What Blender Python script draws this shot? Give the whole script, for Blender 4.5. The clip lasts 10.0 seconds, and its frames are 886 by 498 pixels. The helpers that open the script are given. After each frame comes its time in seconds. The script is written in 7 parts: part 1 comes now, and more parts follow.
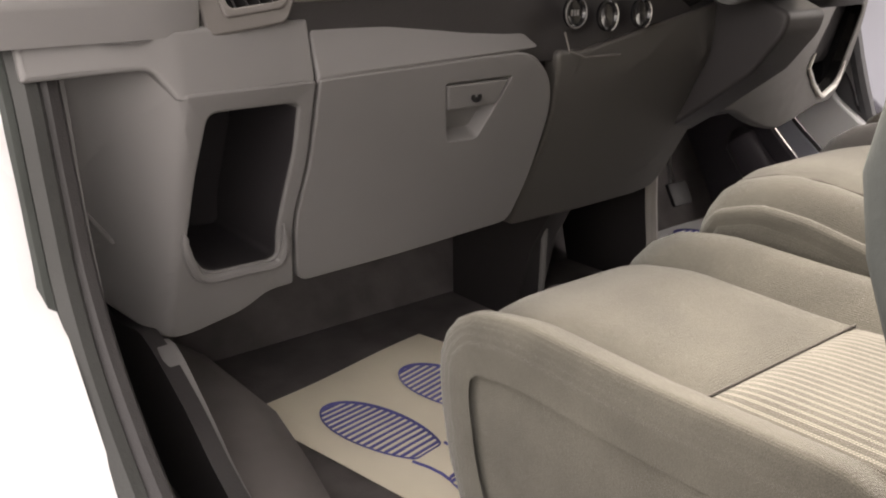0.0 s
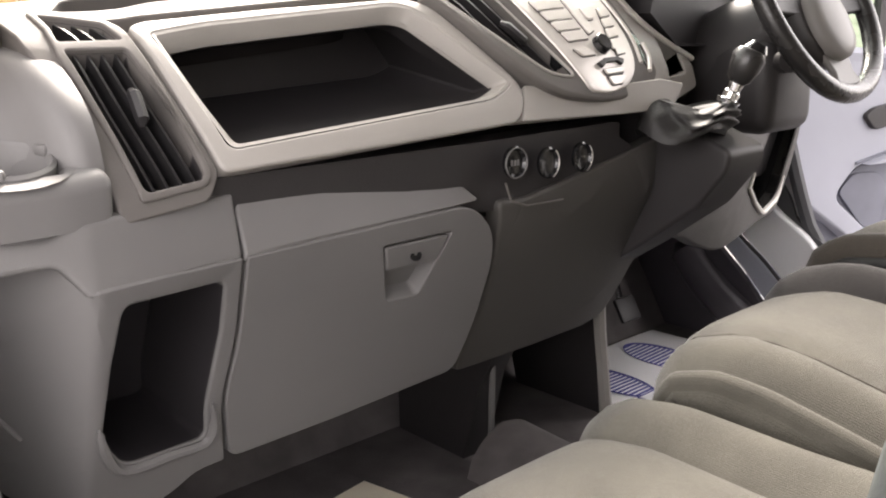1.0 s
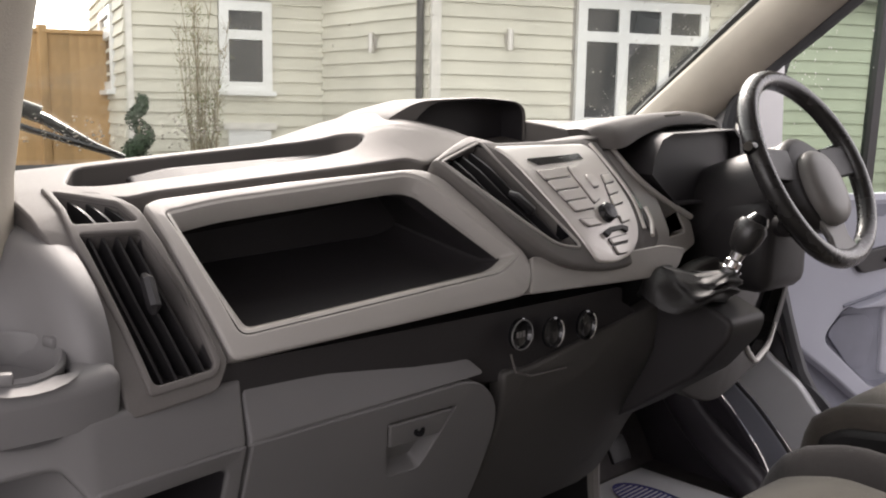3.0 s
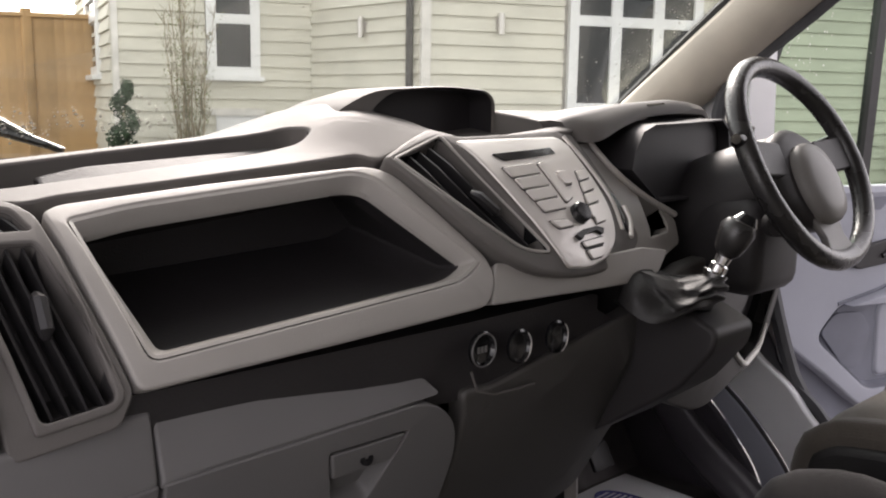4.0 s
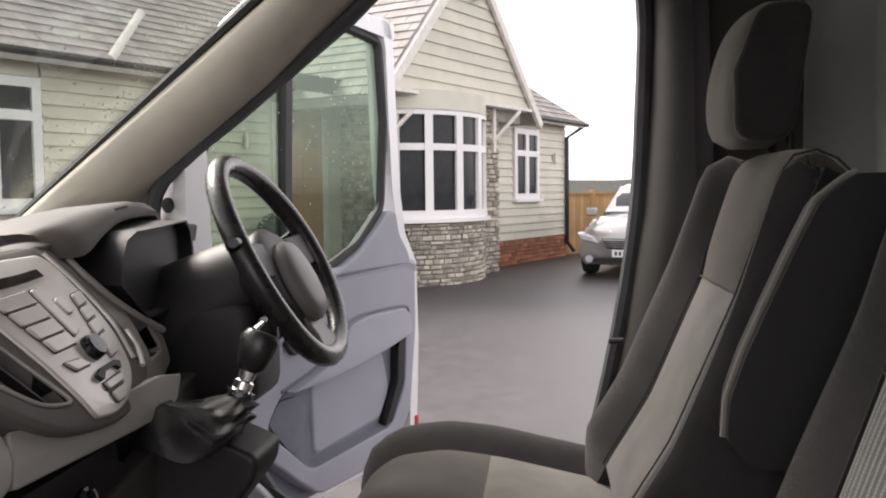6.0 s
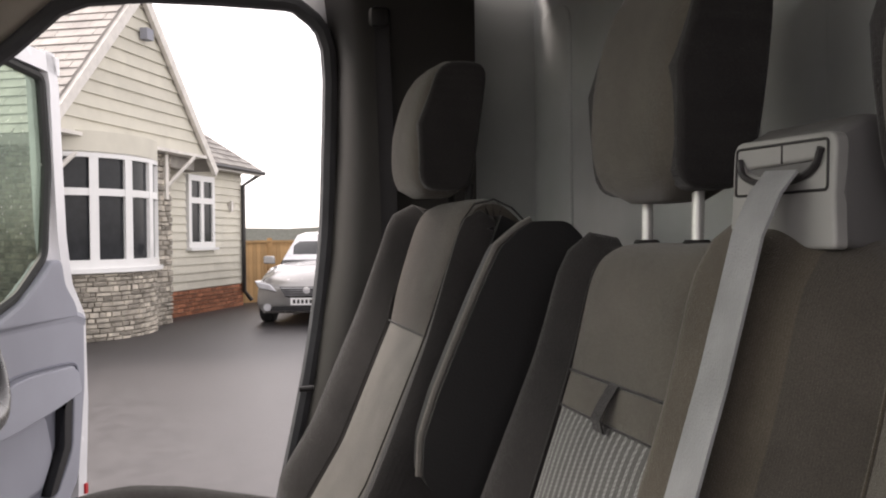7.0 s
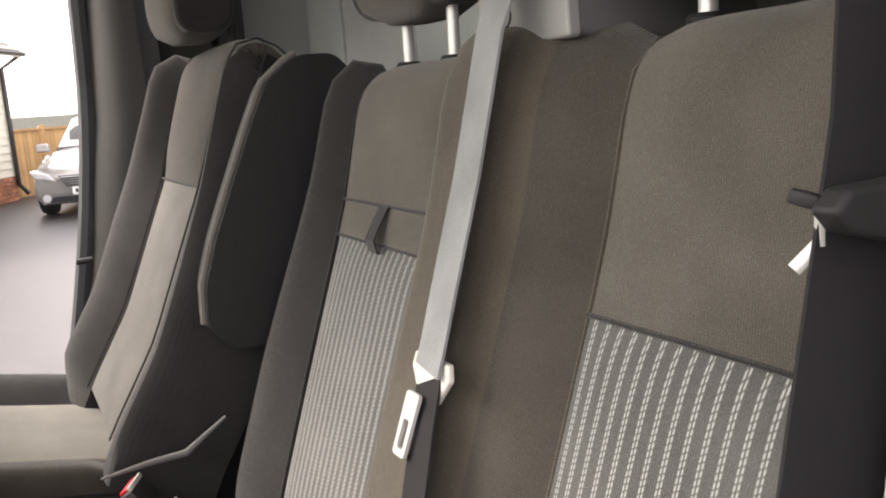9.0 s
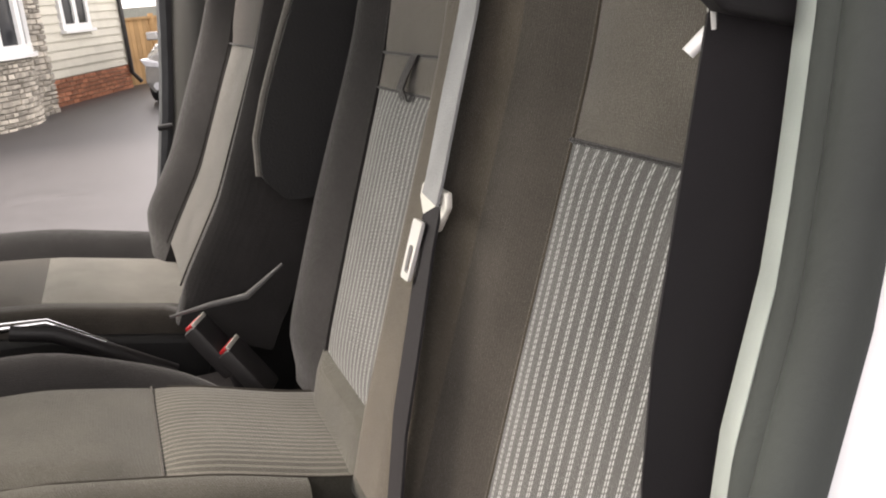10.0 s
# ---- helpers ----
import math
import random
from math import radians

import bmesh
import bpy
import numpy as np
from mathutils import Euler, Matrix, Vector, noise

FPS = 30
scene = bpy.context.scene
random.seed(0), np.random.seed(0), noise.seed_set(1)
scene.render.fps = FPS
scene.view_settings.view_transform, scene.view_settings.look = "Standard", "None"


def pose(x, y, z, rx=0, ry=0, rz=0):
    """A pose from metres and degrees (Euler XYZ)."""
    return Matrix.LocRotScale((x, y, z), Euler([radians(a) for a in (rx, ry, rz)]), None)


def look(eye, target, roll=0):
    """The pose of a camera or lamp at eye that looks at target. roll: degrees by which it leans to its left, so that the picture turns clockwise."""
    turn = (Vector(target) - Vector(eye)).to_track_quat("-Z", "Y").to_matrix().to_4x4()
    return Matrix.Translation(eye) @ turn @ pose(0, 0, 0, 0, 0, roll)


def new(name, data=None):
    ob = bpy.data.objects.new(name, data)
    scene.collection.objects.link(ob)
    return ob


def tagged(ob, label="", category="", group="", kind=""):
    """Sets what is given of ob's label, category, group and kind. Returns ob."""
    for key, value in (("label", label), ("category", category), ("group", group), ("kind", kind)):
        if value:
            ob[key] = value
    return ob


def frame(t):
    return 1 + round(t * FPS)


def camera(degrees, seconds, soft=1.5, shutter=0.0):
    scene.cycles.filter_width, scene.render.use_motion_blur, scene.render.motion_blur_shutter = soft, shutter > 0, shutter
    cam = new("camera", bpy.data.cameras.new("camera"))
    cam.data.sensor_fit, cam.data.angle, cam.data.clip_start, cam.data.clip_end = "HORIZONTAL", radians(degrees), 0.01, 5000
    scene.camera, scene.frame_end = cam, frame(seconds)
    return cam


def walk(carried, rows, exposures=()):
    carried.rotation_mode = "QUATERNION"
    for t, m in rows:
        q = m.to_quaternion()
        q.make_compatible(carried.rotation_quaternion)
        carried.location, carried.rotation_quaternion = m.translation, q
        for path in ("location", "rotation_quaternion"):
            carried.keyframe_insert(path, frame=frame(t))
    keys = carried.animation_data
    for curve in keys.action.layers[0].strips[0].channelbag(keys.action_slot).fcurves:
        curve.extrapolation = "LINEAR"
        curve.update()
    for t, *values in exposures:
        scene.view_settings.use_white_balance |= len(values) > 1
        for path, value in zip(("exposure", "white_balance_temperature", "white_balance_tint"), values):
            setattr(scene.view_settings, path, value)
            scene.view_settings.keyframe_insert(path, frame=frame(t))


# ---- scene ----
cam = camera(52.39, 10.0, soft=2.0)
PATH = [
    (0, (-1.1554, -0.9368, 0.6627), (0.009, 0.5593, 0.0255), -0.60),
    (0.5, (-1.0998, -0.8846, 0.7132), (0.0949, 0.6159, 0.1464), -1.54),
    (1, (-1.0895, -0.8737, 0.7526), (0.1947, 0.583, 0.2745), -1.34),
    (1.5, (-1.1344, -0.873, 0.7783), (0.2007, 0.5503, 0.3407), -1.07),
    (2, (-1.1586, -0.88, 0.8013), (0.1999, 0.5368, 0.4177), 0.00),
    (2.5, (-1.1505, -0.8621, 0.8372), (0.2223, 0.5613, 0.5384), 0.62),
    (2.7, (-1.1333, -0.8491, 0.8484), (0.2283, 0.5872, 0.56), 0.84),
    (3.8, (-0.9957, -0.7725, 0.8711), (0.331, 0.6884, 0.5462), 1.02),
    (4, (-0.9783, -0.7713, 0.869), (0.3741, 0.666, 0.5445), 0.97),
    (4.5, (-0.9498, -0.7599, 0.8684), (0.4843, 0.6044, 0.5822), 1.15),
    (5, (-0.9351, -0.7226, 0.8631), (0.6815, 0.4326, 0.6353), 1.32),
    (5.5, (-0.9317, -0.6066, 0.8735), (0.9296, 0.1022, 0.6913), 0.19),
    (6, (-0.9452, -0.5107, 0.8877), (1.0383, -0.2872, 0.7615), -0.66),
    (6.2, (-0.9501, -0.4935, 0.8883), (1.0464, -0.4458, 0.7796), -0.54),
    (7.3, (-0.9278, -0.4869, 0.8848), (0.969, -1.1206, 0.8598), -1.22),
    (7.5, (-0.9279, -0.491, 0.8846), (0.9357, -1.2158, 0.8424), -1.87),
    (8, (-0.926, -0.4942, 0.8755), (0.8587, -1.39, 0.7637), -3.54),
    (8.5, (-0.9302, -0.497, 0.8608), (0.8179, -1.4469, 0.6558), -3.93),
    (9, (-0.9404, -0.5179, 0.8399), (0.8291, -1.388, 0.5051), -4.59),
    (9.5, (-0.9598, -0.5412, 0.8178), (0.8143, -1.3428, 0.3596), -4.41),
    (10, (-1.0136, -0.5691, 0.7964), (0.8061, -1.1889, 0.2447), -5.68),
]
EXPOSURE = [(0, 3.17, 7550, 17), (0.5, 3.62, 7250, 17), (1.0, 3.32, 7100, 17), (1.5, 2.75, 7050, 17), (2.0, 2.4, 7000, 18), (2.5, 2.25, 6950, 19), (4.5, 2.1, 6800, 19), (5.0, 2.1, 6800, 19),
            (5.5, 2.0, 6750, 19), (6.0, 1.65, 6850, 18), (7.5, 1.68, 7000, 18), (8.0, 2.55, 7050, 18), (8.5, 2.72, 7100, 18), (9.0, 2.5, 7100, 18), (10, 2.18, 7100, 17)]
walk(cam, [(t, look(eye, target, roll)) for t, eye, target, roll in PATH], EXPOSURE)

# ---- world and light: bright overcast day ----
world = bpy.data.worlds.new("world")
scene.world = world
world.use_nodes = True
wn, wl = world.node_tree.nodes, world.node_tree.links
sky = wn.new("ShaderNodeTexSky")
sky.sky_type, sky.sun_disc = "NISHITA", False
sky.sun_elevation, sky.sun_rotation = radians(38), radians(35)
sky.dust_density, sky.air_density = 1.5, 1.0
grey = wn.new("ShaderNodeHueSaturation")
grey.inputs["Saturation"].default_value = 0.12
wl.new(sky.outputs[0], grey.inputs["Color"])
wl.new(grey.outputs[0], wn["Background"].inputs[0])
wn["Background"].inputs[1].default_value = 0.15
sun = new("sun", bpy.data.lights.new("sun", "SUN"))
sun.data.energy, sun.data.angle, sun.data.color = 1.5, radians(22), (1.0, 0.96, 0.9)
sun.matrix_world = look((6, 8, 9), (0, 0, 0))

# ---- materials ----
MATS = {}


def mat(name, color, rough=0.6, metal=0.0, var=0.12, scale=8.0, bump=0.1, grain=250.0, spec=0.4, coat=0.0, rand=0.0):
    """A surface with broad uneven tone, fine grain relief and, for pieces, a tone of its own."""
    if name in MATS:
        return MATS[name]
    m = bpy.data.materials.new(name)
    m.use_nodes = True
    n, l = m.node_tree.nodes, m.node_tree.links
    p = n["Principled BSDF"]
    tc = n.new("ShaderNodeTexCoord")
    big, fine = n.new("ShaderNodeTexNoise"), n.new("ShaderNodeTexNoise")
    big.inputs["Scale"].default_value, big.inputs["Detail"].default_value = scale, 5
    fine.inputs["Scale"].default_value, fine.inputs["Detail"].default_value = grain, 3
    l.new(tc.outputs["Object"], big.inputs["Vector"])
    l.new(tc.outputs["Object"], fine.inputs["Vector"])
    ramp = n.new("ShaderNodeMapRange")
    ramp.inputs["To Min"].default_value, ramp.inputs["To Max"].default_value = 1 - var, 1 + var
    l.new(big.outputs["Fac"], ramp.inputs["Value"])
    ramp.inputs["From Min"].default_value, ramp.inputs["From Max"].default_value = 0.3, 0.7
    hsv = n.new("ShaderNodeHueSaturation")
    hsv.inputs["Color"].default_value = (*color, 1)
    last = ramp.outputs[0]
    if rand:
        info = n.new("ShaderNodeObjectInfo")
        isl = n.new("ShaderNodeNewGeometry")
        add = n.new("ShaderNodeMath")
        add.operation = "ADD"
        l.new(info.outputs["Random"], add.inputs[0])
        l.new(isl.outputs["Random Per Island"], add.inputs[1])
        frac = n.new("ShaderNodeMath")
        frac.operation = "FRACT"
        l.new(add.outputs[0], frac.inputs[0])
        r2 = n.new("ShaderNodeMapRange")
        r2.inputs["To Min"].default_value, r2.inputs["To Max"].default_value = 1 - rand, 1 + rand
        l.new(frac.outputs[0], r2.inputs["Value"])
        mul = n.new("ShaderNodeMath")
        mul.operation = "MULTIPLY"
        l.new(last, mul.inputs[0])
        l.new(r2.outputs[0], mul.inputs[1])
        last = mul.outputs[0]
    l.new(last, hsv.inputs["Value"])
    l.new(hsv.outputs[0], p.inputs["Base Color"])
    rr = n.new("ShaderNodeMapRange")
    rr.inputs["To Min"].default_value, rr.inputs["To Max"].default_value = max(rough - 0.07, 0.02), min(rough + 0.07, 1)
    l.new(big.outputs["Fac"], rr.inputs["Value"])
    l.new(rr.outputs[0], p.inputs["Roughness"])
    p.inputs["Metallic"].default_value = metal
    p.inputs["Specular IOR Level"].default_value = spec
    p.inputs["Coat Weight"].default_value = coat
    if bump:
        b = n.new("ShaderNodeBump")
        b.inputs["Strength"].default_value, b.inputs["Distance"].default_value = bump, 0.002
        l.new(fine.outputs["Fac"], b.inputs["Height"])
        l.new(b.outputs[0], p.inputs["Normal"])
    MATS[name] = m
    return m


def fabric(name, color, stripe=None, axis=0, pitch=0.0142, dash=0.0042):
    """Woven cloth; stripe: lighter dotted lines along the cloth."""
    m = mat(name, color, 0.92, var=0.16, scale=14, bump=0.5, grain=700, spec=0.15)
    n, l = m.node_tree.nodes, m.node_tree.links
    p = n["Principled BSDF"]
    p.inputs["Sheen Weight"].default_value = 0.25
    p.inputs["Sheen Roughness"].default_value = 0.4
    tc = n.new("ShaderNodeTexCoord")
    sep = n.new("ShaderNodeSeparateXYZ")
    l.new(tc.outputs["Object"], sep.inputs[0])

    def wave(out, size, lo, hi):
        a = n.new("ShaderNodeMath")
        a.operation = "MULTIPLY"
        a.inputs[1].default_value = 6.2832 / size
        l.new(out, a.inputs[0])
        s = n.new("ShaderNodeMath")
        s.operation = "SINE"
        l.new(a.outputs[0], s.inputs[0])
        r = n.new("ShaderNodeMapRange")
        r.inputs["From Min"].default_value, r.inputs["From Max"].default_value = lo, hi
        l.new(s.outputs[0], r.inputs["Value"])
        return r.outputs[0]

    def times(a, b):
        q = n.new("ShaderNodeMath")
        q.operation = "MULTIPLY"
        l.new(a, q.inputs[0])
        l.new(b, q.inputs[1])
        return q.outputs[0]

    speck = n.new("ShaderNodeTexNoise")
    speck.inputs["Scale"].default_value, speck.inputs["Detail"].default_value = 900, 2
    l.new(tc.outputs["Object"], speck.inputs["Vector"])
    tone = n.new("ShaderNodeMapRange")
    tone.inputs["From Min"].default_value, tone.inputs["From Max"].default_value = 0.3, 0.7
    tone.inputs["To Min"].default_value, tone.inputs["To Max"].default_value = 0.8, 1.2
    l.new(speck.outputs["Fac"], tone.inputs["Value"])
    hue = p.inputs["Base Color"].links[0].from_node
    l.new(times(hue.inputs["Value"].links[0].from_socket, tone.outputs[0]), hue.inputs["Value"])
    run = n.new("ShaderNodeMath")
    run.operation = "SUBTRACT"
    l.new(sep.outputs[1], run.inputs[0])
    l.new(sep.outputs[2], run.inputs[1])
    weave = times(wave(sep.outputs[0], 0.0021, -1, 1), wave(run.outputs[0], 0.0021, -1, 1))
    b2 = n.new("ShaderNodeBump")
    b2.inputs["Strength"].default_value, b2.inputs["Distance"].default_value = 0.35, 0.001
    l.new(weave, b2.inputs["Height"])
    l.new(p.inputs["Normal"].links[0].from_socket, b2.inputs["Normal"])
    l.new(b2.outputs[0], p.inputs["Normal"])
    if stripe:
        along = sep.outputs[axis]
        tot = n.new("ShaderNodeMath")
        tot.operation = "ADD"
        l.new(sep.outputs[1], tot.inputs[0])
        l.new(sep.outputs[2], tot.inputs[1])
        slant = n.new("ShaderNodeMath")
        slant.operation = "MULTIPLY_ADD"
        slant.inputs[1].default_value = 0.35
        l.new(sep.outputs[0], slant.inputs[0])
        l.new(tot.outputs[0], slant.inputs[2])
        dots = wave(slant.outputs[0], dash, -1.3, 0.0)
        inner = wave(along, pitch, 0.985, 0.93)
        mask = times(times(wave(along, pitch, 0.45, 0.7), inner), dots)
        mix = n.new("ShaderNodeMix")
        mix.data_type = "RGBA"
        old = p.inputs["Base Color"].links[0].from_socket
        l.new(mask, mix.inputs[0])
        l.new(old, mix.inputs[6])
        mix.inputs[7].default_value = (*stripe, 1)
        l.new(mix.outputs[2], p.inputs["Base Color"])
    return m


def glass_mat(name, tint, gloss=0.04):
    m = bpy.data.materials.new(name)
    m.use_nodes = True
    n, l = m.node_tree.nodes, m.node_tree.links
    n.remove(n["Principled BSDF"])
    tr, gl, mx, lw = n.new("ShaderNodeBsdfTransparent"), n.new("ShaderNodeBsdfGlossy"), n.new("ShaderNodeMixShader"), n.new("ShaderNodeLayerWeight")
    fr = n.new("ShaderNodeMapRange")
    lw.inputs[0].default_value = 0.2
    fr.inputs["From Min"].default_value, fr.inputs["From Max"].default_value, fr.inputs["To Min"].default_value, fr.inputs["To Max"].default_value = 0.0, 1.0, 0.0, 0.28
    l.new(lw.outputs["Fresnel"], fr.inputs["Value"])
    tr.inputs[0].default_value = (*tint, 1)
    gl.inputs["Roughness"].default_value = gloss
    l.new(fr.outputs[0], mx.inputs[0])
    l.new(tr.outputs[0], mx.inputs[1])
    l.new(gl.outputs[0], mx.inputs[2])
    l.new(mx.outputs[0], n["Material Output"].inputs["Surface"])
    return m


DASH = mat("dash_charcoal", (0.108, 0.1, 0.095), 0.58, bump=0.2, grain=800, scale=5, var=0.1, spec=0.18)
TRIM = mat("dash_trim_grey", (0.29, 0.274, 0.257), 0.46, bump=0.2, grain=800, scale=5, var=0.08)
GREY = mat("dash_lower_grey", (0.132, 0.128, 0.127), 0.55, bump=0.12, grain=800, scale=4, var=0.07)
KNEE = mat("knee_panel_grey", (0.062, 0.058, 0.055), 0.55, bump=0.12, grain=800, scale=4, var=0.07)
BLACK = mat("black_plastic", (0.022, 0.02, 0.021), 0.5, bump=0.25, grain=400, scale=6)
GLOSSB = mat("gloss_black", (0.01, 0.01, 0.011), 0.15, bump=0, spec=0.5)
SILVER = mat("silver_facia", (0.60, 0.57, 0.54), 0.36, metal=0.45, bump=0.08, var=0.05)
STEEL = mat("brushed_steel", (0.72, 0.71, 0.69), 0.38, metal=0.45, bump=0.05)
CHROME = mat("chrome", (0.75, 0.75, 0.76), 0.12, metal=1.0, bump=0)
REELG = mat("reel_grey", (0.3, 0.295, 0.285), 0.5, bump=0.1, grain=800)
HUB = mat("wheel_hub_grey", (0.17, 0.162, 0.155), 0.42, bump=0.14, grain=800, scale=5, var=0.08)
WHEEL = mat("wheel_leather", (0.022, 0.021, 0.021), 0.27, bump=0.2, grain=500, scale=20, spec=0.5)
BLACKG = mat("vent_vane_black", (0.02, 0.019, 0.02), 0.3, bump=0.05, grain=400)
TRAYR = mat("tray_rubber", (0.02, 0.018, 0.018), 0.95, bump=0.2, grain=300, spec=0.02)
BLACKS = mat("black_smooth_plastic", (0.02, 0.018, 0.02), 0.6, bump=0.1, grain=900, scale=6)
LEATHER = mat("black_leather", (0.02, 0.019, 0.019), 0.48, bump=0.35, grain=260, scale=20, spec=0.3)
CLOTH = fabric("seat_cloth", (0.105, 0.094, 0.08))
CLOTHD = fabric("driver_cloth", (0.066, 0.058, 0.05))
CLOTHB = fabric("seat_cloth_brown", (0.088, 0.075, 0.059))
STRIPE = fabric("seat_stripe", (0.1, 0.098, 0.094), stripe=(0.42, 0.42, 0.41), pitch=0.0136, dash=0.0027)
LIGHTC = fabric("seat_light_panel", (0.15, 0.141, 0.13))
LIGHTK = fabric("cushion_light_panel", (0.24, 0.225, 0.2))
CUSHC = fabric("cushion_cloth", (0.08, 0.0755, 0.063))
STRIPEY = fabric("cushion_stripe", (0.085, 0.08, 0.067), stripe=(0.26, 0.245, 0.21), pitch=0.0098, dash=0.003)
SHELL = mat("seat_back_vinyl", (0.014, 0.0135, 0.014), 0.6, bump=0.3, grain=300)
BOLST = fabric("bolster_cloth", (0.034, 0.0315, 0.0315))
WALLG = mat("bulkhead_paint", (0.41, 0.42, 0.415), 0.55, bump=0.1, scale=3, var=0.2)
LINING = mat("footwell_lining", (0.05, 0.045, 0.052), 0.34, bump=0.15, grain=500, scale=4, var=0.2, spec=0.5)
PAPERW = mat("paper_white", (0.82, 0.82, 0.82), 0.9, bump=0.1, grain=300, var=0.04)
POSTG = mat("post_trim_plastic", (0.03, 0.027, 0.025), 0.6, bump=0.1, grain=700, scale=3, var=0.2)
LINER = mat("headliner", (0.55, 0.52, 0.46), 0.9, bump=0.4, grain=500)
PILLAR = mat("pillar_beige", (0.44, 0.40, 0.34), 0.75, bump=0.3, grain=450)
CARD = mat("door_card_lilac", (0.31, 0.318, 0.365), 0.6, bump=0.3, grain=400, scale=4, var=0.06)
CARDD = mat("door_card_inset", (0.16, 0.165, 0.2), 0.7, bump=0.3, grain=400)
WHITE = mat("white_body_paint", (0.78, 0.78, 0.8), 0.25, bump=0, var=0.03, coat=0.5)
RUBBER = mat("seal_rubber", (0.03, 0.031, 0.03), 0.6, bump=0.2, scale=10)
SEALG = mat("seal_grey", (0.075, 0.075, 0.082), 0.65, bump=0.2, scale=10, var=0.2)
RUBBERG = mat("seal_rubber_dusty", (0.04, 0.045, 0.042), 0.7, bump=0.2, scale=10, var=0.2)
MATF = mat("floor_rubber", (0.1, 0.09, 0.09), 0.8, bump=0.4, grain=200, scale=12, var=0.3)
COVERG = mat("sill_cover_plastic", (0.14, 0.128, 0.124), 0.6, bump=0.2, grain=500, scale=8, var=0.2)
PAPER = mat("paper_cream", (0.74, 0.68, 0.55), 0.9, bump=0.1, grain=300, var=0.05)
INK = mat("blue_ink", (0.09, 0.09, 0.26), 0.8, bump=0)
BELT = mat("belt_webbing", (0.26, 0.262, 0.268), 0.55, bump=0.6, grain=500, var=0.2, scale=16)
BELTD = mat("belt_webbing_black", (0.022, 0.02, 0.022), 0.75, bump=0.12, grain=1400, spec=0.2)
REDP = mat("red_button", (0.5, 0.02, 0.025), 0.35, bump=0)
EDGEP = mat("dusty_painted_flange", (0.36, 0.39, 0.37), 0.55, bump=0.15, grain=300, scale=9, var=0.3)
PALE = mat("pale_plastic", (0.62, 0.6, 0.56), 0.4, bump=0.05)
SIDING = mat("cream_siding", (0.64, 0.615, 0.525), 0.7, bump=0.35, grain=60, scale=2.5, var=0.07, rand=0.05)
UPVC = mat("white_upvc", (0.8, 0.8, 0.79), 0.35, bump=0, var=0.02)
SLATE = mat("roof_tile", (0.33, 0.31, 0.29), 0.7, bump=0.3, grain=60, scale=3, var=0.2, rand=0.14)
STONE = mat("rubble_stone", (0.4, 0.365, 0.31), 0.85, bump=0.8, grain=45, scale=6, var=0.3, rand=0.5)
MORTAR = mat("mortar", (0.36, 0.34, 0.31), 0.95, bump=0.5, grain=90)
BRICK = mat("red_brick", (0.36, 0.15, 0.085), 0.88, bump=0.6, grain=80, scale=12, var=0.25, rand=0.35)
ASPH = mat("asphalt", (0.055, 0.051, 0.053), 0.48, bump=1.0, grain=140, scale=11, var=0.3, spec=0.6)
FENCE = mat("fence_wood", (0.42, 0.26, 0.12), 0.8, bump=0.5, grain=70, scale=3, var=0.2, rand=0.15)
OAK = mat("oak_door_wood", (0.4, 0.19, 0.055), 0.45, bump=0.3, grain=60, scale=3, var=0.2)
DARKW = mat("window_dark", (0.03, 0.032, 0.035), 0.08, bump=0, spec=0.15)
BARGE = mat("white_bargeboard", (0.72, 0.69, 0.64), 0.5, bump=0.1)
PIPE = mat("black_downpipe", (0.03, 0.028, 0.028), 0.35, bump=0)
LEAF = mat("clipped_leaf", (0.035, 0.065, 0.03), 0.6, bump=0, var=0.3, rand=0.45)
# pale tone carries the distance haze in the trees' colour
HAZE = mat("distant_trees_hazed", (0.26, 0.265, 0.23), 0.95, bump=0, var=0.3)
BARK = mat("twig_bark", (0.3, 0.255, 0.18), 0.85, bump=0.3, rand=0.3)
OLIVE = mat("young_leaf", (0.16, 0.18, 0.07), 0.7, bump=0, rand=0.4)
CARP = mat("champagne_paint", (0.42, 0.41, 0.4), 0.25, metal=0.5, bump=0, coat=0.6, var=0.03)
TYRE = mat("tyre_rubber", (0.02, 0.02, 0.02), 0.8)
LAMPG = mat("headlamp_clear", (0.6, 0.6, 0.62), 0.1, metal=0.5, bump=0)
TERRA = mat("pale_pot", (0.45, 0.43, 0.4), 0.7, bump=0.3)
SCREEN = glass_mat("windscreen_glass", (0.93, 0.96, 0.93))
GREENG = glass_mat("door_glass", (0.68, 0.76, 0.69))

# ---- mesh helpers ----
BASE = {}
V = Vector


def thing(name, loc=(0, 0, 0), label="", category="", group="", kind=""):
    ob = new(name)
    ob.empty_display_size = 0.05
    ob.location = loc
    BASE[ob.name] = V(loc)
    return tagged(ob, label, category, group, kind)


def finish(bm, material, smooth=38):
    bmesh.ops.recalc_face_normals(bm, faces=bm.faces)
    me = bpy.data.meshes.new("mesh")
    bm.to_mesh(me)
    bm.free()
    me.materials.append(material)
    for f in me.polygons:
        f.use_smooth = True
    me.set_sharp_from_angle(angle=radians(smooth))
    return me


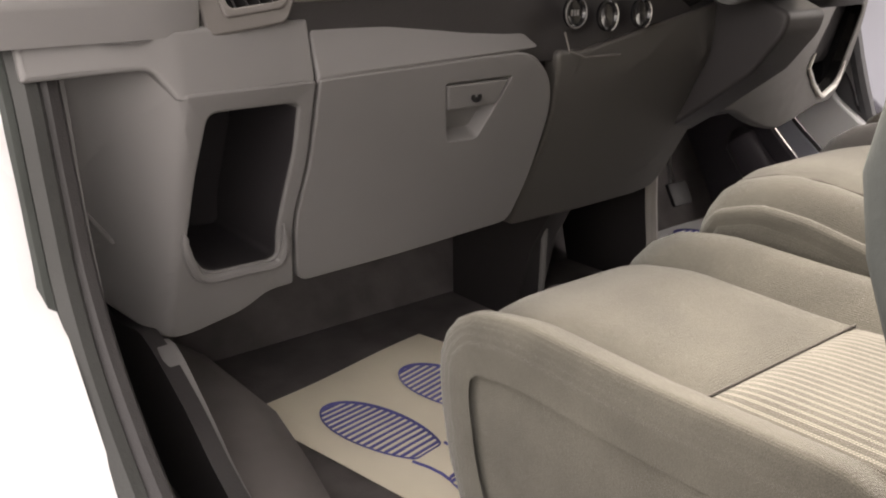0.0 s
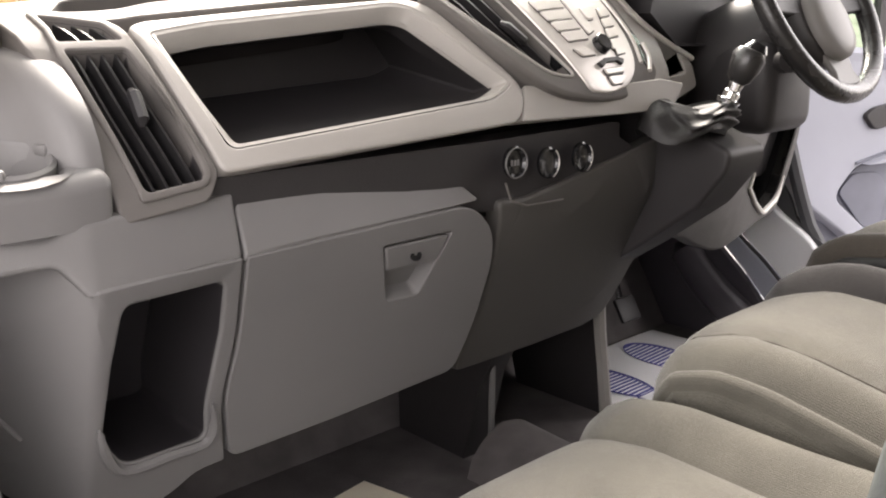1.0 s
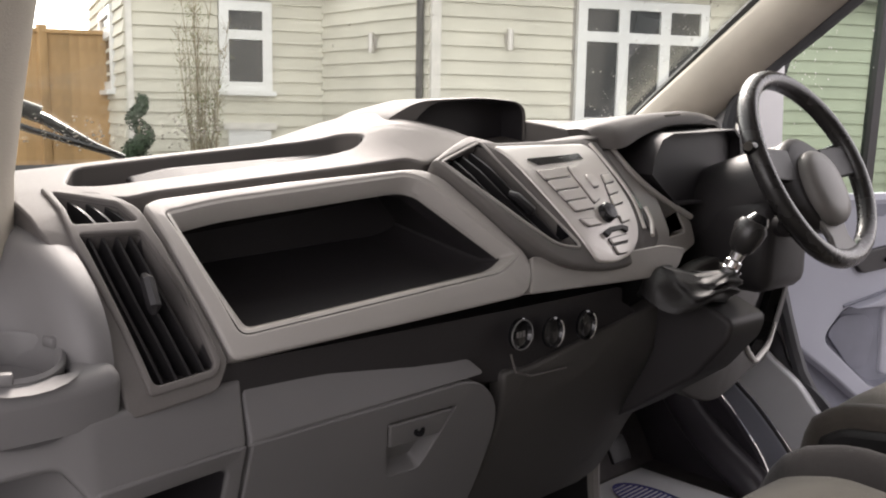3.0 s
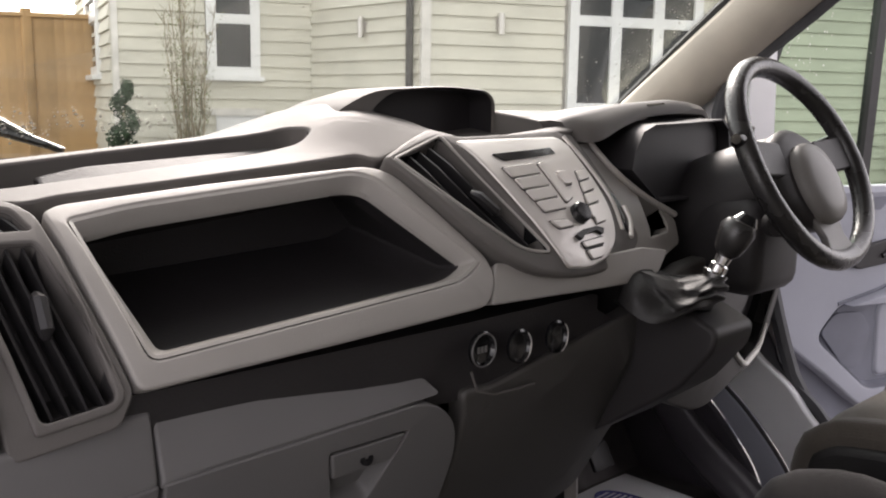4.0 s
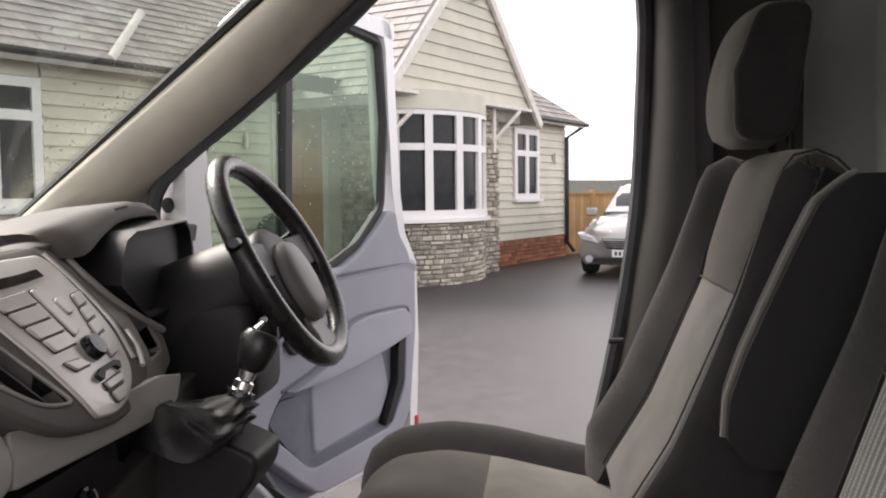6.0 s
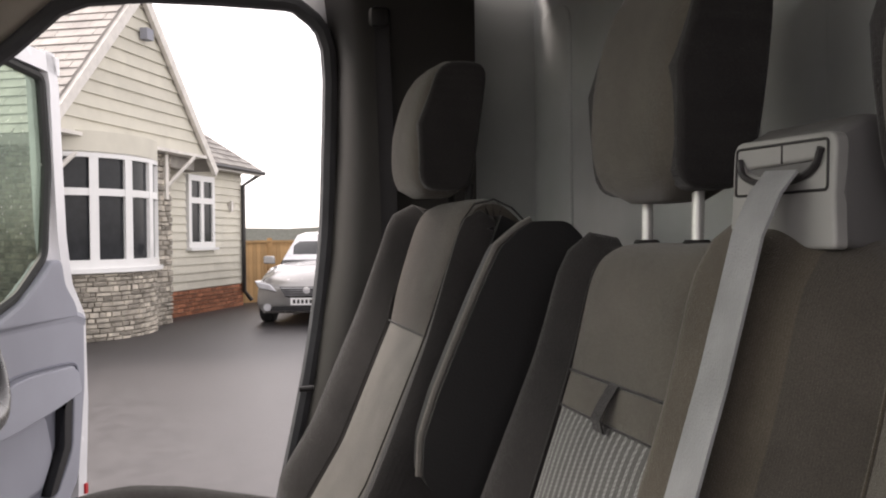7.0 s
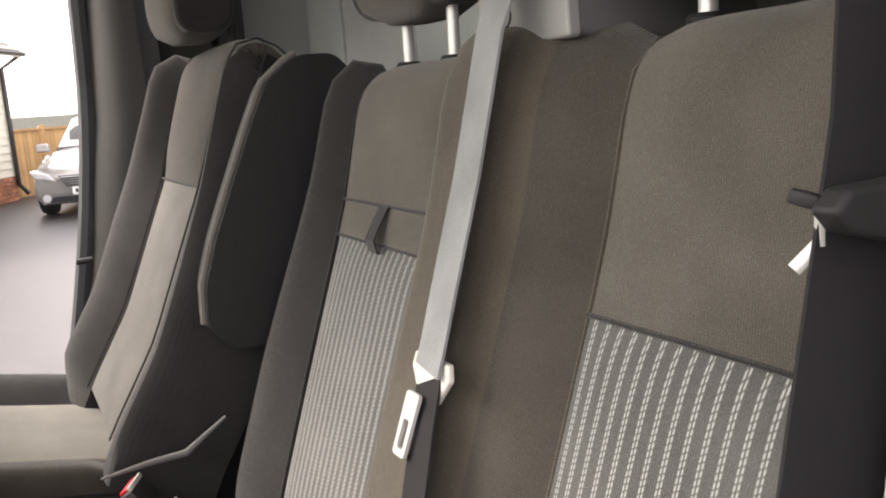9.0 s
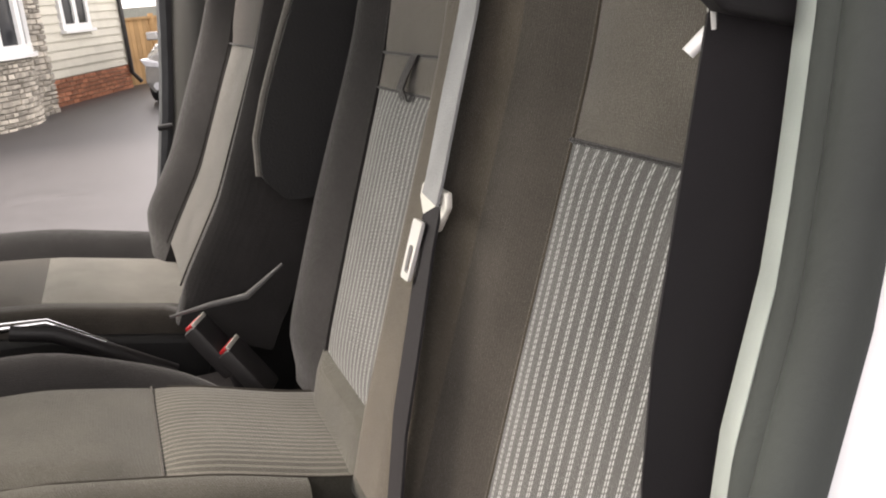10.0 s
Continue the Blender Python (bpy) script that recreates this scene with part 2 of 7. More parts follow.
def part(name, bm, material, parent, label="", bevel=0.0, kind="", smooth=38, soft=False):
    base = BASE[parent.name]
    bmesh.ops.translate(bm, verts=bm.verts, vec=-base)
    ob = new(name, finish(bm, material, smooth))
    ob.data.name = name
    ob.parent = parent
    BASE[ob.name] = base
    if bevel:
        b = ob.modifiers.new("edge", "BEVEL")
        b.width, b.segments, b.limit_method, b.angle_limit = bevel, 3, "ANGLE", radians(40)
    if bevel or soft:
        ob.modifiers.new("shade", "WEIGHTED_NORMAL").keep_sharp = True
    return tagged(ob, label, kind=kind)


def single(name, bm, material, label="", category="", kind="", group="", bevel=0.0, base=None, smooth=38):
    base = V(base) if base else V((0, 0, 0))
    bmesh.ops.translate(bm, verts=bm.verts, vec=-base)
    ob = new(name, finish(bm, material, smooth))
    ob.data.name = name
    ob.location = base
    BASE[ob.name] = base
    if bevel:
        b = ob.modifiers.new("edge", "BEVEL")
        b.width, b.segments, b.limit_method, b.angle_limit = bevel, 3, "ANGLE", radians(40)
    return tagged(ob, label, category, group, kind)


def box(x0, x1, y0, y1, z0, z1, r=0.0, seg=2):
    bm = bmesh.new()
    bmesh.ops.create_cube(bm, size=1)
    for v in bm.verts:
        v.co = V(((x0 + x1) / 2 + v.co.x * (x1 - x0), (y0 + y1) / 2 + v.co.y * (y1 - y0), (z0 + z1) / 2 + v.co.z * (z1 - z0)))
    if r:
        bmesh.ops.bevel(bm, geom=bm.edges[:], offset=r, segments=seg, profile=0.5, affect="EDGES")
    return bm


def merge(*bms):
    a = bms[0]
    for b in bms[1:]:
        me = bpy.data.meshes.new("tmp")
        b.to_mesh(me)
        b.free()
        a.from_mesh(me)
        bpy.data.meshes.remove(me)
    return a


def moved(bm, m):
    bmesh.ops.transform(bm, matrix=m, verts=bm.verts)
    return bm


def loft(rings, closed=True, caps=True):
    bm = bmesh.new()
    rows = [[bm.verts.new(p) for p in ring] for ring in rings]
    n = len(rows[0])
    for a, b in zip(rows, rows[1:]):
        for i in range(n if closed else n - 1):
            j = (i + 1) % n
            bm.faces.new((a[i], a[j], b[j], b[i]))
    if caps and closed:
        if caps != "end":
            bm.faces.new(rows[0][::-1])
        bm.faces.new(rows[-1])
    return bm


def tube(points, radius, seg=10, closed=False, flat=1.0, caps=True):
    """A round bar along points; flat squeezes it across the second axis."""
    pts = [V(p) for p in points]
    rad = radius if isinstance(radius, (list, tuple)) else [radius] * len(pts)
    rings, n = [], len(pts)
    side = None
    for i, p in enumerate(pts):
        a = pts[(i - 1) % n] if closed or i else p
        b = pts[(i + 1) % n] if closed or i < n - 1 else p
        t = (b - a).normalized()
        if side is None:
            side = t.orthogonal().normalized()
        side = (side - t * side.dot(t)).normalized()
        up = t.cross(side)
        rings.append([p + (side * math.cos(k * 2 * math.pi / seg) + up * math.sin(k * 2 * math.pi / seg) * flat) * rad[i] for k in range(seg)])
    if closed:
        rings.append(rings[0])
        bm = loft(rings, caps=False)
        bmesh.ops.remove_doubles(bm, verts=bm.verts, dist=1e-6)
        return bm
    return loft(rings, caps=caps)


def cyl(p0, p1, r, seg=20, r2=None):
    return tube([p0, p1], [r, r if r2 is None else r2], seg)


def spun(profile, centre, axis=(0, 0, 1), seg=28):
    """A turned body: profile of (radius, height) along axis."""
    q = V(axis).normalized().to_track_quat("Z", "Y")
    c = V(centre)
    return loft([[c + q @ V((max(r, 1e-4) * math.cos(k * 2 * math.pi / seg), max(r, 1e-4) * math.sin(k * 2 * math.pi / seg), h)) for k in range(seg)] for r, h in profile])


def rpoly(pts, r=0.01, seg=5):
    """A polygon with rounded corners; r: one radius, or one for each corner."""
    out, n = [], len(pts)
    for i in range(n):
        p, a, b = V(pts[i]).to_2d(), V(pts[i - 1]).to_2d(), V(pts[(i + 1) % n]).to_2d()
        rr = r[i] if isinstance(r, (list, tuple)) else r
        u, w = (a - p), (b - p)
        if rr <= 0:
            out.append((p.x, p.y))
            continue
        k = min(rr, u.length * 0.49, w.length * 0.49)
        p0, p1 = p + u.normalized() * k, p + w.normalized() * k
        for s in range(seg + 1):
            t = s / seg
            q = p0 * (1 - t) ** 2 + p * 2 * t * (1 - t) + p1 * t**2
            out.append((q.x, q.y))
    return out


def inset(loop, d):
    """The loop moved to the left of its direction by d."""
    out, n = [], len(loop)
    for i in range(n):
        p, a, b = V(loop[i]).to_2d(), V(loop[i - 1]).to_2d(), V(loop[(i + 1) % n]).to_2d()
        u, w = (p - a).normalized(), (b - p).normalized()
        m = V((-u.y - w.y, u.x + w.x)).to_2d()
        k = m.length_squared
        out.append(p + (m * min(2 / k, 1.6) if k > 1e-9 else V((0, 0)).to_2d()) * d)
    return [(q.x, q.y) for q in out]


def turning(loop):
    return sum(loop[i - 1][0] * loop[i][1] - loop[i][0] * loop[i - 1][1] for i in range(len(loop)))


def slab(outline, fmap, h0, h1, holes=(), cuts_u=(), cuts_v=(), lip=0.0):
    """A plate of that outline in (u, v), laid on the surface fmap(u, v, h) from height h0 to h1; lip rounds its edges."""
    src = bmesh.new()
    inner = []
    for k, loop in enumerate((outline, *holes)):
        loop = [q for i, q in enumerate(loop) if (V(q) - V(loop[i - 1])).length > 1e-5]
        if (turning(loop) > 0) != (k == 0):
            loop = loop[::-1]
        steps = [math.pi / 2 * q / 4 for q in range(5)] if lip else [math.pi / 2]
        rings = [[src.verts.new((u, v, h1 - lip * (1 - math.sin(a)))) for u, v in (inset(loop, lip * (1 - math.cos(a))) if lip else loop)] for a in steps]
        for p, q in zip(rings, rings[1:]):
            for i in range(len(p)):
                src.faces.new((p[i - 1], p[i], q[i], q[i - 1]))
        last = rings[-1]
        for i in range(len(last)):
            e = src.edges.get((last[i - 1], last[i]))
            inner.append(e if e else src.edges.new((last[i - 1], last[i])))
    bmesh.ops.triangle_fill(src, use_beauty=True, use_dissolve=False, edges=inner)
    for cuts, axis_ in ((cuts_u, 0), (cuts_v, 1)):
        for c in cuts:
            co = [0, 0, 0]
            co[axis_] = c
            bmesh.ops.bisect_plane(src, geom=src.verts[:] + src.edges[:] + src.faces[:], plane_co=co, plane_no=(1 - axis_, axis_, 0))
    bm = bmesh.new()
    top = {v: bm.verts.new(fmap(v.co.x, v.co.y, v.co.z)) for v in src.verts}
    low = {v: bm.verts.new(fmap(v.co.x, v.co.y, h0)) for v in src.verts}
    for f in src.faces:
        bm.faces.new([top[v] for v in f.verts])
        bm.faces.new([low[v] for v in reversed(f.verts)])
    for e in src.edges:
        if len(e.link_faces) == 1:
            a, b = e.verts
            bm.faces.new((top[a], top[b], low[b], low[a]))
    src.free()
    return bm


def plane_map(o, u, v):
    o, u, v = V(o), V(u).normalized(), V(v).normalized()
    n = u.cross(v).normalized()
    return lambda a, b, h: o + u * a + v * b + n * h


def smooth01(a, b, x):
    t = min(max((x - a) / (b - a), 0), 1)
    return t * t * (3 - 2 * t)


def curve(pts, n=5):
    """A smooth line through points."""
    p = [V(q) for q in pts]
    p = [p[0] * 2 - p[1]] + p + [p[-1] * 2 - p[-2]]
    out = []
    for a, b, c, d in zip(p, p[1:], p[2:], p[3:]):
        out += [0.5 * (2 * b + (c - a) * t + (2 * a - 5 * b + 4 * c - d) * t * t + (3 * b - a - 3 * c + d) * t**3) for t in (k / n for k in range(n))]
    return out + [p[-2]]


def flat_curve(pts):
    """A smooth line in a plane."""
    return [(p.x, p.y) for p in curve([(a, b, 0) for a, b in pts], 4)]


# ---- the van: dashboard ----
# Profile of the dashboard's face and top, from the lower lip up and forward: y and height.
PY = np.array([-0.048, -0.045, -0.037, -0.010, 0.030, 0.064, 0.10, 0.165, 0.25, 0.35, 0.48, 0.62])
PZ = np.array([0.55, 0.575, 0.61, 0.65, 0.70, 0.74, 0.765, 0.783, 0.797, 0.785, 0.765, 0.745])
PS = np.concatenate([[0], np.cumsum(np.hypot(np.diff(PY), np.diff(PZ)))])
fine_s = np.linspace(0, PS[-1], 241)
kern = np.hanning(15) / np.hanning(15).sum()
FY = np.convolve(np.pad(np.interp(fine_s, PS, PY), 7, mode="edge"), kern, "valid")
FZ = np.convolve(np.pad(np.interp(fine_s, PS, PZ), 7, mode="edge"), kern, "valid")


def ramp_x(x):
    """The dashboard rises towards the middle of the van."""
    return 0.09 * (min(x, 0.1) + 0.65) - (0.05 * max(x - 0.35, 0))


def s_of(w):
    """The place along the profile at that height."""
    return float(np.interp(w, PZ[:9], PS[:9]))


def s_at(y):
    return float(np.interp(y, PY, PS))


def dmap(x, s, h):
    y, z = float(np.interp(s, fine_s, FY)), float(np.interp(s, fine_s, FZ))
    e = 0.006
    ty = float(np.interp(s + e, fine_s, FY) - np.interp(s - e, fine_s, FY))
    tz = float(np.interp(s + e, fine_s, FZ) - np.interp(s - e, fine_s, FZ))
    k = math.hypot(ty, tz) or 1
    return V((x, y - h * tz / k, z + ramp_x(x) + h * ty / k))


CUTS = [0.03 * k for k in range(1, 30)]


def on_dash(pts, r, seg=5):
    return rpoly([(x, s_of(w)) for x, w in pts], r, seg)


dash = thing("dashboard", (0, 0.2, 0), "charcoal plastic van dashboard with open shelf and vents", "dashboard")

# shelf surround with its deep open shelf
shelf_out = on_dash([(-0.682, 0.760), (-0.664, 0.7645), (-0.507, 0.7625), (-0.287, 0.7555), (-0.192, 0.628), (-0.216, 0.588), (-0.437, 0.599), (-0.651, 0.611)], [0.008, 0.02, 0.0, 0.035, 0.03, 0.02, 0.0, 0.012])
shelf_in = on_dash([(-0.652, 0.7445), (-0.60, 0.7485), (-0.325, 0.746), (-0.226, 0.642), (-0.262, 0.6315), (-0.618, 0.6395)], [0.008, 0.02, 0.025, 0.008, 0.02, 0.010])
shelf_mid = on_dash([(-0.664, 0.751), (-0.60, 0.7545), (-0.315, 0.7515), (-0.209, 0.637), (-0.25, 0.6225), (-0.634, 0.6305)], [0.008, 0.02, 0.028, 0.012, 0.02, 0.012])
part("shelf_surround", slab(shelf_out, dmap, -0.02, 0.005, [shelf_mid], (), CUTS, lip=0.004), TRIM, dash, "grained grey shelf surround", soft=True)
shelf_bevel = [[dmap(u, v, h) for u, v in loop] for loop, h in ((shelf_mid, 0.0045), (inset(shelf_mid[::-1], 0.004)[::-1], 0.0035), (shelf_in, -0.012), (shelf_in, -0.02))]
part("shelf_bevel", loft(shelf_bevel, caps=False), TRIM, dash, "bevelled inner edge of the shelf", smooth=30)
deep = [[dmap(u, v, -0.015) for u, v in shelf_in], [dmap(u, v, -0.02) + V((0, 0.03, -0.004)) for u, v in shelf_in],
        [V((u * 0.97 - 0.012, 0.21, 0.655 + (v - s_of(0.63)) * 0.85 + ramp_x(u) * 0.8)) for u, v in shelf_in]]
part("shelf_recess", loft([[*r] for r in deep[::-1]], caps=False), BLACK, dash)
part("shelf_back", loft([deep[2], [p + V((0, 0.01, 0)) for p in deep[2]]]), BLACK, dash)

# top pad with a tray: it swells beside the middle and dips in front of the raised cover
def pad_map(x, s, h):
    p = dmap(x, s, h)
    lift = 0.026 * math.exp(-((x + 0.25) / 0.085) ** 2) - 0.034 * smooth01(-0.16, -0.05, x) * smooth01(0.12, 0.07, x) - 0.012 * smooth01(0.05, 0.12, x)
    p.z += lift * smooth01(0.085, 0.19, p.y) * (1 - 0.8 * smooth01(0.3, 0.6, p.y))
    return p
tray = rpoly([(x, s_at(y)) for x, y in ((-0.735, 0.165), (-0.70, 0.152), (-0.577, 0.151), (-0.42, 0.153), (-0.35, 0.157), (-0.315, 0.178), (-0.335, 0.212), (-0.42, 0.232), (-0.56, 0.236), (-0.70, 0.232))], 0.016)
top_out = rpoly([(-0.80, s_of(0.7825)), (-0.69, s_of(0.768)), (-0.66, s_of(0.7695)), (-0.30, s_of(0.7665)), (-0.282, s_of(0.758)), (-0.16, s_of(0.772)), (0.09, s_of(0.757)), (0.13, s_at(0.10)), (0.30, s_at(0.2)), (0.90, s_at(0.22)), (0.92, s_at(0.615)), (-0.84, s_at(0.615))], 0.012)
FINE = [-0.78 + 0.03 * k for k in range(34)]
part("top_pad", slab(top_out, pad_map, -0.03, 0.004, [tray], FINE, CUTS + [c + 0.015 for c in CUTS], lip=0.004), DASH, dash, "soft grained top pad", soft=True)
tr = [[pad_map(u, v, 0.0) for u, v in tray], [dmap(u, v, -0.075) + V((0, 0.012, 0)) for u, v in tray]]
part("tray_recess", loft(tr, caps="end"), TRAYR, dash)

# raised cover in the middle of the top, open towards the seats
cov = rpoly([(-0.285, 0.79), (-0.272, 0.85), (-0.20, 0.8835), (-0.06, 0.892), (0.022, 0.887), (0.041, 0.874), (0.042, 0.79)], [0.0, 0.03, 0.03, 0.06, 0.02, 0.012, 0.0])
hollow = rpoly([(-0.225, 0.79), (-0.205, 0.852), (-0.165, 0.881), (-0.05, 0.889), (0.018, 0.884), (0.036, 0.872), (0.037, 0.79)], [0.0, 0.02, 0.02, 0.05, 0.015, 0.01, 0.0])
def cover_ring(loop, y, f, cx=-0.115):
    return [V((cx + (x - cx) * (0.6 + 0.4 * f), y, 0.78 + (z - 0.78) * f)) for x, z in loop]
part("top_cover", loft([cover_ring(hollow, 0.203, 1.0), cover_ring(cov, 0.200, 0.985), cover_ring(cov, 0.206, 1.0), cover_ring(cov, 0.28, 0.985), cover_ring(cov, 0.36, 0.86), cover_ring(cov, 0.45, 0.55), cover_ring(cov, 0.54, 0.1)], caps="end"), DASH, dash, "raised open cover on the dashboard top", smooth=50)
part("top_cover_mouth", loft([cover_ring(hollow, 0.204, 1.0), cover_ring(hollow, 0.25, 0.98)], caps="end"), BLACKS, dash, "dark hollow under the cover")

# curved wall of the bay behind the stack
bay = [(0.040, 0.215, 0.856), (0.052, 0.192, 0.852), (0.072, 0.165, 0.846), (0.092, 0.138, 0.839), (0.106, 0.116, 0.833)]
part("bay_wall", loft([[V((x, y, 0.77)), V((x, y, z - 0.004)), V((x + 0.003, y + 0.003, z)), V((x + 0.03, y + 0.03, z - 0.001)), V((x + 0.04, y + 0.04, 0.77))] for x, y, z in curve(bay, 4)]), DASH, dash, "dark curved wall behind the stereo", smooth=50)

# side vent panel, curved to the dashboard's profile
vent_out = on_dash([(-0.80, 0.788), (-0.712, 0.776), (-0.690, 0.762), (-0.655, 0.612), (-0.672, 0.588), (-0.763, 0.586), (-0.774, 0.671), (-0.794, 0.755)], [0.012, 0.01, 0.008, 0.01, 0.008, 0.006, 0.0, 0.0])
vent_hole = on_dash([(-0.760, 0.7435), (-0.700, 0.738), (-0.680, 0.68), (-0.672, 0.610), (-0.7365, 0.609), (-0.745, 0.66)], [0.004, 0.004, 0.0, 0.008, 0.008, 0.0])
vent_small = on_dash([(-0.757, 0.777), (-0.708, 0.764), (-0.698, 0.7465), (-0.761, 0.7515)], 0.004)
part("side_vent_surround", slab(vent_out, dmap, -0.05, 0.004, [vent_hole, vent_small], (), CUTS, lip=0.003), DASH, dash, "dark side vent surround", soft=True)
frame_out = on_dash([(-0.764, 0.7815), (-0.704, 0.768), (-0.690, 0.757), (-0.664, 0.611), (-0.675, 0.602), (-0.7425, 0.601), (-0.752, 0.66), (-0.769, 0.74)], [0.006, 0.008, 0.006, 0.008, 0.006, 0.006, 0.0, 0.0])
part("vent_frame", slab(frame_out, dmap, 0.003, 0.008, [vent_hole, vent_small], (), CUTS, lip=0.0025), DASH, dash, "raised frame of the side vent", soft=True)
side_vent = part("side_vent", loft([[dmap(u, v, 0.002) for u, v in vent_hole], [dmap(u, v, -0.05) for u, v in vent_hole]], caps="end"), BLACK, dash, "black side air vent")
part("demist_vent", loft([[dmap(u, v, 0.002) for u, v in vent_small], [dmap(u, v, -0.03) for u, v in vent_small]], caps="end"), BLACK, dash)
def vane(a, b, bow_, deep_, parent, mat_, n=10):
    """A thin blade between two dashboard places, standing on edge."""
    rings = []
    for t in np.linspace(0, 1, n):
        x = a[0] + (b[0] - a[0]) * t + bow_ * math.sin(math.pi * t)
        q = s_of(a[1]) + (s_of(b[1]) - s_of(a[1])) * t
        rings.append([dmap(x - 0.0012, q, 0.0), dmap(x + 0.0012, q, 0.0), dmap(x + 0.004, q, -deep_), dmap(x + 0.001, q, -deep_)])
    part("vane", loft(rings), mat_, parent, smooth=30)
for k in range(4):
    f = (k + 0.75) / 4.4
    vane((-0.760 + 0.060 * f, 0.7435 - 0.0055 * f), (-0.7365 + 0.0645 * f, 0.610), -0.002, 0.025, side_vent, BLACKG)
for k in range(3):
    f = (k + 0.8) / 3.4
    vane((-0.757 + 0.049 * f, 0.776 - 0.012 * f), (-0.748 + 0.056 * f, 0.7515 - 0.005 * f), 0.0, 0.018, dash, BLACKG, 4)
tabp = [dmap(-0.714, s_of(0.668), 0.002), dmap(-0.712, s_of(0.700), 0.004)]
part("vent_tab", tube([tabp[0], tabp[0].lerp(tabp[1], 0.15) + V((0, -0.005, 0.002)), tabp[0].lerp(tabp[1], 0.85) + V((0, -0.005, 0.002)), tabp[1]], [0.004, 0.0075, 0.0075, 0.004], 8), BLACKG, side_vent)

# black band under the upper dashboard
def band_map(x, z, h):
    return V((x, -0.028 + 0.06 * (0.62 - z) - h, z + 0.05 * (x + 0.65) * (1 if z > 0.57 else 0.4)))
band = [(-0.80, 0.598), (-0.66, 0.606), (-0.235, 0.584), (0.02, 0.574), (0.065, 0.55), (0.06, 0.50), (-0.24, 0.50), (-0.66, 0.54), (-0.80, 0.54)]
part("lower_band", slab(rpoly(band, 0.008), band_map, -0.06, -0.004, (), (), (0.57,)), BLACK, dash, "dark band below the shelf")
# trim strip that runs along the lower edge to the gear lever
strip = on_dash([(-0.190, 0.632), (-0.10, 0.612), (0.10, 0.600), (0.16, 0.590), (0.13, 0.560), (0.06, 0.556), (-0.213, 0.588)], 0.008)
part("centre_strip", slab(strip, dmap, -0.03, 0.004, (), [-0.1, 0.0, 0.1], CUTS, lip=0.003), TRIM, dash, soft=True)

# switch panel with sockets
part("socket_rail", tube([(-0.236, -0.036, 0.548), (-0.226, -0.036, 0.522), (-0.195, -0.036, 0.511), (-0.12, -0.036, 0.509)], 0.0018, 6), DASH, dash)
for cx, cz, kind in ((-0.222, 0.574, 0), (-0.155, 0.566, 1), (-0.082, 0.566, 2)):
    sock = part("power_socket", spun([(0.0, 0.0), (0.016, 0.0), (0.0215, 0.004), (0.022, 0.009), (0.019, 0.011), (0.0165, 0.006), (0.0, 0.004)], (cx, -0.032, cz), (0.05, -1, 0.05)), GLOSSB, dash)
    if kind == 0:
        part("socket_ring", tube([(cx + 0.0205 * math.cos(a), -0.043, cz + 0.0205 * math.sin(a)) for a in np.linspace(0, 2 * math.pi, 25)[:-1]], 0.0011, 6, closed=True), GREY, sock)
        for bx in (-0.006, 0.0, 0.006):
            part("socket_marking", box(cx + bx - 0.002, cx + bx + 0.002, -0.0402, -0.0392, cz - 0.004, cz + 0.004), GREY, sock)
    else:
        # silver arc laid on the black rim in place of its highlight
        part("socket_glint_rim", tube([(cx + 0.019 * math.cos(a), -0.043, cz + 0.021 * math.sin(a)) for a in np.linspace(-1.2, 0.9, 12)], 0.0009, 6), SILVER, sock)

# lower centre and knee panel in one sweep, with the driver's pocket
def cmap(x, z, h):
    return V((x, -0.03 + 0.5 * max(0.5 - z, 0) * (1 - 0.8 * smooth01(0.15, 0.6, x)) + 0.2 * max(x - 0.1, 0) - h, z))
knee_hole = rpoly([(0.588, 0.412), (0.700, 0.346), (0.795, 0.368), (0.885, 0.53), (0.70, 0.535)], [0.02, 0.02, 0.03, 0.02, 0.02])
knee_out = [(-0.245, 0.525), (-0.205, 0.40), (-0.208, 0.228), (-0.04, 0.226), (0.17, 0.232), (0.187, 0.285), (0.195, 0.345), (0.225, 0.362), (0.33, 0.364), (0.41, 0.325), (0.495, 0.298), (0.57, 0.312), (0.70, 0.327), (0.80, 0.325), (0.86, 0.40), (0.92, 0.56), (0.86, 0.61), (0.30, 0.61), (0.05, 0.56), (-0.19, 0.52)]
part("lower_panel", slab(rpoly(knee_out, [0.02, 0.05, 0.02, 0.0, 0.02, 0.02, 0.03, 0.03, 0.05, 0.05, 0.05, 0.04, 0.03, 0.04, 0.05, 0.03, 0.02, 0.02, 0.02, 0.01]), cmap, -0.03, -0.002, [knee_hole], [-0.2 + 0.05 * k for k in range(23)], [0.25 + 0.04 * k for k in range(8)], lip=0.006), KNEE, dash, "grey lower panel that sweeps round to the knee pocket", soft=True)
part("pocket_recess", loft([[cmap(u, v, -0.006) for u, v in knee_hole], [cmap(u, v, -0.09) for u, v in knee_hole]], caps="end"), GLOSSB, dash)
rim_line = [(0.612, 0.446), (0.592, 0.418), (0.64, 0.378), (0.690, 0.350), (0.712, 0.345), (0.778, 0.360), (0.798, 0.374), (0.818, 0.410)]
part("pocket_lip", tube([cmap(u, v, 0.001) for u, v in rim_line], [0.002, 0.004, 0.0055, 0.006, 0.006, 0.006, 0.005, 0.002], 8), PALE, dash, "pale lip along the pocket's lower rim")
part("panel_plug", spun([(0, 0), (0.011, 0), (0.011, 0.003), (0, 0.003)], cmap(0.345, 0.408, -0.002), (0, -1, 0), 16), GLOSSB, dash)

